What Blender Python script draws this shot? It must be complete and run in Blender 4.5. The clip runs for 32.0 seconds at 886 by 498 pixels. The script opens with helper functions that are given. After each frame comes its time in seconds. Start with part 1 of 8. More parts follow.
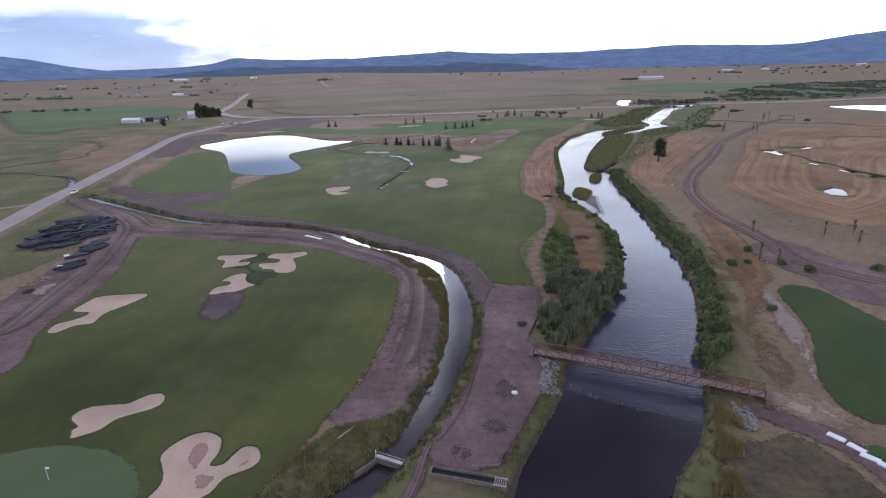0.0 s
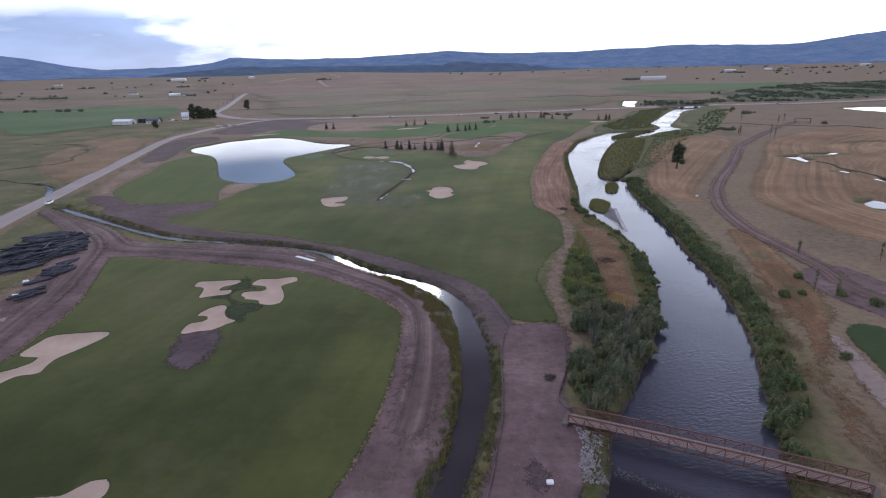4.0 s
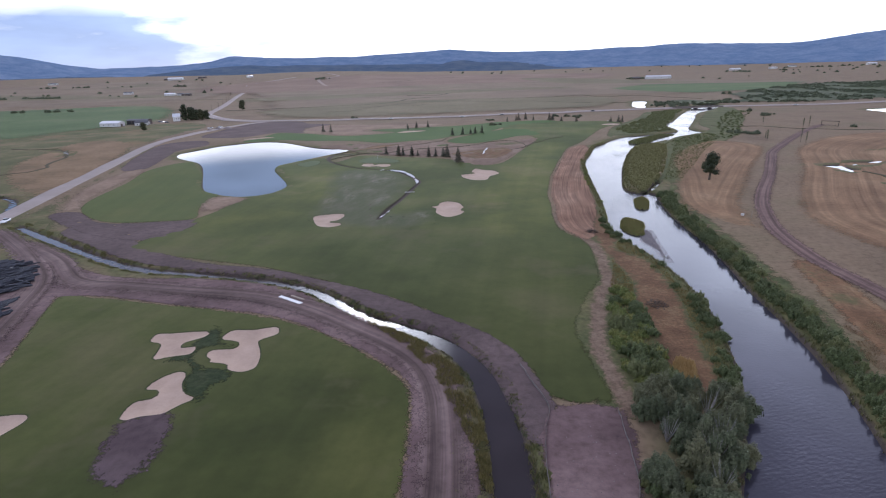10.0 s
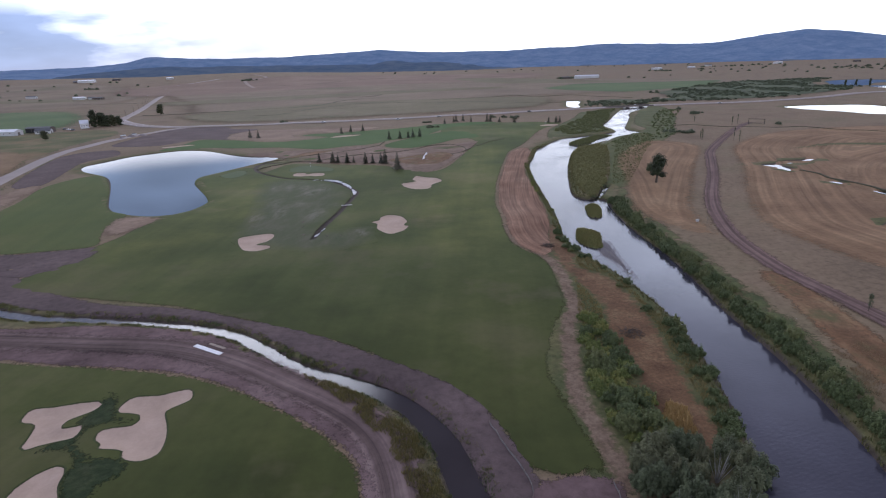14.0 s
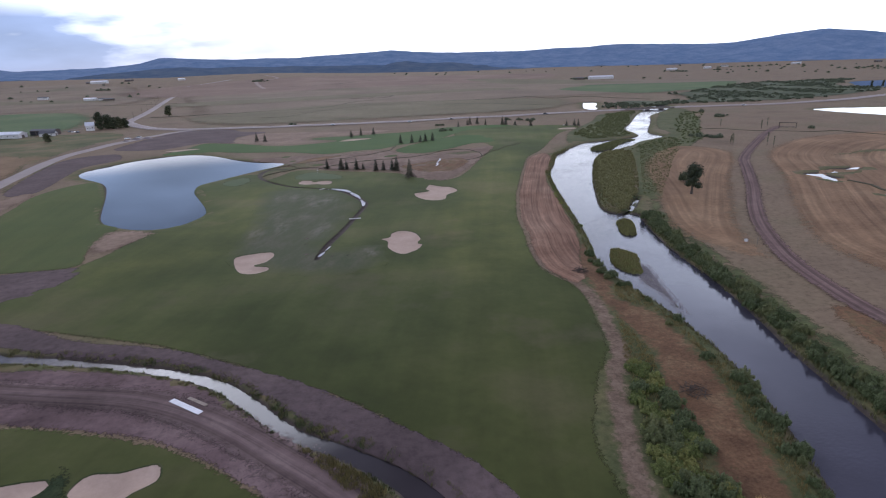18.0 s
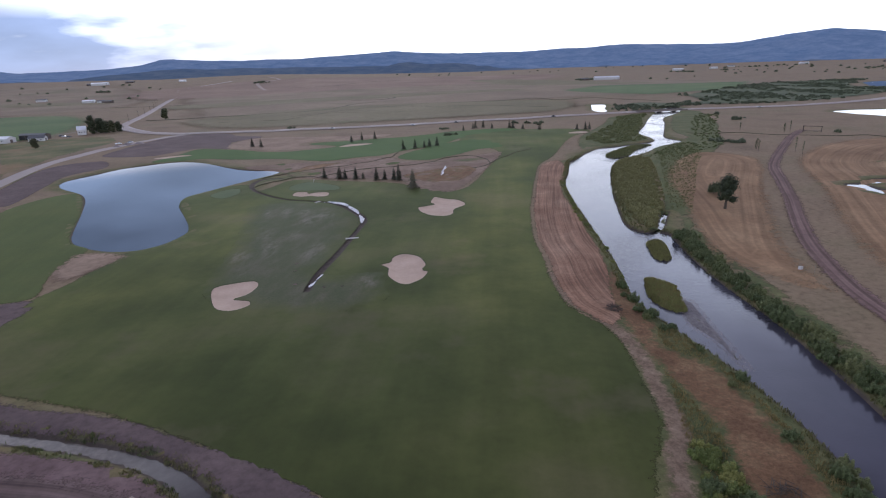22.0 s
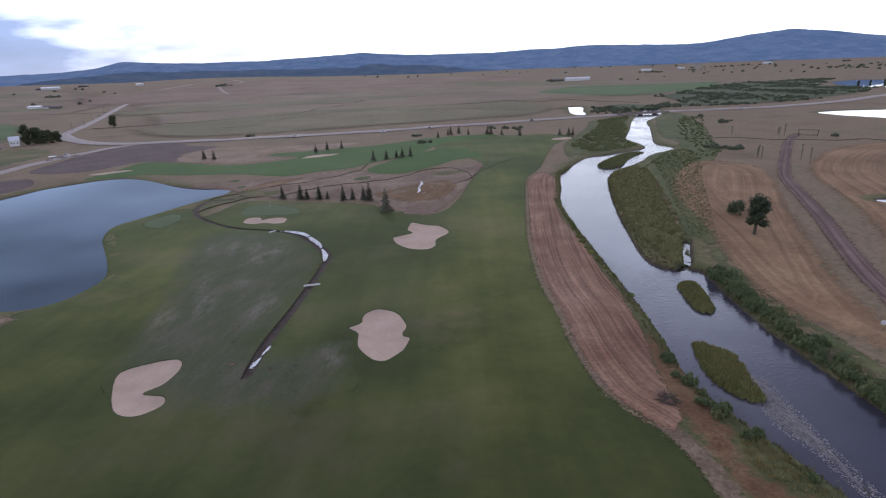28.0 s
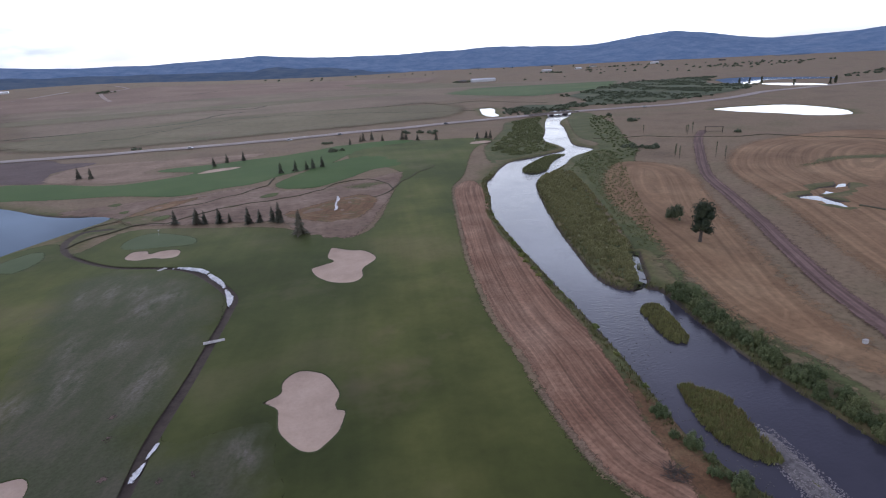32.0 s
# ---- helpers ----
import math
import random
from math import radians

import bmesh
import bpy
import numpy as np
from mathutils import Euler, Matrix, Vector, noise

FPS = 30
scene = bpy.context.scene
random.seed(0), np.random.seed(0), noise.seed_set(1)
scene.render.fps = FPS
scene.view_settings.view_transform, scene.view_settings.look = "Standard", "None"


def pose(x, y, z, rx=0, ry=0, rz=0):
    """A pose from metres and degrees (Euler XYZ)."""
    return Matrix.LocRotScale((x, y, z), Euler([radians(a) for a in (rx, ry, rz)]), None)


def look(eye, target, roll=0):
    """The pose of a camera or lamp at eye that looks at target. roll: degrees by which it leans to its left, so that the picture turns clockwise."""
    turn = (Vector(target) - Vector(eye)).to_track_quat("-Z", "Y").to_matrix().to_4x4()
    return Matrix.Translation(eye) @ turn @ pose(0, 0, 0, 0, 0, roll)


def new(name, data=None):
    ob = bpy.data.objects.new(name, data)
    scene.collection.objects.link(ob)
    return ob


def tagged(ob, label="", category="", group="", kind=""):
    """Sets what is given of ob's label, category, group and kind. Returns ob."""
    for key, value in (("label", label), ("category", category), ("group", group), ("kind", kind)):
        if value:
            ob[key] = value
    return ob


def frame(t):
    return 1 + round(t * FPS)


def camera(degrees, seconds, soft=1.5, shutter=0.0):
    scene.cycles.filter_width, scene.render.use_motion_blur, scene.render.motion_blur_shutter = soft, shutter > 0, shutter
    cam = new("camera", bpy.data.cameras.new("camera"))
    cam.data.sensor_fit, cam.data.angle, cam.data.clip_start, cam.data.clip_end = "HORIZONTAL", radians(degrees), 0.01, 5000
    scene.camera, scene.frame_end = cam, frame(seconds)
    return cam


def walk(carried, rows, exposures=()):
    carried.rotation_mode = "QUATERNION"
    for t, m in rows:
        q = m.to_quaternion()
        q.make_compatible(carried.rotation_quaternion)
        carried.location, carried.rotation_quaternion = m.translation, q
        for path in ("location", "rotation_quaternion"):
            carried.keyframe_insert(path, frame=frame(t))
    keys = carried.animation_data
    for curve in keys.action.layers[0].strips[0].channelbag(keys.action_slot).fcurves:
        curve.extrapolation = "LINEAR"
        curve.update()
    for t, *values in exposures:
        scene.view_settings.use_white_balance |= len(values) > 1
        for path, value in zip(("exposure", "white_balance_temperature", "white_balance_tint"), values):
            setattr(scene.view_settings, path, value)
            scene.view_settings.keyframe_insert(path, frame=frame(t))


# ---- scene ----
import collections

cam = camera(77.66, 32.0, 1.1)
# seconds, metres east / north / up, degrees of pitch, lean and heading
PATH = [
    (0.0, 0.24, -0.04, 55.15, 71.78, 1.50, -0.49),
    (0.5, -0.04, 2.60, 55.27, 71.78, 1.51, -0.53),
    (1.0, -0.28, 5.29, 55.35, 71.76, 1.53, -0.54),
    (1.5, -0.53, 7.98, 55.43, 71.75, 1.51, -0.54),
    (2.0, -0.82, 10.67, 55.49, 71.75, 1.50, -0.54),
    (2.5, -1.10, 13.41, 55.56, 71.76, 1.50, -0.55),
    (3.0, -1.40, 16.20, 55.64, 71.74, 1.50, -0.56),
    (3.5, -1.69, 18.90, 55.71, 71.74, 1.46, -0.54),
    (5.5, -2.92, 29.70, 55.97, 71.70, 1.44, -0.54),
    (6.0, -3.21, 32.35, 56.08, 71.69, 1.43, -0.54),
    (6.5, -3.49, 35.06, 56.07, 71.70, 1.51, -0.53),
    (7.0, -3.78, 37.66, 56.16, 71.70, 1.48, -0.53),
    (7.5, -4.06, 40.31, 56.21, 71.69, 1.47, -0.56),
    (8.0, -4.33, 42.92, 56.26, 71.69, 1.50, -0.56),
    (8.5, -4.61, 45.49, 56.28, 71.69, 1.47, -0.57),
    (9.0, -4.91, 48.11, 56.29, 71.67, 1.49, -0.58),
    (9.5, -5.11, 50.59, 56.38, 71.64, 1.47, -0.56),
    (10.0, -5.32, 53.14, 56.43, 71.62, 1.45, -0.56),
    (10.5, -5.60, 55.68, 56.45, 71.61, 1.40, -0.58),
    (11.0, -5.82, 58.26, 56.50, 71.60, 1.38, -0.54),
    (11.5, -6.00, 60.70, 56.56, 71.58, 1.37, -0.50),
    (12.0, -6.20, 63.22, 56.61, 71.58, 1.35, -0.49),
    (12.5, -6.32, 65.71, 56.67, 71.58, 1.35, -0.44),
    (13.0, -6.40, 68.18, 56.69, 71.57, 1.43, -1.54),
    (13.5, -6.46, 70.69, 56.81, 71.54, 1.52, -4.50),
    (14.0, -6.53, 73.26, 56.86, 71.47, 1.64, -7.29),
    (14.5, -6.66, 75.67, 56.95, 71.48, 1.65, -7.04),
    (16.5, -6.56, 86.25, 57.13, 71.50, 1.67, -6.39),
    (17.0, -6.47, 88.93, 57.12, 71.54, 1.65, -6.31),
    (17.5, -6.36, 91.69, 57.14, 71.53, 1.69, -6.25),
    (18.0, -6.31, 94.51, 57.18, 71.55, 1.68, -6.19),
    (18.5, -6.15, 97.39, 57.27, 71.55, 1.69, -6.14),
    (19.0, -6.02, 100.22, 57.31, 71.57, 1.74, -6.12),
    (19.5, -5.92, 103.19, 57.40, 71.59, 1.73, -6.10),
    (20.0, -5.75, 106.26, 57.43, 71.60, 1.74, -6.05),
    (20.5, -5.66, 109.40, 57.44, 71.61, 1.73, -6.05),
    (21.0, -5.49, 112.56, 57.49, 71.62, 1.80, -6.03),
    (21.5, -5.32, 115.78, 57.56, 71.63, 1.79, -5.94),
    (22.0, -5.23, 119.03, 57.57, 71.63, 1.81, -5.91),
    (22.5, -5.08, 122.33, 57.66, 71.63, 1.81, -5.84),
    (23.0, -4.92, 125.67, 57.67, 71.64, 1.81, -5.78),
    (23.5, -4.83, 128.95, 57.76, 71.64, 1.80, -5.73),
    (24.0, -4.76, 132.32, 57.78, 71.65, 1.77, -5.73),
    (24.5, -4.59, 135.76, 57.81, 71.68, 1.77, -5.66),
    (25.0, -4.50, 139.23, 57.86, 71.67, 1.76, -5.66),
    (25.5, -4.39, 142.50, 57.92, 71.68, 1.77, -5.62),
    (26.0, -4.28, 146.00, 57.94, 71.68, 1.80, -7.12),
    (26.5, -4.13, 149.39, 57.95, 71.65, 1.93, -8.78),
    (26.9, -4.09, 152.08, 57.98, 71.65, 1.97, -9.80),
    (27.5, -4.02, 156.10, 58.04, 71.65, 2.02, -9.52),
    (28.1, -3.95, 160.13, 58.09, 71.66, 2.07, -9.04),
    (28.5, -3.91, 162.81, 58.12, 71.66, 2.10, -9.43),
    (29.0, -3.77, 166.09, 58.13, 71.64, 2.26, -11.04),
    (29.5, -3.69, 169.32, 58.17, 71.60, 2.46, -13.00),
    (30.0, -3.68, 172.51, 58.20, 71.53, 2.41, -14.80),
    (30.5, -3.57, 175.78, 58.18, 71.47, 2.50, -16.33),
    (31.0, -3.61, 178.89, 58.23, 71.45, 2.62, -17.78),
    (31.5, -3.64, 182.05, 58.19, 71.40, 2.46, -18.92),
    (32.0, -3.53, 185.08, 58.21, 71.48, 2.61, -18.54),
]
walk(cam, [(r[0], pose(*r[1:])) for r in PATH], [(0.0, 0.0, 5800, 15), (1.0, -0.24, 5800, 15), (3.0, -0.26, 5800, 15), (5.5, 0.2, 5800, 15), (9.5, 0.16, 5800, 15), (11.5, -0.2, 5800, 15), (32.0, -0.2, 5800, 15)])

# ---- sky and sun ----
SUN_AZ, SUN_EL = -6.0, 20.5          # degrees east of north, above the horizon


def build_world():
    world = bpy.data.worlds.new("overcast_sky")
    scene.world = world
    world.use_nodes = True
    nt = world.node_tree
    nt.nodes.clear()
    N, L = nt.nodes.new, nt.links.new
    out, bg = N("ShaderNodeOutputWorld"), N("ShaderNodeBackground")
    sky = N("ShaderNodeTexSky")
    sky.sky_type, sky.sun_disc = "NISHITA", False
    sky.sun_elevation, sky.sun_rotation = radians(SUN_EL), radians(SUN_AZ)
    sky.altitude = 1900
    dim = N("ShaderNodeMix"); dim.data_type, dim.blend_type = "RGBA", "MULTIPLY"
    dim.inputs[0].default_value = 1
    dim.inputs[7].default_value = (0.10, 0.10, 0.10, 1)
    L(sky.outputs[0], dim.inputs[6])
    geo = N("ShaderNodeTexCoord")
    sep = N("ShaderNodeSeparateXYZ")
    L(geo.outputs["Generated"], sep.inputs[0])
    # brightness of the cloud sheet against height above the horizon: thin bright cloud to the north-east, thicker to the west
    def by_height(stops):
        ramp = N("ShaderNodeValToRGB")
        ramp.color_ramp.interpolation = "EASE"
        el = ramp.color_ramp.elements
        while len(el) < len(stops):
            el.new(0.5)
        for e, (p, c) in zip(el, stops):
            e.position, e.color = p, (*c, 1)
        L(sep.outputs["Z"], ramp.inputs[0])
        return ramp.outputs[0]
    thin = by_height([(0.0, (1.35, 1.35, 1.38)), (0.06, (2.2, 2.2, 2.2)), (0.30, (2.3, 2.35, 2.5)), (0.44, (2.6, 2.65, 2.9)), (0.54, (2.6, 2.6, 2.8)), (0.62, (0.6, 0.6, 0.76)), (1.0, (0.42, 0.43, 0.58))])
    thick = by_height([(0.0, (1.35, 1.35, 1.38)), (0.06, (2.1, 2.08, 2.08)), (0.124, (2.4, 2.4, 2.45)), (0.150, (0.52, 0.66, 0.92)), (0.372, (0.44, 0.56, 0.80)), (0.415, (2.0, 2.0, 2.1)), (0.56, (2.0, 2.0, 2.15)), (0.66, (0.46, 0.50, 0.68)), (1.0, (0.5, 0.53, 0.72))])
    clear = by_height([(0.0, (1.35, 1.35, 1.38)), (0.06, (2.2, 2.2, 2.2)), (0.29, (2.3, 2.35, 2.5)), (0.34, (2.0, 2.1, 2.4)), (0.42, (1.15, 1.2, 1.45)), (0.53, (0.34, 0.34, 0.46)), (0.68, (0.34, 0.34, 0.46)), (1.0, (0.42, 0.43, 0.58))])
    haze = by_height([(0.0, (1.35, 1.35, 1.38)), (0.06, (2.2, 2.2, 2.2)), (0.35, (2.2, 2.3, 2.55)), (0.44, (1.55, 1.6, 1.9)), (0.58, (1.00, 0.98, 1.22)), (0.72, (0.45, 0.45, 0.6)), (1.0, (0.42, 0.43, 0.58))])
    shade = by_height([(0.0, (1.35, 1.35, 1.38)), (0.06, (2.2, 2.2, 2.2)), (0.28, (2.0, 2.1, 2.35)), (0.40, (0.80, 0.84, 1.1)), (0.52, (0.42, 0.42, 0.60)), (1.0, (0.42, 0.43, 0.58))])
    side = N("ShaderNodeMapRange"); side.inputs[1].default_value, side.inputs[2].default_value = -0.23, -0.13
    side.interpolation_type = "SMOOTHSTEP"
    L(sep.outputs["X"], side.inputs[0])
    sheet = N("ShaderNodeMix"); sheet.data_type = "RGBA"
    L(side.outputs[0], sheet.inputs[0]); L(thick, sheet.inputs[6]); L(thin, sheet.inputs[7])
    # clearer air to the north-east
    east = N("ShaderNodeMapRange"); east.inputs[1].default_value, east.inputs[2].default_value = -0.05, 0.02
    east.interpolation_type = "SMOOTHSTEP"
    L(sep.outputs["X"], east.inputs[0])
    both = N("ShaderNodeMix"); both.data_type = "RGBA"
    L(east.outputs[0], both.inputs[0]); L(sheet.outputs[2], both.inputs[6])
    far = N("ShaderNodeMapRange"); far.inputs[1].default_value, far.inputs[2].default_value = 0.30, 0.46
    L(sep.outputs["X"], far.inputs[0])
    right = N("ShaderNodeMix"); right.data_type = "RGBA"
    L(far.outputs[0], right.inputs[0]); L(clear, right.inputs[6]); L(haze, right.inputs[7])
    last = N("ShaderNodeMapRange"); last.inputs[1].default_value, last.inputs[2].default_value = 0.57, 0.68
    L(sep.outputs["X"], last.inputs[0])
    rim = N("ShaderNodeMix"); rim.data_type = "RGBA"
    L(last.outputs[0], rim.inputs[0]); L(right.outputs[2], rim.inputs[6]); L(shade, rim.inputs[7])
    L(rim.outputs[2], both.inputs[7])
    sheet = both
    # cloud texture, stretched along the horizon
    mp = N("ShaderNodeMapping"); mp.inputs["Scale"].default_value = (1.6, 1.6, 6.0)
    mp.inputs["Location"].default_value = (0.35, 0.1, 0.0)
    L(geo.outputs["Generated"], mp.inputs[0])
    nz = N("ShaderNodeTexNoise"); nz.inputs["Scale"].default_value = 2.4
    nz.inputs["Detail"].default_value, nz.inputs["Roughness"].default_value = 6, 0.48
    L(mp.outputs[0], nz.inputs[0])
    # heavier bank of cloud towards the north-west
    west = N("ShaderNodeMapRange"); west.inputs[1].default_value, west.inputs[2].default_value = -0.19, -0.38
    shift = N("ShaderNodeMath"); shift.operation = "MULTIPLY_ADD"
    shift.inputs[1].default_value = 0.9
    L(nz.outputs[0], shift.inputs[0])
    base = N("ShaderNodeMath"); base.operation = "SUBTRACT"; base.inputs[1].default_value = 0.45
    L(sep.outputs["X"], base.inputs[0]); L(base.outputs[0], shift.inputs[2])
    L(shift.outputs[0], west.inputs[0])
    low = N("ShaderNodeMapRange"); low.inputs[1].default_value, low.inputs[2].default_value = 0.125, 0.080
    L(sep.outputs["Z"], low.inputs[0])
    bank = N("ShaderNodeMath"); bank.operation = "MULTIPLY"
    L(west.outputs[0], bank.inputs[0]); L(low.outputs[0], bank.inputs[1])
    tex = N("ShaderNodeMapRange"); tex.inputs[1].default_value, tex.inputs[2].default_value = 0.24, 0.46
    L(nz.outputs[0], tex.inputs[0])
    bank2 = N("ShaderNodeMath"); bank2.operation = "MULTIPLY"
    L(bank.outputs[0], bank2.inputs[0]); L(tex.outputs[0], bank2.inputs[1])
    dark = N("ShaderNodeMix"); dark.data_type = "RGBA"
    dark.inputs[7].default_value = (0.42, 0.52, 0.78, 1)
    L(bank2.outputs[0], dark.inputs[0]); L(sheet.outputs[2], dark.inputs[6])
    # mottling higher up
    mot = N("ShaderNodeMapRange"); mot.inputs[3].default_value, mot.inputs[4].default_value = 0.74, 1.32
    mot.inputs[1].default_value, mot.inputs[2].default_value = 0.35, 0.65
    L(nz.outputs[0], mot.inputs[0])
    mul = N("ShaderNodeMix"); mul.data_type, mul.blend_type = "RGBA", "MULTIPLY"
    mul.inputs[0].default_value = 1
    L(dark.outputs[2], mul.inputs[6]); L(mot.outputs[0], mul.inputs[7])
    # thinnest, brightest cloud beside the hidden sun
    az, up = radians(-14), radians(24)
    dot = N("ShaderNodeVectorMath"); dot.operation = "DOT_PRODUCT"
    dot.inputs[1].default_value = (math.sin(az) * math.cos(up), math.cos(az) * math.cos(up), math.sin(up))
    L(geo.outputs["Generated"], dot.inputs[0])
    halo = N("ShaderNodeMapRange"); halo.interpolation_type = "SMOOTHSTEP"
    for i, v in enumerate((0.966, 0.988, 0.0, 6.0)):
        halo.inputs[i + 1].default_value = v
    L(dot.outputs["Value"], halo.inputs[0])
    glow = N("ShaderNodeMix"); glow.data_type, glow.blend_type = "RGBA", "ADD"
    glow.inputs[0].default_value = 1
    floor = N("ShaderNodeMapRange"); floor.interpolation_type = "SMOOTHSTEP"
    floor.inputs[1].default_value, floor.inputs[2].default_value = 0.35, 0.40
    L(sep.outputs["Z"], floor.inputs[0])
    above = N("ShaderNodeMath"); above.operation = "MULTIPLY"
    L(halo.outputs[0], above.inputs[0]); L(floor.outputs[0], above.inputs[1])
    L(mul.outputs[2], glow.inputs[6]); L(above.outputs[0], glow.inputs[7])
    mix = N("ShaderNodeMix"); mix.data_type = "RGBA"
    mix.inputs[0].default_value = 0.88
    L(dim.outputs[2], mix.inputs[6]); L(glow.outputs[2], mix.inputs[7])
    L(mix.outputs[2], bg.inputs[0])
    bg.inputs[1].default_value = 1.0
    L(bg.outputs[0], out.inputs[0])


build_world()
sun = new("sun", bpy.data.lights.new("sun", "SUN"))
sun.data.energy, sun.data.angle, sun.data.color = 0.6, radians(11), (1.0, 0.95, 0.88)
sa, se = radians(SUN_AZ), radians(SUN_EL)
sun.matrix_world = look((0, 0, 300), (-math.sin(sa) * math.cos(se) * 100, -math.cos(sa) * math.cos(se) * 100, 300 - math.sin(se) * 100))


# ---- materials ----
def material(name, rough=0.85, spec=0.25):
    m = bpy.data.materials.new(name)
    m.use_nodes = True
    b = m.node_tree.nodes["Principled BSDF"]
    b.inputs["Roughness"].default_value = rough
    b.inputs["Specular IOR Level"].default_value = spec
    return m, m.node_tree, b


def tint(nt, stops, scale, detail=4, rough=0.55, stretch=None, turn=0.0, source="Object"):
    """A colour ramp over noise, in metres."""
    N, L = nt.nodes.new, nt.links.new
    co, mp, nz, rp = N("ShaderNodeTexCoord"), N("ShaderNodeMapping"), N("ShaderNodeTexNoise"), N("ShaderNodeValToRGB")
    if stretch:
        mp.inputs["Scale"].default_value = stretch
    nz.inputs["Scale"].default_value, nz.inputs["Detail"].default_value, nz.inputs["Roughness"].default_value = scale, detail, rough
    way = co.outputs[source]
    if turn:
        first = N("ShaderNodeMapping")
        first.inputs["Rotation"].default_value = (0, 0, radians(turn))
        L(way, first.inputs[0])
        way = first.outputs[0]
    L(way, mp.inputs[0]); L(mp.outputs[0], nz.inputs[0]); L(nz.outputs[0], rp.inputs[0])
    el = rp.color_ramp.elements
    while len(el) < len(stops):
        el.new(0.5)
    for e, (p, c) in zip(el, stops):
        e.position, e.color = p, (*c, 1)
    return rp.outputs[0], nz.outputs[0]


def mixed(nt, a, b, fac, mode="MIX"):
    n = nt.nodes.new("ShaderNodeMix")
    n.data_type, n.blend_type = "RGBA", mode
    if isinstance(fac, (int, float)):
        n.inputs[0].default_value = fac
    else:
        nt.links.new(fac, n.inputs[0])
    for v, s in ((a, 6), (b, 7)):
        if isinstance(v, tuple):
            n.inputs[s].default_value = (*v, 1)
        else:
            nt.links.new(v, n.inputs[s])
    return n.outputs[2]


def bumped(nt, b, height, strength, distance):
    n = nt.nodes.new("ShaderNodeBump")
    n.inputs["Strength"].default_value, n.inputs["Distance"].default_value = strength, distance
    nt.links.new(height, n.inputs["Height"])
    nt.links.new(n.outputs[0], b.inputs["Normal"])


def attribute(nt, name):
    n = nt.nodes.new("ShaderNodeAttribute")
    n.attribute_name = name
    return n.outputs["Fac"]


def ranged(nt, v, a, b, c=0.0, d=1.0):
    n = nt.nodes.new("ShaderNodeMapRange")
    for i, q in enumerate((a, b, c, d)):
        n.inputs[i + 1].default_value = q
    nt.links.new(v, n.inputs[0])
    return n.outputs[0]


def math2(nt, op, a, b):
    n = nt.nodes.new("ShaderNodeMath")
    n.operation = op
    for i, v in enumerate((a, b)):
        if isinstance(v, (int, float)):
            n.inputs[i].default_value = v
        else:
            nt.links.new(v, n.inputs[i])
    return n.outputs[0]


def grey(v):
    return (v, v, v)


def streaks(nt, across, scale, low, high):
    """Long streaks that run along a band; across: metres from its edge or middle."""
    N, L = nt.nodes.new, nt.links.new
    co, mp, cb, add, nz = N("ShaderNodeTexCoord"), N("ShaderNodeMapping"), N("ShaderNodeCombineXYZ"), N("ShaderNodeVectorMath"), N("ShaderNodeTexNoise")
    mp.inputs["Scale"].default_value = (0.014, 0.014, 0.0)
    L(co.outputs["Object"], mp.inputs[0]); L(across, cb.inputs[2])
    L(mp.outputs[0], add.inputs[0]); L(cb.outputs[0], add.inputs[1]); L(add.outputs[0], nz.inputs[0])
    nz.inputs["Scale"].default_value, nz.inputs["Detail"].default_value, nz.inputs["Roughness"].default_value = scale, 4, 0.65
    return ranged(nt, nz.outputs[0], 0.36, 0.64, low, high)


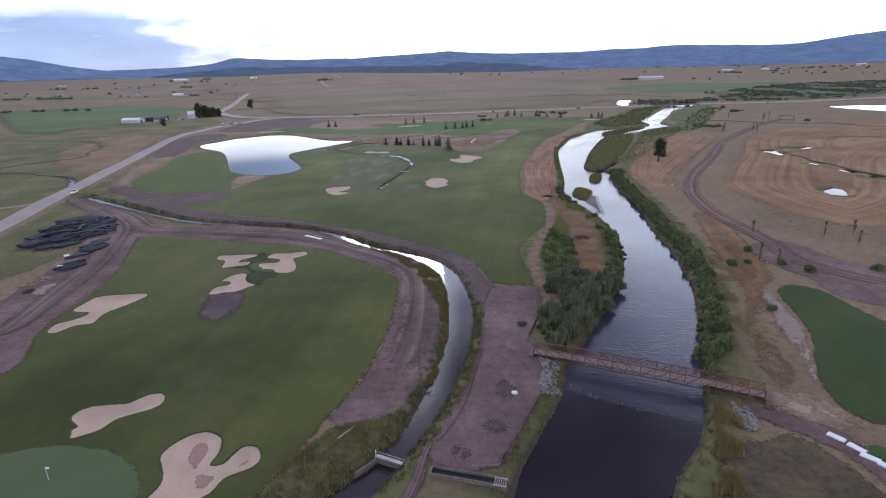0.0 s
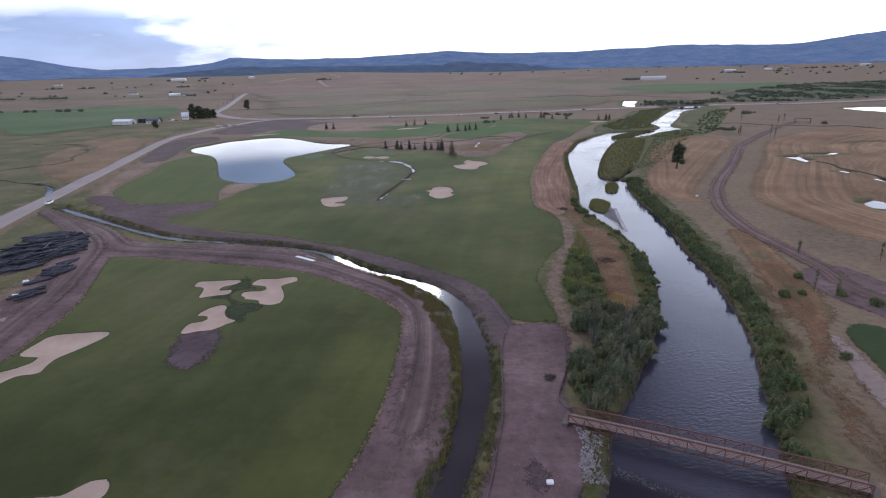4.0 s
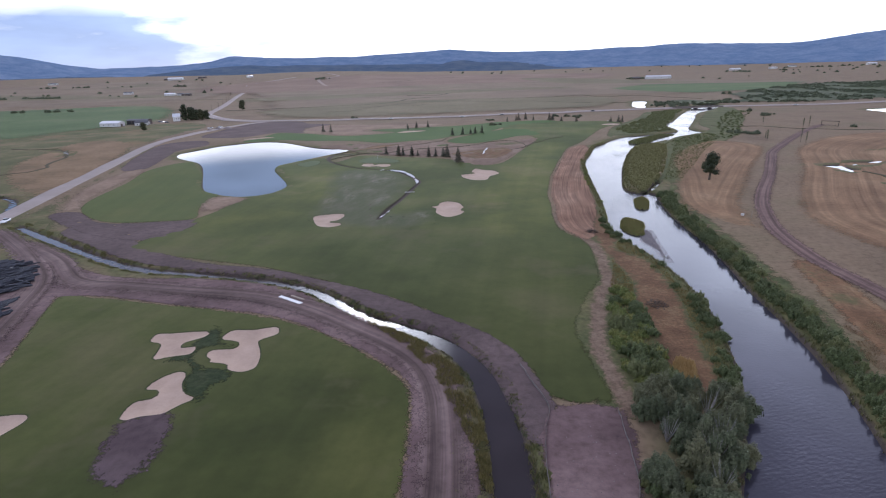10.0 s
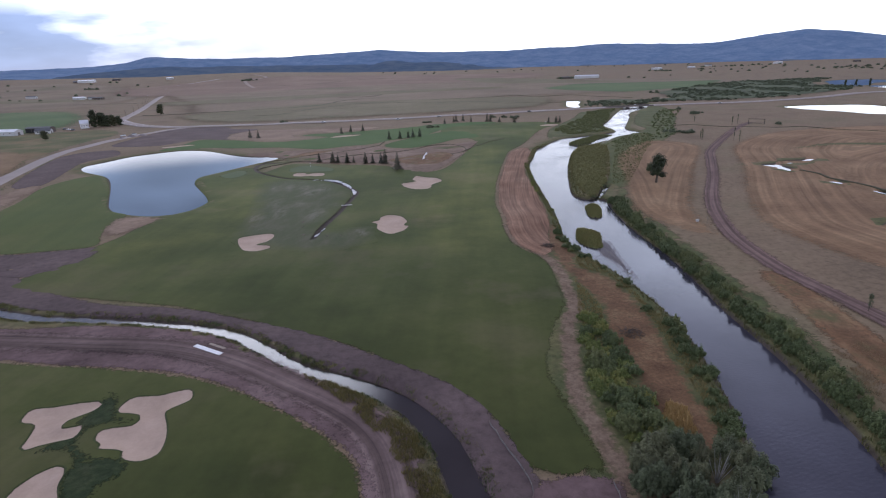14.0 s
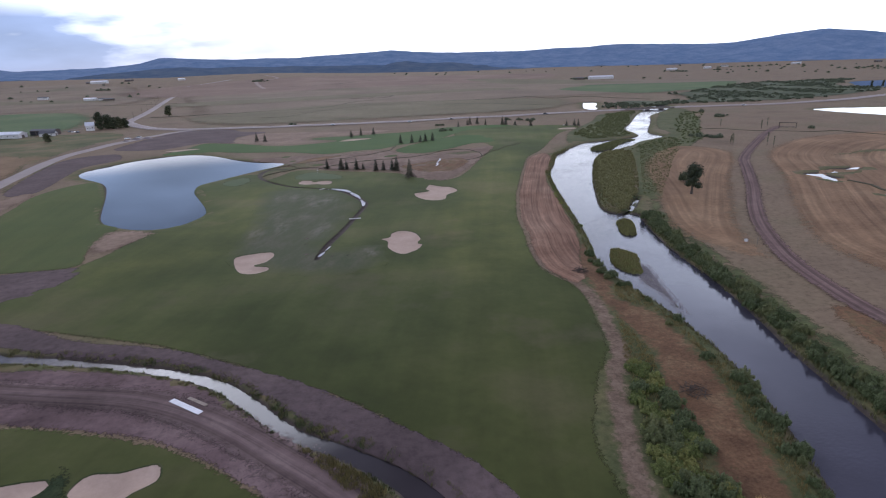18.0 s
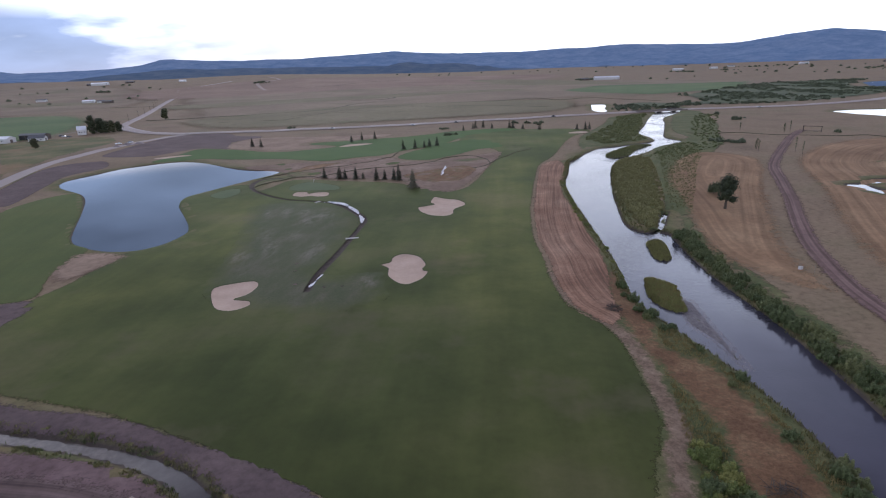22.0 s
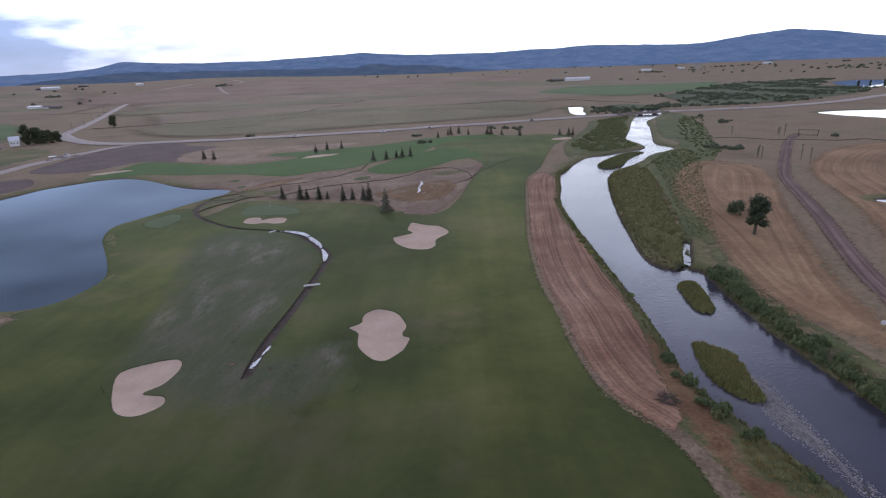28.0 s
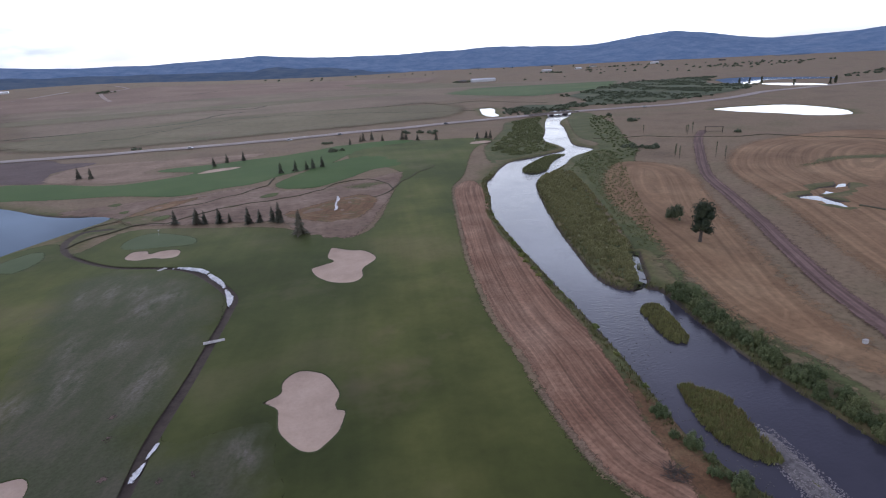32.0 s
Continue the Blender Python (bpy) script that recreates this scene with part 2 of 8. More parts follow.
def cover(name, big, small, big_scale=0.03, small_scale=0.6, bump=0.4, feather=0.0, ragged=1.0, rough=0.9, rows=None, turn=0.0, speck=None, sheen=0.02, sheen_tint=(0.8, 0.6, 0.4), along=None):
    """Ground cover: large patches times fine grain, with an edge that thins out over `feather` metres."""
    m, nt, b = material(name, rough, 0.1)
    b.inputs["Sheen Weight"].default_value, b.inputs["Sheen Roughness"].default_value = sheen, 0.5
    b.inputs["Sheen Tint"].default_value = (*sheen_tint, 1)
    col, _ = tint(nt, big, big_scale, 5, 0.6)
    fine, h = tint(nt, small, small_scale, 6, 0.7)
    c = mixed(nt, col, fine, 1.0, "MULTIPLY")
    if rows:
        r, _ = tint(nt, [(0.35, grey(rows[1])), (0.62, grey(1.0))], rows[0], 3, 0.6, (1.0, 0.05, 1.0), turn)
        c = mixed(nt, c, r, 1.0, "MULTIPLY")
    if along:
        c = mixed(nt, c, streaks(nt, attribute(nt, along[3]), *along[:3]), 1.0, "MULTIPLY")
    if speck:
        s, sf = tint(nt, [(0.0, grey(0)), (1.0, grey(1))], speck[1], 5, 0.65)
        c = mixed(nt, c, speck[0], ranged(nt, sf, speck[2], speck[2] + 0.2))
    nt.links.new(c, b.inputs["Base Color"])
    if bump:
        bumped(nt, b, h, bump, 0.25)
    if feather:
        e = attribute(nt, "edge")
        _, n1 = tint(nt, [(0, grey(0)), (1, grey(1))], 0.35, 6, 0.7)
        _, n2 = tint(nt, [(0, grey(0)), (1, grey(1))], 1.7, 5, 0.75)
        lump = math2(nt, "ADD", math2(nt, "MULTIPLY", math2(nt, "SUBTRACT", n1, 0.5), feather * 1.9 * ragged), math2(nt, "MULTIPLY", math2(nt, "SUBTRACT", n2, 0.5), min(feather, 8.0) * 2.4))
        f = ranged(nt, math2(nt, "ADD", e, lump), feather * 0.42, feather * 0.42 + min(feather * 0.3, 0.8))
        tr, mx = nt.nodes.new("ShaderNodeBsdfTransparent"), nt.nodes.new("ShaderNodeMixShader")
        nt.links.new(f, mx.inputs[0]); nt.links.new(tr.outputs[0], mx.inputs[1]); nt.links.new(b.outputs[0], mx.inputs[2])
        nt.links.new(mx.outputs[0], nt.nodes["Material Output"].inputs[0])
    return m


def water(name, deep, wave, size, rough=0.03, stretch=(1, 1, 1), turn=0.0, calm=None):
    m, nt, b = material(name, rough, 0.5)
    b.inputs["IOR"].default_value = 1.33
    c, _ = tint(nt, [(0.3, deep), (0.7, tuple(v * 1.5 for v in deep))], 0.05, 4)
    nt.links.new(c, b.inputs["Base Color"])
    _, h = tint(nt, [(0, grey(0)), (1, grey(1))], size, 3, 0.5, stretch, turn)
    _, where = tint(nt, [(0, grey(0)), (1, grey(1))], 0.045, 3, 0.5)
    n = nt.nodes.new("ShaderNodeBump")
    n.inputs["Distance"].default_value = 0.12
    power = ranged(nt, where, 0.38, 0.62, wave * 0.3, wave)
    if calm:                                        # still water with a near-black base colour below this line of the plan
        co, sp = nt.nodes.new("ShaderNodeTexCoord"), nt.nodes.new("ShaderNodeSeparateXYZ")
        nt.links.new(co.outputs["Object"], sp.inputs[0])
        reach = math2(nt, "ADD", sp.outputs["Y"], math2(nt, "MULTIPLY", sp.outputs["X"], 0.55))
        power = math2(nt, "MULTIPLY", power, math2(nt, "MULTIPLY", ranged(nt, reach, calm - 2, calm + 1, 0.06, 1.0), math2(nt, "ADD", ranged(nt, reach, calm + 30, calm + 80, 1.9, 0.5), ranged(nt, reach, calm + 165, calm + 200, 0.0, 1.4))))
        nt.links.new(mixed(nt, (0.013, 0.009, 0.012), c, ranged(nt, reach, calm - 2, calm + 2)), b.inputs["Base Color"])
    nt.links.new(power, n.inputs["Strength"])
    nt.links.new(h, n.inputs["Height"]); nt.links.new(n.outputs[0], b.inputs["Normal"])
    return m


def plain(name, a, b_, scale=2.0, rough=0.7, spec=0.3, metal=0.0, bump=0.15):
    m, nt, b = material(name, rough, spec)
    c, h = tint(nt, [(0.3, a), (0.7, b_)], scale, 6, 0.65)
    nt.links.new(c, b.inputs["Base Color"])
    b.inputs["Metallic"].default_value = metal
    bumped(nt, b, h, bump, 0.05)
    return m


def leaves(name, a, b_):
    m, nt, b = material(name, 0.75, 0.15)
    ob, geo = nt.nodes.new("ShaderNodeObjectInfo"), nt.nodes.new("ShaderNodeNewGeometry")
    v = math2(nt, "ADD", math2(nt, "MULTIPLY", geo.outputs["Random Per Island"], 0.65), math2(nt, "MULTIPLY", ob.outputs["Random"], 0.35))
    c = mixed(nt, a, b_, v)
    nt.links.new(mixed(nt, c, tuple(p * q for p, q in zip(b_, (1.15, 0.95, 0.85))), ranged(nt, ob.outputs["Random"], 0.55, 1.0, 0.0, 0.55)), b.inputs["Base Color"])
    return m


def soft(*c):
    return [(0.28, c[0]), (0.5, c[1]), (0.72, c[2])]


FINE = [(0.25, grey(0.72)), (0.5, grey(1.0)), (0.78, grey(1.22))]
GRAIN = [(0.25, grey(0.88)), (0.5, grey(1.0)), (0.78, grey(1.1))]
M = {}
M["turf"] = cover("turf", [(0.34, (0.030, 0.035, 0.0108)), (0.44, (0.045, 0.052, 0.0148)), (0.53, (0.065, 0.070, 0.0210)), (0.64, (0.090, 0.083, 0.035))], GRAIN, 0.016, 0.5, 0.15, 1.6, 1.0, 0.9, (0.13, 0.82), 12, ((0.088, 0.072, 0.041), 0.028, 0.56), 0.10, (0.40, 0.52, 0.16))
def toned(m):
    """Bands of yellower or deeper turf, by the mowing and watering."""
    nt, b = m.node_tree, m.node_tree.nodes["Principled BSDF"]
    c, t = b.inputs["Base Color"].links[0].from_socket, attribute(nt, "tone")
    c = mixed(nt, c, mixed(nt, c, (1.45, 1.36, 1.30), 1.0, "MULTIPLY"), ranged(nt, t, 0.0, 1.0))
    nt.links.new(mixed(nt, c, mixed(nt, c, (0.66, 0.74, 0.72), 1.0, "MULTIPLY"), ranged(nt, t, 0.0, -1.0)), b.inputs["Base Color"])


toned(M["turf"])


def thinned(m):
    """Young turf that thins out to grey-brown soil and bare ashy spots away from its edge."""
    nt, b = m.node_tree, m.node_tree.nodes["Principled BSDF"]
    c = b.inputs["Base Color"].links[0].from_socket
    thin, _ = tint(nt, soft((0.043, 0.050, 0.025), (0.060, 0.060, 0.036), (0.092, 0.078, 0.061)), 0.11, 6, 0.65, (1.6, 0.6, 1.0), 14)
    grain, g = tint(nt, [(0.3, grey(0.8)), (0.7, grey(1.2))], 1.6, 5, 0.7)
    _, n1 = tint(nt, [(0, grey(0)), (1, grey(1))], 0.12, 4, 0.6)
    depth = math2(nt, "ADD", attribute(nt, "edge"), math2(nt, "MULTIPLY", math2(nt, "SUBTRACT", n1, 0.5), 14.0))
    c = mixed(nt, c, mixed(nt, thin, grain, 1.0, "MULTIPLY"), ranged(nt, depth, 0.5, 9.0))
    _, smear = tint(nt, [(0, grey(0)), (1, grey(1))], 0.3, 5, 0.6, (1.8, 0.6, 1.0), 14)
    bare = math2(nt, "MULTIPLY", math2(nt, "MULTIPLY", attribute(nt, "ash"), 0.85), math2(nt, "MULTIPLY", ranged(nt, smear, 0.36, 0.66), ranged(nt, g, 0.10, 0.70)))
    nt.links.new(mixed(nt, c, (0.205, 0.168, 0.155), bare), b.inputs["Base Color"])


M["marsh"] = cover("thin_turf", [(0.34, (0.030, 0.035, 0.0108)), (0.44, (0.045, 0.052, 0.0148)), (0.53, (0.065, 0.070, 0.0210)), (0.64, (0.090, 0.083, 0.035))], GRAIN, 0.016, 0.5, 0.15, 0.6, 1.0, 0.9, (0.13, 0.82), 12, ((0.088, 0.072, 0.041), 0.028, 0.56), 0.10, (0.40, 0.52, 0.16))
toned(M["marsh"])
thinned(M["marsh"])

M["turf_tee"] = cover("tee_turf", soft((0.022, 0.036, 0.013), (0.030, 0.046, 0.016), (0.044, 0.058, 0.022)), GRAIN, 0.05, 0.8, 0.1, 1.2, 1.0, 0.9, None, 0, None, 0.08, (0.40, 0.52, 0.16))
M["turf_light"] = cover("turf_light", soft((0.048, 0.060, 0.018), (0.060, 0.070, 0.021), (0.078, 0.080, 0.028)), GRAIN, 0.03, 0.8, 0.1, 1.2, 1.0, 0.9, (0.2, 0.86), -8, None, 0.10, (0.40, 0.52, 0.16))
M["turf_dark"] = cover("turf_dark", soft((0.024, 0.056, 0.014), (0.032, 0.068, 0.017), (0.046, 0.078, 0.023)), GRAIN, 0.03, 0.8, 0.1, 2.0, 1.0, 0.9, None, 0, None, 0.10, (0.40, 0.52, 0.16))

M["green"] = cover("putting_green", soft((0.070, 0.095, 0.044), (0.078, 0.104, 0.048), (0.086, 0.112, 0.054)), [(0.3, grey(0.95)), (0.7, grey(1.05))], 0.1, 2.0, 0.05, 1.8, 0.3)
M["sand"] = cover("bunker_sand", soft((0.36, 0.265, 0.20), (0.42, 0.31, 0.235), (0.46, 0.345, 0.265)), [(0.3, grey(0.93)), (0.7, grey(1.06))], 0.15, 1.5, 0.25, 0.25, 0.6)
M["damp_sand"] = cover("damp_sand", soft((0.25, 0.160, 0.125), (0.28, 0.182, 0.145), (0.32, 0.21, 0.17)), FINE, 0.2, 1.5, 0.2, 0.5, 0.3)
M["soil"] = cover("bare_soil", soft((0.075, 0.049, 0.047), (0.134, 0.089, 0.085), (0.208, 0.145, 0.134)), [(0.25, grey(0.6)), (0.5, grey(1.0)), (0.78, grey(1.3))], 0.05, 0.55, 0.6, 1.6, 1.0, 0.95)
M["dark_soil"] = cover("dark_soil", soft((0.076, 0.055, 0.053), (0.098, 0.071, 0.068), (0.13, 0.094, 0.088)), [(0.25, grey(0.6)), (0.5, grey(1.0)), (0.78, grey(1.3))], 0.05, 0.55, 0.7, 1.6, 1.0, 0.95)
M["pale_soil"] = cover("pale_soil", soft((0.21, 0.16, 0.135), (0.25, 0.19, 0.16), (0.30, 0.23, 0.19)), FINE, 0.06, 0.6, 0.4, 1.8)
M["straw"] = cover("mown_straw", soft((0.140, 0.074, 0.046), (0.198, 0.113, 0.072), (0.27, 0.17, 0.114)), [(0.25, grey(0.6)), (0.5, grey(1.0)), (0.78, grey(1.34))], 0.05, 1.1, 0.6, 1.5, 1.0, 0.95, None, 0, None, 0.02, (0.8, 0.6, 0.4), (1.3, 0.66, 1.38, "row"))
M["stubble"] = cover("stubble", soft((0.142, 0.084, 0.046), (0.205, 0.125, 0.068), (0.265, 0.172, 0.096)), FINE, 0.025, 0.5, 0.4, 9.0, 1.0, 0.95, None, 0, None, 0.02, (0.8, 0.6, 0.4), (0.42, 0.78, 1.22, "edge"))
M["rust_grass"] = cover("rust_grass", soft((0.105, 0.058, 0.030), (0.15, 0.085, 0.044), (0.20, 0.13, 0.070)), [(0.25, grey(0.6)), (0.5, grey(1.0)), (0.78, grey(1.32))], 0.07, 0.8, 0.6, 3.0, 1.2, 0.95, None, 0, ((0.100, 0.094, 0.040), 0.11, 0.50), 0.02, (0.8, 0.6, 0.4), (0.5, 0.8, 1.2, "edge"))

M["native"] = cover("native_rough", soft((0.125, 0.083, 0.060), (0.185, 0.127, 0.092), (0.25, 0.182, 0.138)), [(0.25, grey(0.58)), (0.5, grey(1.0)), (0.78, grey(1.32))], 0.045, 0.35, 0.7, 3.0, 1.0, 0.95, None, 0, ((0.10, 0.095, 0.048), 0.06, 0.58))
M["sandy_rough"] = cover("sandy_rough", soft((0.17, 0.115, 0.078), (0.22, 0.155, 0.108), (0.27, 0.195, 0.14)), FINE, 0.05, 0.4, 0.4, 5.0, 1.0, 0.95)
M["field_green"] = cover("irrigated_field", soft((0.052, 0.092, 0.032), (0.072, 0.115, 0.04), (0.105, 0.13, 0.055)), FINE, 0.008, 0.2, 0.0, 45.0)
M["field_tan"] = cover("dry_field", soft((0.140, 0.104, 0.070), (0.178, 0.132, 0.088), (0.205, 0.158, 0.104)), FINE, 0.006, 0.12, 0.0, 110.0, 1.0, 0.95, None, 0, ((0.115, 0.105, 0.058), 0.004, 0.52))
M["field_olive"] = cover("olive_field", soft((0.115, 0.100, 0.056), (0.142, 0.122, 0.068), (0.175, 0.145, 0.085)), FINE, 0.008, 0.15, 0.0, 60.0, 1.0, 0.95, None, 0, ((0.085, 0.090, 0.042), 0.012, 0.55))
M["bottomland"] = cover("bottomland", soft((0.040, 0.055, 0.026), (0.056, 0.072, 0.034), (0.10, 0.105, 0.055)), FINE, 0.02, 0.15, 0.0, 25.0)
M["asphalt"] = cover("asphalt", soft((0.26, 0.215, 0.195), (0.29, 0.245, 0.22), (0.32, 0.27, 0.245)), [(0.3, grey(0.93)), (0.7, grey(1.06))], 0.05, 0.8, 0.1, 0.0, 1.0, 0.85)
M["track"] = cover("dirt_track", soft((0.115, 0.073, 0.063), (0.145, 0.094, 0.081), (0.18, 0.12, 0.10)), FINE, 0.05, 0.5, 0.4, 2.6, 1.0, 0.95)
def rutted(m):
    """Two darker wheel ruts along a track."""
    nt, b = m.node_tree, m.node_tree.nodes["Principled BSDF"]
    src = b.inputs["Base Color"].links[0].from_socket
    u = math2(nt, "ABSOLUTE", attribute(nt, "across"), 0)
    _, w = tint(nt, [(0, grey(0)), (1, grey(1))], 0.25, 4, 0.6)
    d = math2(nt, "ABSOLUTE", math2(nt, "SUBTRACT", math2(nt, "ADD", u, math2(nt, "MULTIPLY", math2(nt, "SUBTRACT", w, 0.5), 0.5)), 0.42), 0)
    c = mixed(nt, mixed(nt, src, (0.78, 0.76, 0.76), 1.0, "MULTIPLY"), src, ranged(nt, d, 0.04, 0.32))
    nt.links.new(mixed(nt, c, streaks(nt, math2(nt, "MULTIPLY", attribute(nt, "across"), 5.0), 0.75, 0.62, 1.34), 1.0, "MULTIPLY"), b.inputs["Base Color"])


rutted(M["track"])
M["site_track"] = cover("site_track", soft((0.100, 0.070, 0.063), (0.140, 0.099, 0.090), (0.185, 0.135, 0.12)), FINE, 0.05, 0.5, 0.4, 3.4, 1.0, 0.95)
rutted(M["site_track"])


M["plot_soil"] = cover("plot_soil", soft((0.062, 0.043, 0.046), (0.082, 0.058, 0.060), (0.11, 0.080, 0.080)), FINE, 0.12, 0.55, 0.6, 2.6, 1.0, 0.95)
M["plot_soil_spot"] = cover("reddish_soil", soft((0.10, 0.068, 0.058), (0.125, 0.086, 0.074), (0.15, 0.105, 0.09)), FINE, 0.3, 1.2, 0.4, 0.9, 1.2)
M["pale_silt"] = cover("bleached_stones", soft((0.50, 0.48, 0.47), (0.66, 0.65, 0.64), (0.80, 0.79, 0.78)), [(0.3, grey(0.6)), (0.55, grey(1.0)), (0.75, grey(1.1))], 0.5, 2.5, 0.5, 0.35, 2.0)
M["scar"] = cover("coarse_dark_turf", soft((0.020, 0.032, 0.012), (0.028, 0.041, 0.015), (0.044, 0.050, 0.023)), [(0.25, grey(0.6)), (0.5, grey(1.0)), (0.78, grey(1.3))], 0.25, 1.0, 0.8, 2.2, 1.0)
M["tan_path"] = cover("sandy_path", soft((0.25, 0.18, 0.13), (0.30, 0.22, 0.16), (0.35, 0.26, 0.20)), FINE, 0.1, 0.7, 0.4, 1.6)
M["island"] = cover("island_grass", soft((0.10, 0.108, 0.034), (0.14, 0.14, 0.046), (0.18, 0.165, 0.065)), FINE, 0.2, 0.8, 0.5, 0.8)
M["bank_rough"] = cover("bank_rough", soft((0.070, 0.066, 0.030), (0.100, 0.086, 0.042), (0.135, 0.108, 0.058)), [(0.25, grey(0.55)), (0.5, grey(1.0)), (0.78, grey(1.35))], 0.10, 0.6, 0.7, 3.0, 1.0, 0.95)
M["riparian"] = cover("riparian_grass", soft((0.060, 0.072, 0.028), (0.085, 0.095, 0.038), (0.13, 0.12, 0.055)), [(0.25, grey(0.55)), (0.5, grey(1.0)), (0.78, grey(1.35))], 0.06, 0.5, 0.7, 3.0, 1.0, 0.95)
def mosaic(m):
    """Bank cover that turns from green sedge to rust grass, with a worn trail, by attributes of the sheet."""
    nt, b = m.node_tree, m.node_tree.nodes["Principled BSDF"]
    c = b.inputs["Base Color"].links[0].from_socket
    _, n1 = tint(nt, [(0, grey(0)), (1, grey(1))], 0.35, 6, 0.72)
    grain, n2 = tint(nt, [(0.28, grey(0.6)), (0.72, grey(1.4))], 1.5, 6, 0.75)
    rust, _ = tint(nt, soft((0.085, 0.048, 0.026), (0.135, 0.076, 0.040), (0.20, 0.135, 0.072)), 0.16, 6, 0.65)
    trail, _ = tint(nt, soft((0.115, 0.078, 0.052), (0.165, 0.115, 0.078), (0.23, 0.165, 0.115)), 0.3, 5, 0.65)
    wild = math2(nt, "ADD", math2(nt, "MULTIPLY", math2(nt, "SUBTRACT", n1, 0.5), 2.2), math2(nt, "MULTIPLY", math2(nt, "SUBTRACT", n2, 0.5), 0.9))
    c = mixed(nt, c, mixed(nt, rust, grain, 1.0, "MULTIPLY"), ranged(nt, math2(nt, "ADD", attribute(nt, "rust"), wild), 0.30, 0.70))
    c = mixed(nt, c, mixed(nt, trail, grain, 1.0, "MULTIPLY"), ranged(nt, math2(nt, "ADD", attribute(nt, "trail"), math2(nt, "MULTIPLY", wild, 0.8)), 0.40, 0.75))
    nt.links.new(c, b.inputs["Base Color"])


M["bank_dark"] = cover("bank_dark", soft((0.050, 0.042, 0.026), (0.078, 0.062, 0.038), (0.115, 0.088, 0.052)), [(0.25, grey(0.55)), (0.5, grey(1.0)), (0.78, grey(1.35))], 0.12, 0.7, 0.7, 2.0, 1.0, 0.95)
M["bank_mosaic"] = cover("bank_mosaic", soft((0.058, 0.068, 0.027), (0.084, 0.090, 0.036), (0.13, 0.115, 0.052)), [(0.25, grey(0.55)), (0.5, grey(1.0)), (0.78, grey(1.35))], 0.08, 0.7, 0.7, 1.5, 1.0, 0.95)
mosaic(M["bank_mosaic"])
M["pasture"] = cover("green_pasture", soft((0.060, 0.074, 0.028), (0.104, 0.102, 0.044), (0.185, 0.138, 0.074)), FINE, 0.028, 0.4, 0.4, 8.0, 1.0, 0.95, None, 0, ((0.205, 0.125, 0.068), 0.016, 0.55))
M["hay_tan"] = cover("tan_hay", soft((0.115, 0.088, 0.046), (0.185, 0.122, 0.066), (0.235, 0.16, 0.092)), FINE, 0.03, 0.4, 0.4, 14.0, 1.0, 0.95)
M["field_rust"] = cover("rust_field", soft((0.145, 0.098, 0.070), (0.180, 0.120, 0.086), (0.215, 0.150, 0.108)), FINE, 0.006, 0.12, 0.0, 140.0, 1.0, 0.95)
M["gravel"] = plain("gravel", (0.055, 0.048, 0.048), (0.20, 0.18, 0.178), 1.1, 0.9, 0.2, 0, 0.5)
M["lake"] = water("lake_water", (0.012, 0.016, 0.022), 0.015, 1.2, 0.02)
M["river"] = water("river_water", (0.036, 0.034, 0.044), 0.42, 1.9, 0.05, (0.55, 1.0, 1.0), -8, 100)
M["creek"] = water("creek_water", (0.024, 0.019, 0.019), 0.10, 1.3, 0.05)
def silty(m, x0, x1):
    """Shallow, silt-brown water west of a line of the plan."""
    nt, b = m.node_tree, m.node_tree.nodes["Principled BSDF"]
    c = b.inputs["Base Color"].links[0].from_socket
    co, sp = nt.nodes.new("ShaderNodeTexCoord"), nt.nodes.new("ShaderNodeSeparateXYZ")
    nt.links.new(co.outputs["Object"], sp.inputs[0])
    silt, _ = tint(nt, soft((0.060, 0.046, 0.038), (0.095, 0.075, 0.062), (0.15, 0.12, 0.10)), 0.5, 5, 0.65)
    nt.links.new(mixed(nt, c, silt, ranged(nt, sp.outputs["X"], x0, x1)), b.inputs["Base Color"])


silty(M["creek"], -30.0, -60.0)


# ---- plan ----
def spline(pts, step=2.0, closed=True):
    """A smooth line through the points of the plan, about `step` metres between its corners."""
    P = [np.array(p, float) for p in pts]
    n, out = len(P), []
    for i in range(n if closed else n - 1):
        if closed:
            a, b, c, d = P[i - 1], P[i], P[(i + 1) % n], P[(i + 2) % n]
        else:
            a, b, c, d = P[max(i - 1, 0)], P[i], P[i + 1], P[min(i + 2, n - 1)]
        k = max(1, int(np.hypot(*(c - b)[:2]) / step))
        for s in np.arange(k) / k:
            out.append(0.5 * (2 * b + (c - a) * s + (2 * a - 5 * b + 4 * c - d) * s ** 2 + (3 * b - 3 * c + d - a) * s ** 3))
    if not closed:
        out.append(P[-1])
    return np.array(out)


def ribbon(line, half):
    """The outline of a band round a line; half: its half width, one number or one for each corner."""
    line = np.asarray(line)[:, :2]
    d = np.gradient(line, axis=0)
    d /= np.linalg.norm(d, axis=1)[:, None] + 1e-9
    nrm = np.stack([-d[:, 1], d[:, 0]], 1) * (np.ones(len(line)) * half)[:, None]
    return np.vstack([line + nrm, (line - nrm)[::-1]])


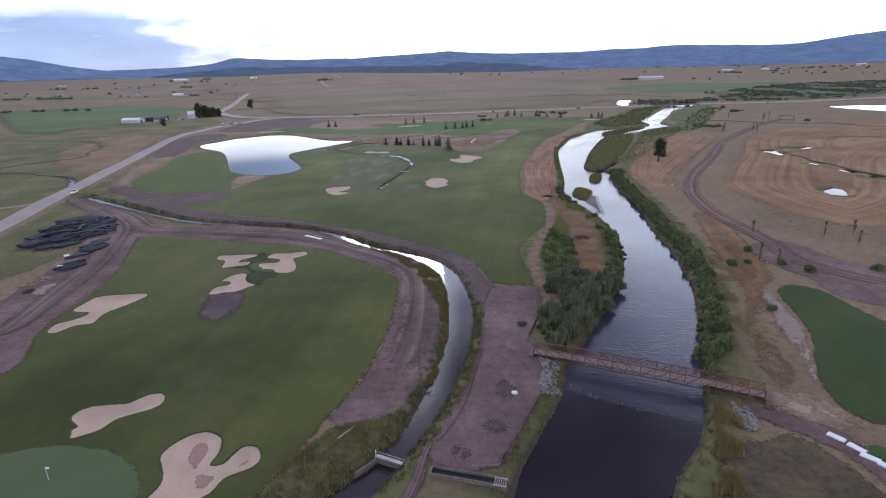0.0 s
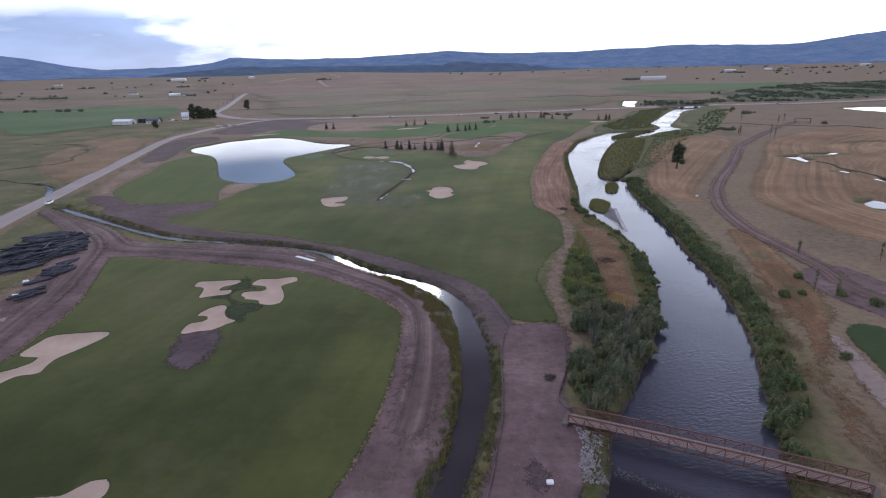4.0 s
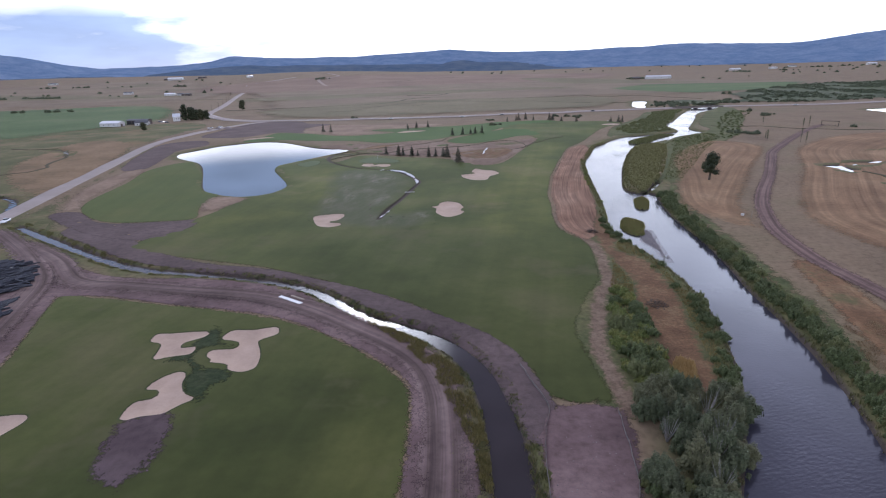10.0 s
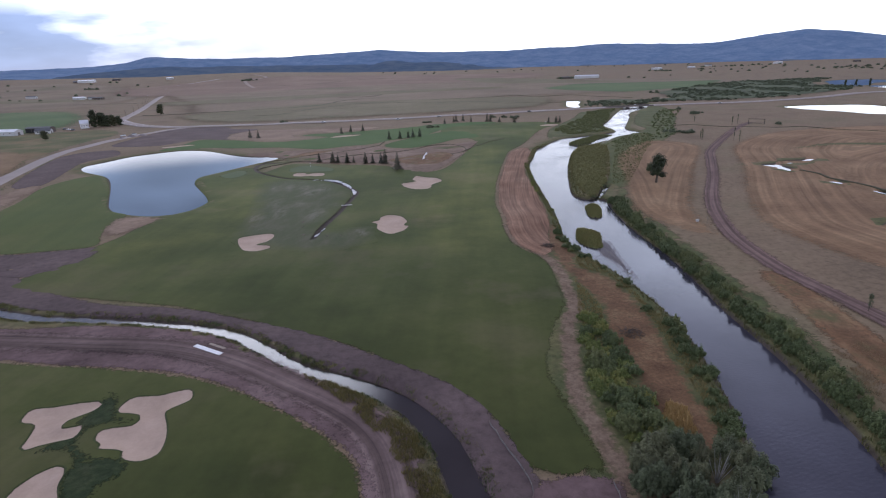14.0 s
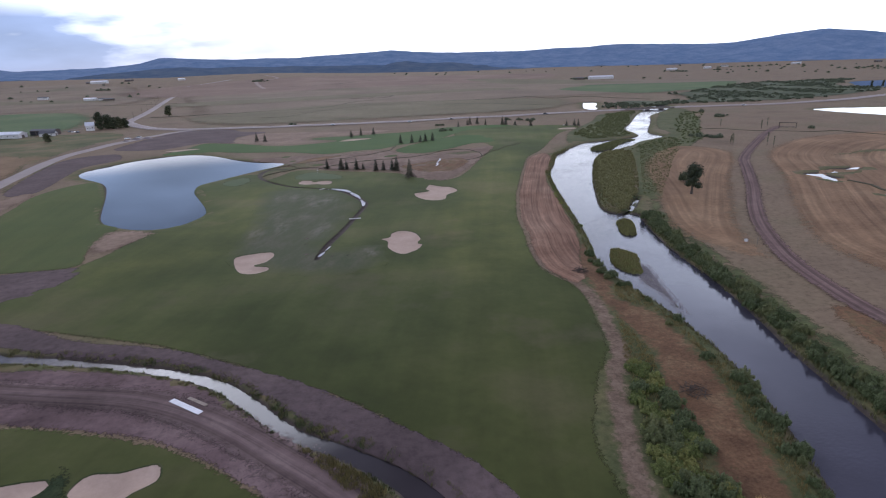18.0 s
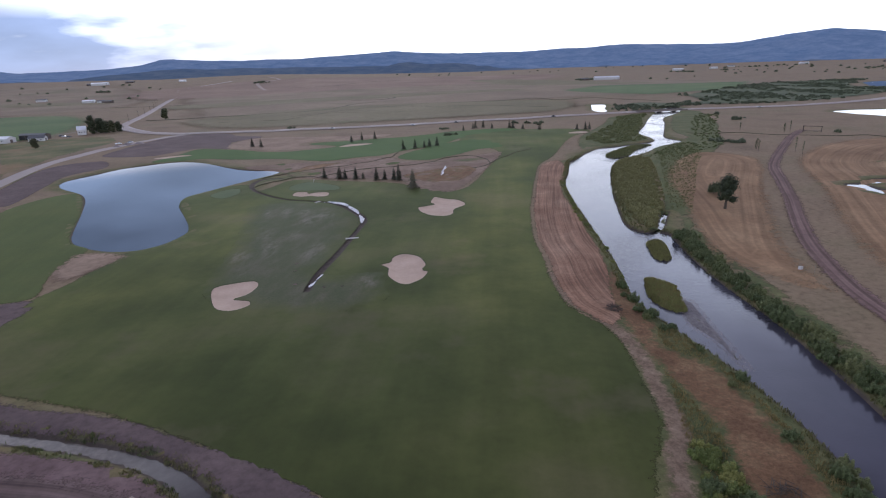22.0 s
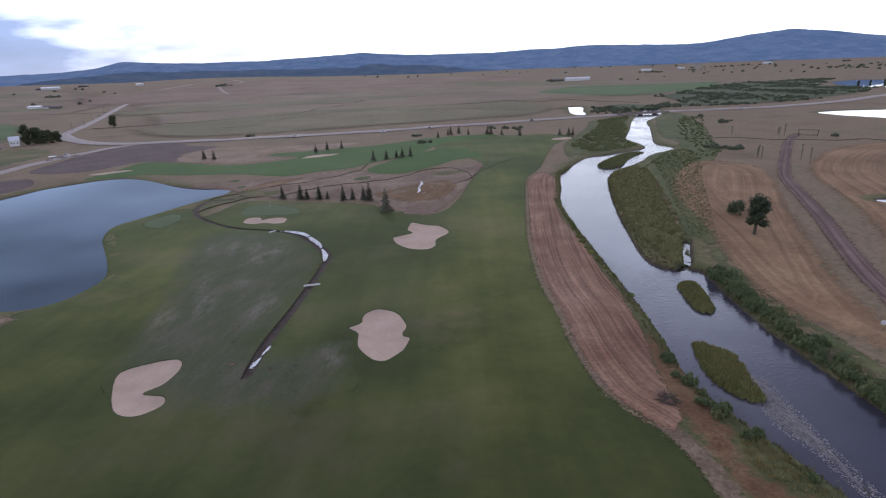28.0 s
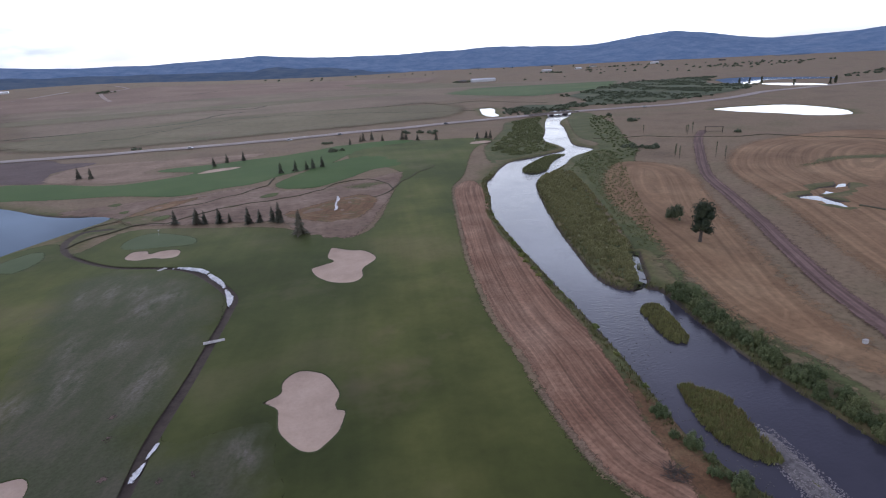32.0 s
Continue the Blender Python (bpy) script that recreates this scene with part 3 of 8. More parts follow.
def apart(x, y, poly):
    """Signed distance to a closed outline, below zero inside."""
    x, y = np.asarray(x, float), np.asarray(y, float)
    best, inside = np.full(x.shape, 1e18), np.zeros(x.shape, bool)
    for a, b in zip(poly, np.roll(poly, -1, axis=0)):
        ex, ey = b - a
        L2 = ex * ex + ey * ey + 1e-12
        t = np.clip(((x - a[0]) * ex + (y - a[1]) * ey) / L2, 0, 1)
        best = np.minimum(best, (x - a[0] - t * ex) ** 2 + (y - a[1] - t * ey) ** 2)
        up = (a[1] > y) != (b[1] > y)
        if ey:
            inside ^= up & (x < (y - a[1]) * ex / ey + a[0])
    return np.sqrt(best) * np.where(inside, -1, 1)


def apart_box(x, y, poly, reach):
    """The same, only worked out within `reach` metres of the outline's box."""
    d = np.full(x.shape, 1e3)
    lo, hi = poly.min(0) - reach, poly.max(0) + reach
    k = (x > lo[0]) & (x < hi[0]) & (y > lo[1]) & (y < hi[1])
    if k.any():
        d[k] = apart(x[k], y[k], poly)
    return d


def smooth(a, b, v):
    t = np.clip((v - a) / (b - a), 0, 1)
    return t * t * (3 - 2 * t)


# the river, west bank up and east bank down again
RIVER = spline([(-16, -75), (-10, -20), (2, 30), (9, 61), (14, 72), (21, 85), (25, 97), (31, 106), (41, 124), (50, 142), (55, 158), (59, 174), (61, 190), (61, 200),
                (60, 214), (57, 231), (55.8, 243), (58, 254), (62, 272), (67, 300), (71, 324), (77, 358), (83, 386), (94, 415), (105, 445),
                (114, 458), (127, 478), (143, 496), (160, 502), (178, 510), (194, 519), (201, 538), (202, 556), (208, 576), (233, 618), (262, 672), (300, 735), (340, 800),
                (362, 795), (328, 735), (284, 683), (257, 628), (226, 568), (211, 536), (212, 513), (199, 502), (184, 493), (167, 473), (148, 454), (135, 443), (123, 426),
                (104, 380), (88, 333), (81, 306), (85, 298), (91, 296), (87, 278), (84, 262), (82, 245), (81, 230), (80, 220), (77, 200),
                (74, 185), (71, 160), (67, 141), (61, 122), (54, 105), (47, 88), (40, 73), (30, 60), (18, 30), (6, -20), (1, -75)], 3.0)
ISLANDS = [spline(p, 1.5) for p in ([(79, 287), (82, 289.3), (84.6, 288), (83.4, 282), (79.4, 271.5), (77.2, 269.8), (75.4, 271), (75.7, 276), (77.5, 282)],
                                    [(64.3, 257), (66, 257.5), (67.6, 255), (70, 251), (68.8, 246), (67.6, 243), (66, 240), (65, 235), (63.4, 234), (61.4, 236), (60, 240), (59.6, 244), (61.5, 250)],
                                    [(64.5, 242), (69, 241), (68.2, 235), (66.6, 227), (65.2, 219), (63.4, 211), (62.4, 212), (63, 220), (61.8, 228.5), (63, 234)],
                                    [(185, 504), (173, 493), (160, 478), (150, 463), (141, 456), (135, 458), (136, 467), (144, 478), (157, 491), (171, 502)])]
INLET = ribbon(spline([(86, 297), (91, 302), (97, 312), (103, 322)], 2, False), 1.0)
CREEK_LINE = spline([(-176, 268, 1.3), (-146, 245, 1.7), (-114, 222, 1.6), (-96, 212, 1.3), (-79, 207.5, 1.1), (-57, 200.5, 1.1), (-43, 193.5, 1.2),
                     (-35, 186, 1.3), (-25, 175, 1.4), (-16, 169, 1.5), (-6, 160.5, 1.8), (0.5, 150, 2.0), (3, 139, 2.2), (4, 127, 2.6),
                     (4, 116, 2.8), (2.5, 104, 2.5), (-0.5, 90, 2.2), (-4, 79, 2.0), (-8, 70, 1.9), (-11, 65, 2.0), (-16, 59, 2.6), (-26, 48, 3), (-40, 34, 3), (-62, 6, 3), (-76, -30, 3), (-80, -75, 3)], 2.0, False)
CREEK = ribbon(CREEK_LINE, CREEK_LINE[:, 2])
LAKE = spline([(-190, 446), (-166, 420), (-146, 380), (-127, 333), (-112, 318), (-99, 313), (-90, 317), (-85, 331), (-88, 344), (-97, 365),
               (-105, 384), (-107, 402), (-98, 418), (-87, 438), (-73, 462), (-100, 478), (-145, 521), (-176, 511), (-190, 486), (-197, 464)], 4.0)
DITCH_LINE = spline([(-66, 437, 0.5), (-77, 438, 0.55), (-80, 425, 0.55), (-76, 408, 0.55), (-66, 393, 0.55), (-54, 381, 0.55), (-41, 374, 0.55), (-31, 367, 0.9), (-23, 354, 1.1),
                     (-17, 338, 1.0), (-17.5, 327, 0.55), (-20, 314, 0.55), (-24, 294, 0.6), (-28, 276, 0.7), (-30, 262, 0.5)], 2.0, False)
DITCH = ribbon(DITCH_LINE, DITCH_LINE[:, 2])
POND_EAST = spline([(470, 675), (463, 642), (470, 614), (474, 586), (478, 566), (496, 553), (514, 557), (537, 584), (550, 619), (552, 653), (530, 669)], 6)
POND_FAR = spline([(979, 1204), (920, 1130), (882, 1080), (862, 1010), (905, 1030), (980, 1088), (1028, 1062), (1077, 1006), (1109, 1080), (1090, 1160), (1066, 1227)], 16)
POND_LONG = spline([(870, 984), (850, 931), (862, 895), (885, 872), (905, 915), (905, 980), (890, 996)], 10)
POND_NORTH = spline([(286, 898), (262, 835), (252, 800), (251, 783), (257, 775), (265, 792), (275, 824), (292, 862), (300, 890), (296, 898)], 6)
MARSH_WATER = [spline(p, 2) for p in ([(204, 350), (202.5, 341), (206, 330), (211, 329), (211, 341), (213, 349), (208, 351)], [(213, 351), (225, 357), (233, 357), (243, 363), (248, 363), (238, 355), (228, 349), (221, 349)],
                                      [(163, 232), (172, 239), (180, 241), (174, 226), (166, 228)], [(204, 312), (208, 304), (207, 296), (204, 302)],
                                      [(207, 292), (210, 275), (212, 258), (209, 260), (206, 278)])]
SLOUGHS = [ribbon(spline(p, 3, False), 1.2) for p in ([(-224, 324), (-213, 316), (-205, 304), (-197, 290), (-191, 278)],
                                                      [(-320, 504), (-308, 501), (-297, 488), (-285, 467)])]


def lie(x, y):
    """Height of the ground, in metres."""
    x, y = np.asarray(x, float), np.asarray(y, float)
    near = 1 - smooth(500, 900, np.hypot(x, y - 200))
    z = 0.22 * np.sin(x / 23 + 1.3) * np.sin(y / 31 + 0.4) + 0.16 * np.sin(x / 13 - y / 17) + 0.10 * np.sin(x / 7.3 + y / 9.1)
    z = z * near - 0.15
    r = np.hypot(x, y)
    z = z + 27 * smooth(1300, 4200, r) + (1 - near) * 1.2 * np.sin(x / 190 + 2) * np.sin(y / 240)
    z = z + 30 * np.exp(-(((x + 520) / 620) ** 2 + ((y - 2700) / 620) ** 2)) + 22 * np.exp(-(((x + 1900) / 900) ** 2 + ((y - 3000) / 900) ** 2))
    return z


BUNKERS = [spline(p, 0.8) for p in (
    [(-91.5, 115.2), (-91.9, 119.0), (-89.0, 121.1), (-87.4, 123.5), (-87.6, 124.9), (-92.5, 126.3), (-92.4, 131.6), (-90.9, 135.4), (-84.6, 136.6), (-79.9, 137.0), (-78.3, 135.2), (-79.2, 131.7), (-81.0, 127.9), (-82.9, 124.6), (-83.2, 121.9), (-82.9, 118.4), (-86.5, 117.4), (-88.4, 114.1), (-89.7, 113.9)],
    [(-61.0, 75.5), (-62.1, 77.6), (-61.6, 78.4), (-64.0, 80.5), (-64.2, 82.3), (-62.7, 84.0), (-58.6, 84.6), (-56.5, 84.8), (-55.1, 86.4), (-53.9, 87.5), (-51.8, 87.9), (-50.8, 87.0), (-50.2, 84.8), (-51.3, 82.8), (-54.0, 81.3), (-56.1, 79.8), (-57.1, 77.4), (-59.1, 76.0), (-60.7, 75.2)],
    [(-42, 67), (-44, 71), (-42, 75), (-39, 76.3), (-36, 74.5), (-35, 71), (-35.3, 68.2), (-33.5, 68.3), (-32, 72), (-29.5, 72), (-28, 69), (-29, 67), (-32, 65), (-33, 62), (-36, 60), (-42, 59), (-41, 64)],
    [(-70.7, 163.2), (-70.9, 166.9), (-67.1, 167.3), (-63.0, 168.1), (-59.9, 168.1), (-58.9, 167.0), (-59.4, 165.1), (-61.0, 163.7), (-62.7, 162.2), (-62.5, 160.3), (-60.6, 160.5), (-59.4, 160.8), (-59.0, 159.7), (-59.2, 157.1), (-61.7, 156.3), (-63.8, 155.6), (-65.5, 154.8), (-66.5, 155.6), (-66.8, 158.3), (-67.6, 161.6), (-68.5, 162.4)],
    [(-55.3, 164.4), (-55.1, 166.9), (-53.5, 168.6), (-49.4, 168.3), (-46.2, 169.2), (-44.2, 169.3), (-43.1, 167.6), (-43.0, 165.4), (-44.6, 164.1), (-46.3, 162.5), (-45.5, 160.1), (-44.3, 157.2), (-43.4, 153.2), (-43.6, 150.3), (-45.6, 149.0), (-48.3, 149.8), (-49.2, 150.6), (-49.6, 152.1), (-51.5, 152.9), (-53.8, 153.4), (-54.0, 154.6), (-55.5, 156.1), (-55.6, 158.5), (-53.6, 159.1), (-51.0, 159.3), (-50.2, 160.8), (-50.8, 162.2), (-52.5, 163.0), (-54.5, 163.5)],
    [(-61.9, 134.4), (-62.2, 136.5), (-62.0, 138.9), (-61.2, 139.9), (-59.3, 140.3), (-58.6, 141.3), (-58.9, 142.5), (-59.6, 143.2), (-61.8, 143.5), (-61.8, 145.6), (-61.0, 147.4), (-59.9, 148.9), (-58.1, 150.0), (-56.6, 149.2), (-56.0, 147.9), (-55.7, 145.6), (-54.3, 142.7), (-53.3, 141.6), (-51.2, 140.4), (-51.3, 139.3), (-52.6, 138.1), (-53.8, 136.4), (-54.9, 135.2), (-58.3, 134.7), (-60.2, 133.8), (-61.2, 134.0)],
    [(-10.0, 280.0), (-8.4, 280.9), (-6.6, 282.2), (-6.1, 285.8), (-4.2, 288.4), (-1.9, 289.1), (0.7, 287.5), (2.7, 285.0), (3.8, 280.6), (4.1, 277.4), (2.8, 274.4), (3.0, 272.9), (4.3, 271.9), (3.5, 269.2), (2.2, 266.3), (0.0, 264.0), (-2.0, 262.4), (-4.1, 263.1), (-5.8, 265.6), (-7.5, 269.7), (-7.6, 272.8), (-7.5, 276.7), (-8.9, 278.8)],
    [(-57, 268), (-55, 272), (-47, 274), (-44.5, 270), (-46, 263.5), (-49, 260.5), (-44.5, 258.5), (-44, 255), (-48, 252.5), (-53, 256)],
    [(6.1, 351.2), (7.8, 352.6), (13.5, 355.7), (12.3, 360.5), (14.4, 369.2), (15.9, 369.9), (20.6, 364.8), (24.9, 362.0), (27.0, 352.7), (21.2, 344.6), (19.7, 337.4), (16.3, 334.1), (10.9, 336.6), (7.5, 342.2), (6.4, 346.2)],
    [(-53.7, 392.0), (-52.1, 397.9), (-47.4, 396.9), (-45.8, 392.8), (-42.4, 394.5), (-37.3, 393.4), (-35.4, 389.7), (-36.3, 384.1), (-40.2, 384.1), (-44.0, 386.6), (-48.3, 386.2), (-52.3, 388.7)],
    [(-178, 545), (-172, 552), (-158, 556), (-152, 550), (-162, 545), (-170, 541)],
    [(148, 580), (154, 590), (165, 592), (167, 584), (158, 578)],
    [(-44, 560), (-36, 572), (-18, 575), (-22, 566), (-34, 560)])]


def carved(x, y, sand=False):
    """Ground with its channels and banks cut in; also how near water is. sand: hollows for the bunkers too."""
    z = lie(x, y)
    wet = np.full(np.shape(x), 1e3)
    for poly, bank, inner, depth in ((RIVER, 3.0, 3.0, 2.3), (CREEK, 1.7, 1.7, 2.0), (LAKE, 3.0, 3.0, 1.4), (DITCH, 1.0, 0.9, 0.85), (INLET, 1.2, 1.0, 2.3),
                                     (POND_EAST, 4, 4, 1.4), (POND_FAR, 10, 10, 1.8), (POND_LONG, 8, 8, 1.8), (POND_NORTH, 5, 5, 1.4), *[(p, 1.2, 1.2, 1.1) for p in MARSH_WATER],
                                     *[(p, 1.8, 1.6, 1.5) for p in SLOUGHS]):
        d = apart_box(x, y, poly, 30)
        if poly is RIVER:
            for isl in ISLANDS:
                d = np.maximum(d, -apart_box(x, y, isl, 12) * 0.8)
        wet = np.minimum(wet, d)
        cut = smooth(bank, -inner, d)
        z = z * (1 - cut) - depth * cut
    if sand:
        for p in BUNKERS:
            z = z - 1.1 * smooth(1.4, -1.4, apart_box(x, y, p, 4))
    return z, wet


def mesh_object(name, verts, faces, mat, parent=None, attrs=None, flat=True):
    me = bpy.data.meshes.new(name)
    me.from_pydata([tuple(v) for v in verts], [], [tuple(f) for f in faces])
    if mat:
        me.materials.append(mat)
    for k, v in (attrs or {}).items():
        me.attributes.new(k, "FLOAT", "POINT").data.foreach_set("value", np.asarray(v, np.float32))
    if not flat:
        me.polygons.foreach_set("use_smooth", [True] * len(me.polygons))
    me.update()
    ob = new(name, me)
    ob.parent = parent
    return ob


def fill(poly, cell, seed=0, holes=()):
    """Corners and triangles that fill an outline, with holes left out."""
    from mathutils.geometry import delaunay_2d_cdt
    poly = np.asarray(poly)[:, :2]
    lo, hi = poly.min(0), poly.max(0)
    rng = np.random.RandomState(seed)
    gx, gy = np.meshgrid(np.arange(lo[0], hi[0], cell), np.arange(lo[1], hi[1], cell))
    gx = (gx + (np.arange(gx.shape[0]) % 2)[:, None] * cell / 2).ravel() + rng.uniform(-0.15, 0.15, gx.size) * cell
    gy = gy.ravel() + rng.uniform(-0.15, 0.15, gx.size) * cell
    d = apart(gx, gy, poly)
    k = d < -cell * 0.4
    holes = [h for h in holes if apart(h[:, 0], h[:, 1], poly).min() < -0.5]
    for h in holes:
        k &= apart(gx, gy, h) > 0.6
    pts, edges = [Vector(p) for p in poly], [(i, (i + 1) % len(poly)) for i in range(len(poly))]
    for h in holes:
        n0, n = len(pts), len(h)
        pts += [Vector(p) for p in h]
        edges += [(n0 + i, n0 + (i + 1) % n) for i in range(n)]
    pts += [Vector(p) for p in np.stack([gx[k], gy[k]], 1)]
    v, _, f, *_ = delaunay_2d_cdt(pts, edges, [], 1, 0.001)
    v = np.array([tuple(p) for p in v])
    if holes:
        c = np.array([v[list(t)].mean(0) for t in f])
        drop = apart(c[:, 0], c[:, 1], poly) > 0.05
        for h in holes:
            drop |= apart(c[:, 0], c[:, 1], h) < 0
        f = [t for t, gone in zip(f, drop) if not gone]
    out = []
    for t in f:
        a, b, c = v[t[0]], v[t[1]], v[t[2]]
        out.append(tuple(t) if (b[0] - a[0]) * (c[1] - a[1]) - (b[1] - a[1]) * (c[0] - a[0]) > 0 else tuple(t)[::-1])
    return v, out, np.maximum(-apart(v[:, 0], v[:, 1], poly), 0)


def grown(poly, by):
    """An outline moved outwards."""
    p = np.asarray(poly)[:, :2]
    d = np.roll(p, -1, 0) - np.roll(p, 1, 0)
    area = np.sum(p[:, 0] * np.roll(p[:, 1], -1) - p[:, 1] * np.roll(p[:, 0], -1))
    n = np.stack([d[:, 1], -d[:, 0]], 1) / (np.linalg.norm(d, axis=1)[:, None] + 1e-9) * (1 if area > 0 else -1)
    return p + n * by


CUTS = BUNKERS + [grown(DITCH, 0.55), RIVER, grown(CREEK, 0.2), LAKE, POND_EAST, POND_FAR, POND_LONG, POND_NORTH, *SLOUGHS]


def whole(v, faces, e):
    """The sheet without its small stray pieces and loose corners."""
    root = list(range(len(v)))
    def find(i):
        while root[i] != i:
            root[i] = root[root[i]]
            i = root[i]
        return i
    for t in faces:
        a = find(t[0])
        for i in t[1:]:
            root[find(i)] = a
    count = collections.Counter(find(t[0]) for t in faces)
    kept = np.array([t for t in faces if count[find(t[0])] > 0.06 * len(faces)])
    used, back = np.unique(kept, return_inverse=True)
    return v[used], back.reshape(kept.shape), e[used]


def patch(name, poly, mat, label, category, lift=0.1, cell=4.0, kind="structure", dish=0.0, carve=True, ripple=0.0, grow=0.0, cuts=True):
    """A sheet of ground cover laid over the land; dish sinks its middle, as in a bunker."""
    if grow:
        poly = grown(poly, grow)
    v, f, e = fill(poly, cell, 0, CUTS if cuts and not dish else ())
    v, f, e = whole(v, f, e)
    z = (carved(v[:, 0], v[:, 1])[0] if carve else lie(v[:, 0], v[:, 1])) + lift - (0.0 if dish else 0.08) * (e < 0.01)
    if dish:
        z = z - dish * smooth(0.0, 2.2, e)
    if ripple:
        z = z + ripple * np.array([noise.noise((a * 0.35, b * 0.35, 0.0)) for a, b in v]) * smooth(0, 1.5, e)
    tone = sum(k * smooth(w, -w, apart_box(v[:, 0], v[:, 1], np.array(q, float), w)) for k, w, q in TONES) if mat in (M["turf"], M["marsh"]) else None
    attrs = {"edge": e} if tone is None else {"edge": e, "tone": tone}
    if mat is M["marsh"]:
        attrs["ash"] = np.minimum(1, sum(np.exp(-((v[:, 0] - x) / a) ** 2 - ((v[:, 1] - y) / b) ** 2) for x, y, a, b in ASH))
    if mat is M["straw"]:
        attrs["row"] = np.abs(apart(v[:, 0], v[:, 1], FAIR_EDGE))
    if mat is M["bank_mosaic"]:
        attrs["rust"] = smooth(2.5, -3.0, apart_box(v[:, 0], v[:, 1], RUST, 6))
        attrs["trail"] = smooth(3.0, -0.8, apart_box(v[:, 0], v[:, 1], TRAIL, 6))
    ob = mesh_object(name, np.column_stack([v, z]), f, mat, None, attrs, False)
    return tagged(ob, label, category, "", kind)


# rust grass and the worn trail of the west bank
RUST = spline([(50, 218), (56, 208), (54, 183), (50.5, 167), (48, 155), (45, 142), (42.6, 136), (40, 138), (37.5, 145), (39, 156), (41, 168), (42, 178), (46, 190), (46.5, 205), (46, 222), (48, 240), (53, 256), (57, 264), (57, 252), (54, 240), (53, 230)], 3)
TRAIL = ribbon(spline([(40, 264), (38.8, 252), (39, 243), (43.2, 231), (44, 219), (41.8, 204), (39, 191), (34.3, 182), (31, 171), (27.2, 157), (26.4, 149), (26.5, 142), (26, 132)], 2, False), 0.8)
FAIR_EDGE = ribbon(spline([(50, 200), (42.5, 229), (38, 240), (38, 252), (39.3, 263), (42, 278), (44, 297), (52, 333), (60, 361), (69, 391), (85, 440), (102, 469)], 3, False), 0.05)
# bare ashy spots in the thin turf: place and half widths
ASH = ((-58, 355, 1.8, 6), (-50.5, 356, 2.2, 8), (-39, 338, 3.2, 7), (-47.5, 303, 3.0, 8), (-31.5, 301, 2.8, 6), (-13.4, 266, 2.4, 5), (-33.5, 293, 2.6, 5), (-33.5, 345, 3.6, 5), (-41, 318, 2.5, 5), (-52, 320, 2.0, 6), (-56, 296, 3, 7), (-42, 352, 3, 5))
# yellower (+) and deeper (-) stretches of turf, with the width of their edges
TONES = [(0.9, 7, [(14, 236), (9, 262), (11, 300), (22, 335), (34, 380), (52, 425), (72, 470), (86, 474), (68, 395), (52, 340), (42, 297), (37, 262), (37, 244), (26, 232)]),
         (0.8, 8, [(-103, 262), (-96, 296), (-82, 318), (-77, 345), (-84, 370), (-80, 392), (-69, 376), (-62, 341), (-57, 307), (-58, 285), (-72, 258), (-90, 252)]),
         (-0.6, 12, [(-45, 215), (-50, 240), (-20, 245), (8, 235), (10, 205), (-10, 198)]),
         (0.6, 6, [(-24, 70), (-16, 100), (-13, 130), (-20, 150), (-27, 150), (-23, 128), (-27, 100), (-34, 75)]),
         (-0.5, 9, [(-60, 95), (-66, 125), (-46, 135), (-38, 112), (-44, 92)]), (-0.6, 5, [(8, 330), (4, 372), (-14, 400), (6, 396), (26, 376), (30, 350)]), (-0.35, 4, [(-14, 270), (-8, 260), (0, 256), (7, 262), (8, 284), (0, 293), (-10, 289)])]


def sheet_water(name, poly, level, mat, label, cell=12.0, grow=1.2):
    """A flat sheet of water, a little wider than its bed, so that the banks cut its edge."""
    v, f, e = fill(grown(poly, grow), cell)
    return tagged(mesh_object(name, np.column_stack([v, np.full(len(v), level)]), f, mat, None, None, True), label, "water", "", "structure")


# ---- land ----
def steps(dense, outer, grow):
    """Grid lines: dense stretches (from, to, step), then wider and wider out to `outer`."""
    g = []
    for a, b, s in dense:
        g += list(np.arange(a, b, s))
    g.append(dense[-1][1])
    for sign in (-1, 1):
        p, s, more = (g[0], dense[0][2], []) if sign < 0 else (g[-1], dense[-1][2], [])
        while abs(p) < outer:
            s *= grow
            p += sign * s
            more.append(p)
        g = more[::-1] + g if sign < 0 else g + more
    return np.array(g)


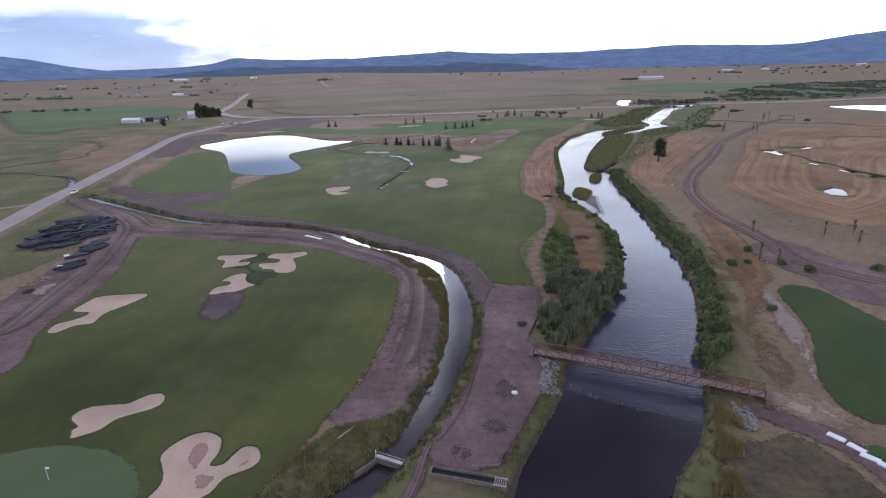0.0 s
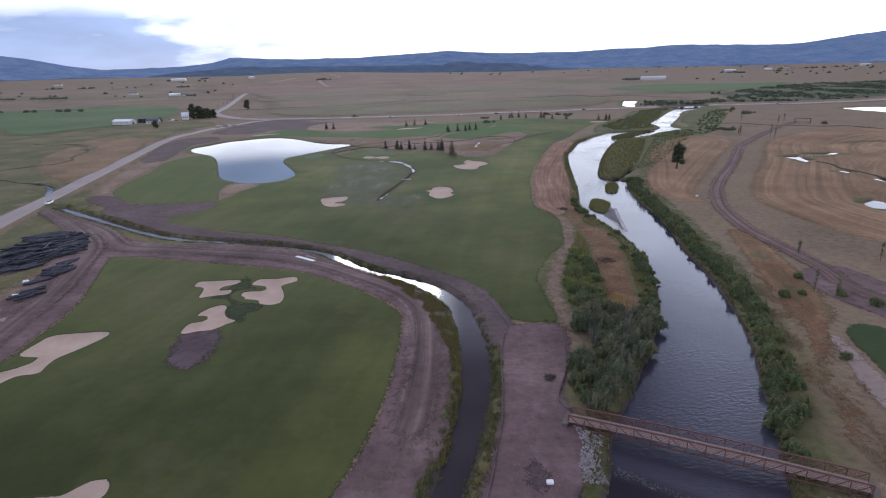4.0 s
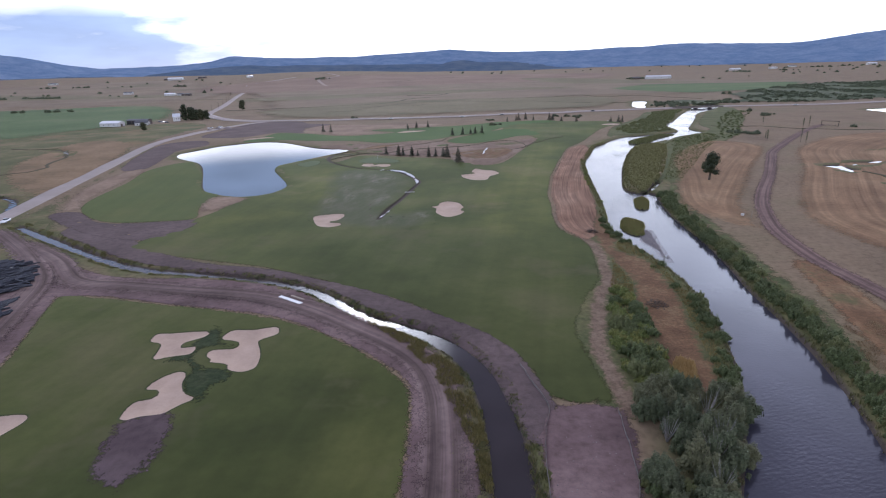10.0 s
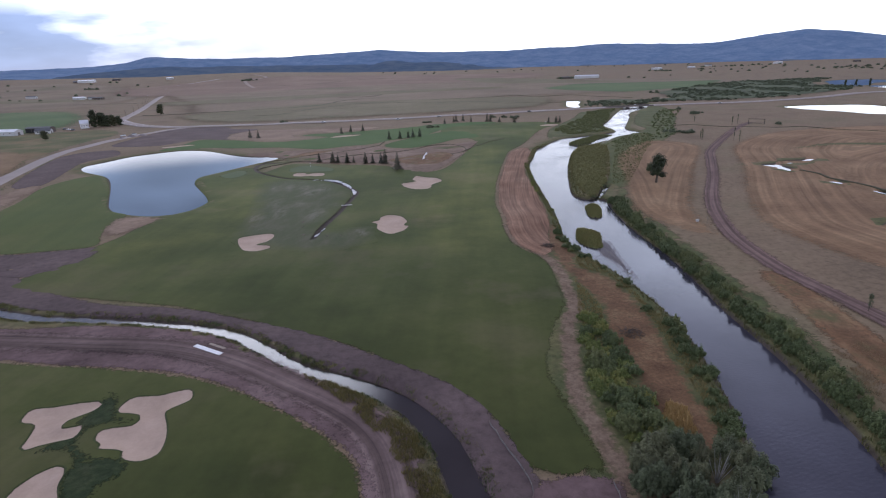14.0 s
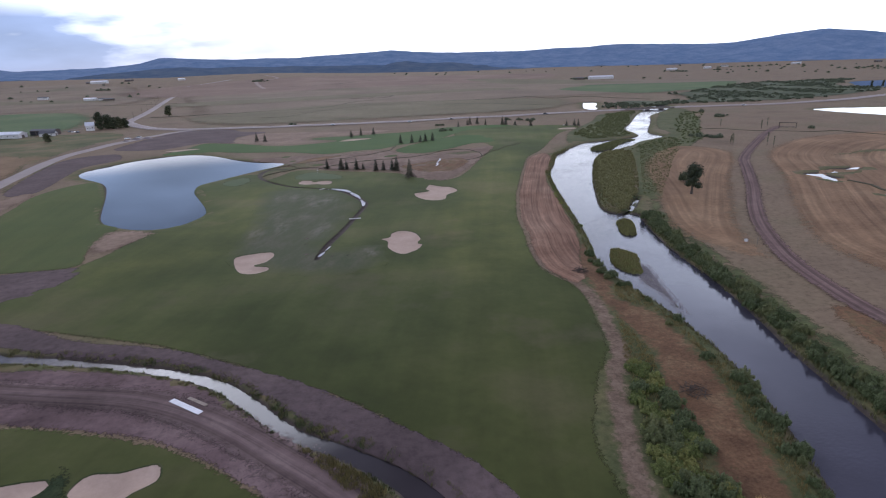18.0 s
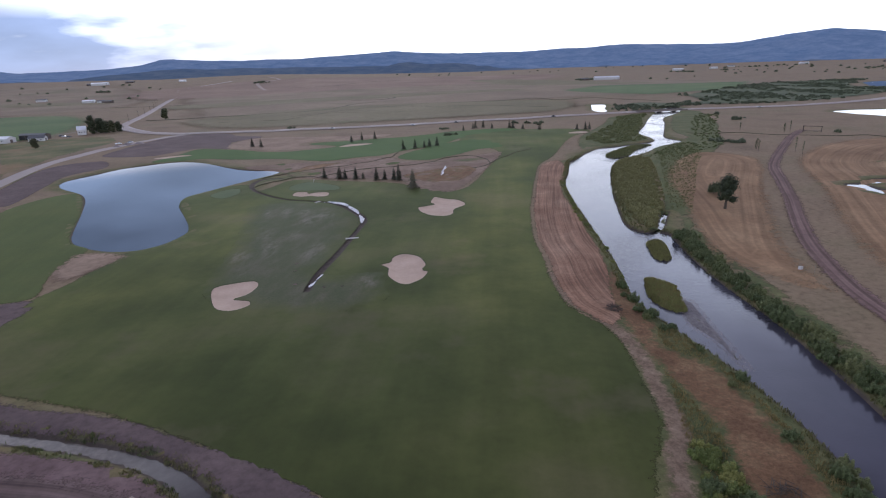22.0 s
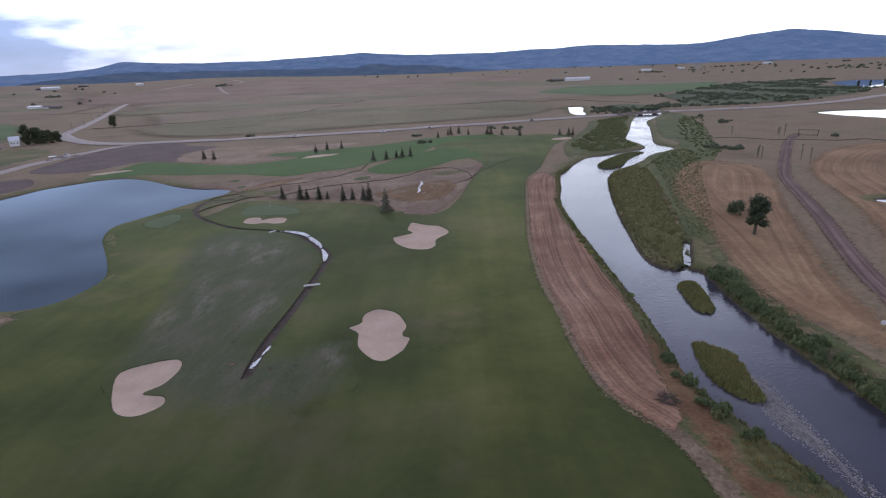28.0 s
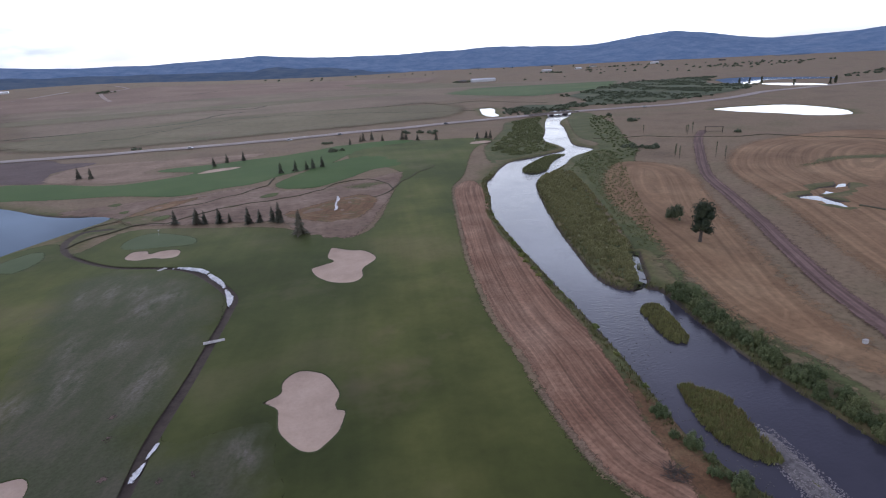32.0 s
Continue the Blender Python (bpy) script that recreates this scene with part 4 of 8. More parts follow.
def build_ground():
    gx = steps([(-330, -260, 4.0), (-260, -110, 3.0), (-110, 110, 1.6), (110, 260, 3.0), (260, 560, 6.0), (560, 1120, 14.0)], 5200, 1.13)
    gy = steps([(-80, 20, 3.0), (20, 445, 1.6), (445, 560, 3.0), (560, 720, 5.0), (720, 1240, 13.0)], 5200, 1.10)
    X, Y = np.meshgrid(gx, gy)
    z, wet = carved(X.ravel(), Y.ravel(), True)
    nx, ny = len(gx), len(gy)
    i = np.arange((ny - 1) * (nx - 1))
    a = (i // (nx - 1)) * nx + i % (nx - 1)
    faces = np.stack([a, a + 1, a + nx + 1, a + nx], 1)
    m, nt, b = material("meadow", 0.95, 0.1)
    dry, _ = tint(nt, soft((0.142, 0.104, 0.066), (0.195, 0.140, 0.088), (0.155, 0.126, 0.072)), 0.018, 6, 0.6)
    lush, _ = tint(nt, soft((0.075, 0.085, 0.032), (0.11, 0.105, 0.045), (0.15, 0.11, 0.055)), 0.09, 5, 0.6)
    fine, h = tint(nt, [(0.25, grey(0.62)), (0.5, grey(1.0)), (0.78, grey(1.28))], 0.5, 7, 0.7)
    _, n2 = tint(nt, [(0, grey(0)), (1, grey(1))], 0.06, 5, 0.6)
    w = math2(nt, "ADD", attribute(nt, "wet"), math2(nt, "MULTIPLY", math2(nt, "SUBTRACT", n2, 0.5), 22.0))
    c = mixed(nt, lush, dry, ranged(nt, w, 3.0, 12.0))
    c = mixed(nt, c, (0.07, 0.055, 0.045), ranged(nt, attribute(nt, "wet"), 1.3, 0.5))
    c = mixed(nt, c, fine, 1.0, "MULTIPLY")
    nt.links.new(c, b.inputs["Base Color"])
    bumped(nt, b, h, 0.5, 0.3)
    ob = mesh_object("ground", np.column_stack([X.ravel(), Y.ravel(), z]), faces, m, None, {"wet": wet}, False)
    tagged(ob, "dry tan meadow with greener banks along the water", "ground", "", "structure")
    return gx, gy, z.reshape(ny, nx)


LAND = build_ground()
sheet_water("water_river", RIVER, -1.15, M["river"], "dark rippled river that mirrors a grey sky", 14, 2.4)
sheet_water("water_inlet", INLET, -1.145, M["creek"], "narrow side channel of the river", 4, 0.8)
sheet_water("water_creek", CREEK, -1.0, M["creek"], "narrow still creek between grassy banks", 5, 1.3)
sheet_water("water_lake", LAKE, -0.7, M["lake"], "calm irrigation pond that mirrors the clouds", 20, 1.6)
sheet_water("water_pond_east", POND_EAST, -0.7, M["lake"], "pale still pond beyond the meadow", 20, 2)
sheet_water("water_pond_far", POND_FAR, -0.9, M["lake"], "wide pale reservoir far off", 60, 4)
sheet_water("water_pond_long", POND_LONG, -0.9, M["lake"], "narrow pale arm of a far reservoir", 40, 3)
sheet_water("water_pond_north", POND_NORTH, -0.7, M["lake"], "bright bend of the river past the highway", 12, 2)
for p in MARSH_WATER:
    sheet_water("water_marsh", p, -0.55, M["lake"], "shallow flood water in the pasture", 6, -0.5)
for p in SLOUGHS:
    sheet_water("water_slough", p, -0.75, M["lake"], "thin winding slough in the pasture", 6, 1.0)

# ---- turf, soil and sand ----
patch("pasture_west", spline([(-420, 120), (-160, 120), (-176, 205), (-190, 262), (-208, 345), (-256, 545), (-262, 690), (-340, 720), (-500, 560), (-480, 300)], 12), M["pasture"], "olive-green rough pasture beside the road", "pasture", 0.06, 10)
patch("pasture_roadside", spline([(-150, 125), (-158, 165), (-170, 213), (-182, 262), (-200, 345), (-225, 440), (-248, 527), (-230, 500), (-205, 400), (-185, 320), (-168, 285), (-140, 240), (-128, 205), (-122, 160)], 6), M["pasture"], "olive-green verge between road and building site", "pasture", 0.07, 6)
patch("riparian_spit", spline([(84, 300), (92, 298), (104, 322), (114, 345), (126, 372), (142, 410), (155, 445), (150, 462), (124, 428), (106, 382), (88, 335)], 4), M["riparian"], "lush green scrubland on the river spit", "grass", 0.08, 4)
patch("riparian_slope", spline([(100, 316), (112, 345), (124, 372), (140, 410), (153, 447), (172, 480), (196, 507), (222, 522), (242, 548), (246, 520), (222, 478), (190, 436), (164, 398), (146, 368), (128, 338), (112, 314)], 5), M["riparian"], "olive scrubland sloping to the river spit", "grass", 0.075, 4)
patch("riparian_north", spline([(128, 490), (160, 508), (192, 522), (200, 560), (230, 618), (262, 680), (290, 735), (236, 706), (205, 650), (170, 592), (145, 550)], 6), M["riparian"], "lush green scrubland along the upper river", "grass", 0.08, 8)
patch("riparian_east", spline([(150, 450), (172, 480), (196, 508), (222, 525), (230, 560), (250, 605), (290, 680), (320, 735), (350, 730), (300, 610), (262, 545), (230, 485), (175, 440)], 6), M["riparian"], "green scrubland on the upper east bank", "grass", 0.08, 8)
patch("riparian_bank", spline([(49, 84), (56, 97), (65, 118), (72, 138), (76, 158), (79, 180), (83, 205), (86, 230), (90, 258), (95, 290), (104, 318), (109, 312), (100, 280), (95, 240), (90, 205), (85, 170), (77, 140), (69, 115), (56, 90)], 4), M["riparian"], "green and tan bank grass behind the willows", "grass", 0.07, 4)
patch("field_west_green", spline([(-470, 600), (-800, 1020), (-704, 1070), (-624, 1110), (-505, 1095), (-405, 951), (-345, 770), (-362, 690), (-392, 640), (-400, 590)], 20), M["field_green"], "irrigated green hayfield", "field", 0.25, 40, carve=False)
patch("field_north_tan", spline([(-230, 800), (-380, 1150), (-500, 1700), (200, 2200), (900, 1500), (700, 1050), (240, 1020), (0, 790)], 40), M["field_tan"], "wide pale dry rangeland", "field", 0.3, 60, carve=False)
patch("field_north_olive", spline([(-190, 735), (-300, 900), (-260, 940), (-60, 1110), (240, 1060), (300, 960), (230, 800), (60, 755)], 30), M["field_olive"], "olive pasture beside the highway", "field", 0.5, 40, carve=False)
patch("field_east_green", spline([(352, 1290), (430, 1400), (510, 1490), (600, 1470), (706, 1430), (870, 1405), (760, 1240), (651, 1105), (540, 1070), (458, 1018), (395, 1100)], 40), M["field_green"], "green bottomland pasture", "field", 0.55, 60, carve=False)
patch("field_dark", spline([(260, 2100), (454, 2120), (600, 1850), (680, 1500), (480, 1560), (340, 1660)], 40), M["field_olive"], "dark olive rough pasture", "field", 0.6, 60, carve=False)
patch("field_rust", spline([(-560, 1500), (0, 1700), (560, 1950), (700, 2500), (-200, 2500), (-800, 2000)], 60), M["field_rust"], "rust-brown dry rangeland", "field", 0.55, 80, carve=False)
patch("field_band", spline([(-380, 1130), (-100, 1230), (150, 1330), (380, 1420), (330, 1500), (0, 1460), (-420, 1290)], 40), M["field_olive"], "olive band of rangeland", "field", 0.75, 60, carve=False)
patch("field_band_west", spline([(-1500, 1500), (-900, 1400), (-620, 1420), (-640, 1560), (-1000, 1620), (-1500, 1800)], 40), M["field_olive"], "olive band of rangeland", "field", 0.75, 60, carve=False)
patch("field_far_west", spline([(-900, 1150), (-1700, 1900), (-1200, 2500), (-600, 1800), (-520, 1200)], 40), M["field_tan"], "dry tan rangeland", "field", 0.3, 60, carve=False)
patch("stubble_field_west", spline([(-200, 335), (-262, 530), (-330, 560), (-300, 430), (-240, 345)], 8), M["hay_tan"], "dry tan and olive hay stubble", "field", 0.12, 8)
patch("stubble_field_inner", spline([(98, 240), (92, 275), (112, 330), (140, 400), (190, 460), (215, 425), (165, 345), (120, 270), (108, 235)], 5), M["stubble"], "mown brown hay stubble beside the river", "field", 0.10, 6)
patch("stubble_field_east", spline([(125, 235), (140, 275), (185, 345), (235, 425), (320, 480), (420, 470), (380, 360), (280, 300), (200, 200), (140, 175)], 8), M["stubble"], "brown hay stubble with mower rows", "field", 0.10, 8)

patch("fairway_south", spline([(-88, 98), (-94, 115), (-95, 131), (-97, 152), (-110, 191), (-99, 190.5), (-76, 184), (-58, 179.5), (-41, 172), (-23, 157), (-13, 145), (-11, 135),
                               (-12, 112), (-14, 95), (-17, 84), (-20, 77), (-22, 70), (-24, 60), (-30, 45), (-60, 32), (-110, 40), (-125, 70), (-100, 88)], 3), M["turf"], "smooth green golf fairway turf", "fairway", 0.16, 3)
patch("fairway_main", spline([(-115, 234), (-85, 220), (-61, 209.8), (-43, 200), (-29, 190.8), (-15.7, 181), (-4.5, 169.5), (3, 162.5), (7, 157), (10.6, 148), (12.7, 138), (24.3, 135), (24.8, 150), (24.6, 160),
                              (26, 168), (29.5, 177), (33.5, 185), (38.5, 193), (41, 206), (43, 219), (42.5, 229), (38, 240), (38, 252), (39.3, 263), (42, 278), (44, 297), (52, 333), (60, 361), (69, 391), (85, 440), (102, 469), (141, 553), (172, 592),
                              (161, 612), (115, 630), (70, 618), (52, 560), (70, 500), (52, 440), (30, 385), (14, 388), (-5, 408), (-45, 428), (-62, 428), (-73, 405), (-83, 425),
                              (-97, 416), (-108, 402), (-106, 384), (-98, 364), (-89, 344), (-86, 331), (-91, 316), (-99, 307), (-102, 284), (-106, 268), (-104, 256)], 4), M["turf"],
      "long mown golf fairway of even green", "fairway", 0.16, 5)
patch("fairway_west", spline([(-164, 289), (-174, 315), (-178, 355), (-186, 393), (-178, 420), (-166, 419), (-146, 379), (-127, 332), (-113, 317), (-111, 290), (-105, 270), (-120, 267), (-143, 270)], 4), M["turf_light"],
      "bright new practice turf beside the pond", "fairway", 0.18, 4)
patch("fairway_north", spline([(-165, 560), (-158, 588), (-130, 575), (-95, 552), (-68, 551), (-47, 566), (-70, 586), (-67, 597), (-20, 601), (19, 612), (60, 640), (110, 640), (115, 620), (70, 600), (35, 543), (21, 535), (6, 523), (-10, 506), (-30, 500), (-49, 493), (-80, 508), (-121, 523), (-139, 528), (-172, 522)], 5), M["turf_dark"],
      "deep green far fairway", "fairway", 0.18, 6)
patch("fairway_bay", spline([(0, 497), (6, 511), (30, 545), (60, 570), (78, 560), (80, 520), (59, 512), (37, 489), (21, 478), (4, 484)], 4), M["turf_dark"], "deep green far fairway", "fairway", 0.2, 6)
patch("fairway_east", spline([(83, 127), (89.5, 131), (94, 128), (96, 112), (97, 95), (84, 74), (70, 72), (65, 77), (68, 89), (75, 101), (79, 112)], 3), M["turf_tee"], "deep green tee turf", "fairway", 0.16, 3)
patch("thin_turf", spline([(-68, 373), (-50, 378), (-32, 367), (-20, 345), (-19, 320), (-22, 295), (-26, 275), (-9, 274), (-8, 262), (-8, 252), (-24, 246), (-44, 252), (-60, 268), (-62, 313), (-68, 350)], 3), M["marsh"],
      "thin young turf with bare ashy patches", "ground", 0.2, 1.6)
patch("green_south", spline([(-74, 70), (-63, 75.5), (-53, 73.5), (-46, 69), (-42, 62), (-46, 50), (-66, 48), (-78, 58)], 2), M["green"], "pale close-mown putting green", "putting green", 0.2, 3)
patch("green_north", spline([(-57, 402), (-58, 414), (-49, 422), (-35, 412), (-30, 403), (-32, 396), (-43, 398)], 2), M["green"], "pale close-mown putting green", "putting green", 0.22, 3)
patch("green_lakeside", spline([(-96, 398), (-92, 410), (-84, 414), (-80, 400), (-86, 388)], 2), M["green"], "pale close-mown putting green", "putting green", 0.22, 3)

patch("soil_yard", spline([(-89, 97), (-95, 115), (-97, 131), (-99, 152), (-112, 190), (-122, 205), (-130, 200), (-124, 185), (-118, 168), (-116, 148), (-113, 131), (-106, 115), (-105, 98)], 3), M["soil"], "bare reddish building-site soil with wheel tracks", "soil", 0.12, 3, grow=3.0)
patch("soil_haul_road", spline([(-180, 258), (-150, 235), (-118, 213), (-100, 204), (-80, 202), (-57, 196), (-45, 190), (-30, 176), (-20, 166), (-11, 159), (-5, 150), (-3.5, 139), (-2, 125), (-1.5, 112), (-2.5, 100),
                                (-5, 88), (-10, 79), (-16, 76), (-19, 79), (-16, 86), (-13.5, 96), (-11.5, 112), (-10.5, 135), (-12.5, 146), (-23, 158), (-41, 173), (-58, 180.5), (-76, 185), (-99, 192), (-112, 193), (-124, 205), (-135, 226), (-160, 248)], 3), M["soil"],
      "bare reddish haul road with wheel tracks", "soil", 0.14, 2.5, grow=1.9)
patch("soil_north_bank", spline([(-150, 256), (-125, 235), (-105, 221), (-80, 210.5), (-57, 203.5), (-43, 197), (-31, 187), (-20, 175), (-9, 165), (-1, 157.5), (4, 148), (7.2, 134), (9, 125), (13, 134), (12, 143), (8, 157), (2, 165), (-6, 172), (-17, 182), (-28, 191.5),
                                 (-43, 200.2), (-52, 205.5), (-61, 209), (-74, 213), (-86, 219), (-106, 232), (-120, 246), (-142, 268)], 3), M["dark_soil"], "dark freshly graded soil along the creek", "soil", 0.13, 1.5, grow=1.6)
patch("soil_tongue", spline([(-163, 286), (-143, 268), (-116, 266), (-104, 267), (-103, 256), (-110, 243), (-128, 247), (-150, 262), (-172, 282)], 3), M["dark_soil"], "dark heaped topsoil", "soil", 0.2, 3, ripple=0.5, grow=1.8)
patch("soil_bridge_yard", spline([(12, 134), (24, 133.5), (22, 118), (18, 106), (19, 99), (18.5, 92), (16, 84), (11, 73), (7, 66), (3, 65.5), (-2, 66.5), (-2.5, 70), (2.5, 82), (6.5, 96), (8.5, 110), (9.5, 122)], 3), M["soil"], "bare graded soil beside the footbridge", "soil", 0.15, 2.5, grow=1.5)
patch("soil_bridge_east", spline([(53, 84), (56, 86), (64, 83), (68, 76), (64, 71), (58, 70), (55, 74), (51, 78)], 2), M["sandy_rough"], "bare tan soil at the footbridge's east end", "soil", 0.14, 2)
patch("soil_plot", spline([(-62, 134), (-57, 137), (-52, 136), (-49.5, 128), (-50, 121), (-52.5, 116), (-57, 118), (-60, 121), (-61.5, 127)], 2), M["plot_soil"], "dark bare soil plot in the turf", "soil", 0.24, 2)
patch("soil_pond_west", spline([(-192, 400), (-200, 446), (-206, 480), (-196, 510), (-212, 540), (-235, 520), (-228, 470), (-206, 400)], 4), M["dark_soil"], "dark soil beside the pond", "soil", 0.12, 5, grow=1.5)
patch("soil_highway", spline([(-228, 575), (-226, 650), (-212, 700), (-165, 702), (-149, 678), (-120, 658), (-140, 620), (-128, 595), (-135, 578), (-160, 590), (-180, 560), (-205, 555)], 8), M["dark_soil"], "dark ploughed strip below the highway", "soil", 0.12, 8)
patch("sand_strip", spline([(-133, 578), (-140, 618), (-117, 652), (-60, 642), (0, 634), (-16, 606), (-66, 602), (-75, 586), (-52, 567), (-68, 556), (-95, 556)], 5), M["sandy_rough"], "tan sandy strip beside the far fairway", "soil", 0.16, 6)
patch("rough_native", spline([(-72, 462), (-60, 440), (-42, 432), (-20, 424), (0, 412), (8, 392), (24, 380), (44, 420), (60, 462), (72, 494), (52, 486), (34, 478), (20, 474), (3, 480), (-4, 495), (-26, 494), (-48, 490), (-72, 488), (-98, 480)], 4), M["native"], "bare pale native rough", "soil", 0.17, 4, ripple=0.3, grow=2.0)
patch("dirt_pond_edge", spline([(-111, 285), (-116, 298), (-116, 312), (-108, 314), (-99, 310), (-93, 306), (-98, 290), (-104, 282)], 2), M["sandy_rough"], "tan dirt at the pond's foot", "soil", 0.22, 3)
patch("pale_verge", spline([(-166, 292), (-176, 316), (-180, 356), (-188, 396), (-198, 396), (-194, 345), (-182, 308), (-172, 290)], 3), M["sandy_rough"], "pale gravelly verge beside the turf", "soil", 0.14, 4, grow=1.5)
patch("green_tee_south", spline([(61, 70), (65, 69), (72, 64.5), (77, 56), (70, 54), (64, 60), (61, 65)], 2), M["turf_dark"], "deep green strip beside white slabs", "turf", 0.22, 2)
patch("rough_southeast", spline([(43, 72), (48, 71), (54, 72.5), (57, 67), (59, 58), (57, 45), (28, 45), (34, 58)], 2), M["bank_dark"], "dark olive and brown rough grass beside the river", "grass", 0.15, 3)
patch("soil_southeast", spline([(48, 77), (54, 80), (57, 77), (62, 72), (63, 64), (66, 50), (59, 50), (58.5, 60), (57, 67), (53, 72.5)], 2), M["soil"], "bare soil round the bridge's foot", "soil", 0.17, 2)
patch("corner_rough", spline([(-30, 56), (-25, 68), (-19, 77), (-12, 79.5), (-6, 80.5), (-6.5, 73), (-10, 66), (-18, 57), (-26, 48)], 2), M["bank_rough"], "lumpy olive-brown rough at the creek", "grass", 0.17, 2)
for q in ([(0, 67), (3, 66.5), (5, 69.5), (3, 72), (0.5, 71)], [(8, 83), (12, 82), (13.5, 87), (11, 91), (8.5, 88)], [(5, 73), (9, 72), (11, 76), (8, 78), (5.5, 76.5)]):
    patch("damp_soil", spline(q, 1), M["plot_soil"], "darker damp ring on graded soil", "soil", 0.2, 1.5)
patch("soil_scar", spline([(-114, 140), (-110, 148), (-105, 149), (-103, 141), (-107, 136)], 2), M["pale_soil"], "pale scraped soil beside the yard", "soil", 0.18, 2)
for isl in ISLANDS[:2]:
    patch("island_grass", isl, M["island"], "yellow-green grass on a river island", "grass", 0.12, 1.5, cuts=False)
patch("rough_west_bank", spline([(21, 132), (21, 150), (21, 163), (26, 177), (31, 188), (35.5, 196), (38, 207), (40, 219), (40, 232), (36, 242), (36, 262), (44, 268), (52, 262), (58, 276), (63, 276), (60, 258), (57, 240), (60, 215), (60, 190), (56, 165), (50, 146), (46, 135), (34, 131)], 3), M["bank_mosaic"], "green sedge and rust-brown grass between fairway and river", "grass", 0.05, 1.6)
patch("creek_bank", spline([(-25, 170), (-16, 160), (-8, 147), (-4, 134), (-1.2, 124), (-0.5, 112), (-1.5, 100), (-4, 88), (-3, 86), (0, 94), (3, 110), (3, 127), (1, 140), (-1, 149), (-6, 158), (-16, 167), (-24, 172.5)], 2), M["bank_rough"], "tall olive-brown grass strip along the creek", "grass", 0.22, 2)
BOTTOM = [(268, 791), (321, 882), (360, 892), (400, 870), (436, 886), (467, 1003), (508, 1037), (714, 1222), (858, 1320), (1100, 1330), (990, 1230), (870, 1100), (845, 1044), (839, 967), (714, 871), (584, 811), (478, 794), (399, 805)]
patch("bottomland", spline(BOTTOM, 20), M["bottomland"], "dark green wooded bottomland past the highway", "field", 0.7, 40, carve=False)
for x, y in ((-35.5, 279), (-33.9, 268), (-25.5, 264), (-20.3, 264), (-36, 286)):
    patch("soil_spot", spline([(x - 1.1, y), (x, y + 1.3), (x + 1.1, y + 0.2), (x + 0.2, y - 1.4)], 0.6), M["plot_soil_spot"], "small reddish bare spot in thin turf", "soil", 0.28, 0.7)
patch("sand_east", spline([(79, 127), (82, 126), (80.5, 116), (78, 106), (72.6, 95.5), (68.5, 87), (65, 83), (67, 91), (69.2, 98), (71.4, 106), (75.2, 117)], 2), M["pale_soil"], "pale sandy bank beside the tee", "soil", 0.15, 2)
patch("soil_track_east", spline([(96, 162), (94, 146), (97, 134), (97, 121), (112, 110), (135, 104), (122, 132), (113, 148), (109, 165)], 3), M["soil"], "bare reddish soil round the haul road", "soil", 0.13, 3, grow=1.5)
patch("path_east", spline([(54, 79.5), (59, 82), (64, 77.5), (70, 73.5), (78, 69), (90, 64), (88, 58), (76, 66), (68, 70.5), (62, 74.5), (56, 77)], 2), M["tan_path"], "pale sandy cart path", "path", 0.2, 2.5)
patch("straw_strip", spline([(43.5, 229), (39, 240), (39, 252), (40.3, 263), (43, 278), (45, 297), (53, 333), (61, 361), (70, 391), (86, 440), (99, 452), (95, 425), (87, 402), (79, 382), (73, 360), (68.6, 331), (63.7, 304), (59.7, 281), (55.6, 263), (52, 253), (49, 243), (46.5, 232)], 3), M["straw"], "rust-brown mown straw strip with curved rows", "ground", 0.13, 2.5, grow=1.2)
patch("rust_meadow", spline([(57, 88), (66, 108), (75, 132), (82, 158), (89, 184), (96, 205), (104, 200), (98, 165), (90, 138), (80, 124), (70, 102), (62, 86)], 3), M["rust_grass"], "rust-brown dry meadow grass", "grass", 0.10, 4)

# ---- bunkers ----
M["lip"] = cover("turf_lip", soft((0.036, 0.047, 0.017), (0.050, 0.060, 0.022), (0.075, 0.074, 0.036)), FINE, 0.3, 1.5, 0.3)
for outline in BUNKERS:
    sand = patch("bunker", outline, M["sand"], "pale pinkish sand bunker with a smooth lip", "bunker", 0.12, 1.2, "", 0.5)
    sand["group"] = "golf bunkers"
    rim, k = grown(outline, 0.28), len(outline)
    base = lie(outline[:, 0], outline[:, 1])
    lip = mesh_object("lip", np.vstack([np.column_stack([grown(outline, -0.12), base + 0.08]), np.column_stack([outline, base + 0.22]), np.column_stack([rim, base + 0.15])]),
                      [(r * k + i, r * k + (i + 1) % k, (r + 1) * k + (i + 1) % k, (r + 1) * k + i) for r in (0, 1) for i in range(k)], M["lip"], sand, {"edge": np.full(3 * k, 9.0)}, False)
    lip["label"] = "darker turf lip round the sand"
patch("damp_hollow_west", spline([(-39.6, 69.7), (-40.1, 72.3), (-39.7, 74.3), (-37.6, 74.2), (-36.8, 72.2), (-37.2, 69.6), (-35.8, 67.5), (-33.1, 66.7), (-31.3, 68.9), (-29.6, 70.0), (-29.0, 68.6), (-29.8, 66.4), (-31.9, 64.8), (-33.9, 63.8), (-35.2, 63.1), (-36.7, 65.2), (-37.4, 67.2)], 0.8), M["damp_sand"], "damp darker sand in the bunker's hollow", "sand", -0.30, 1.0)
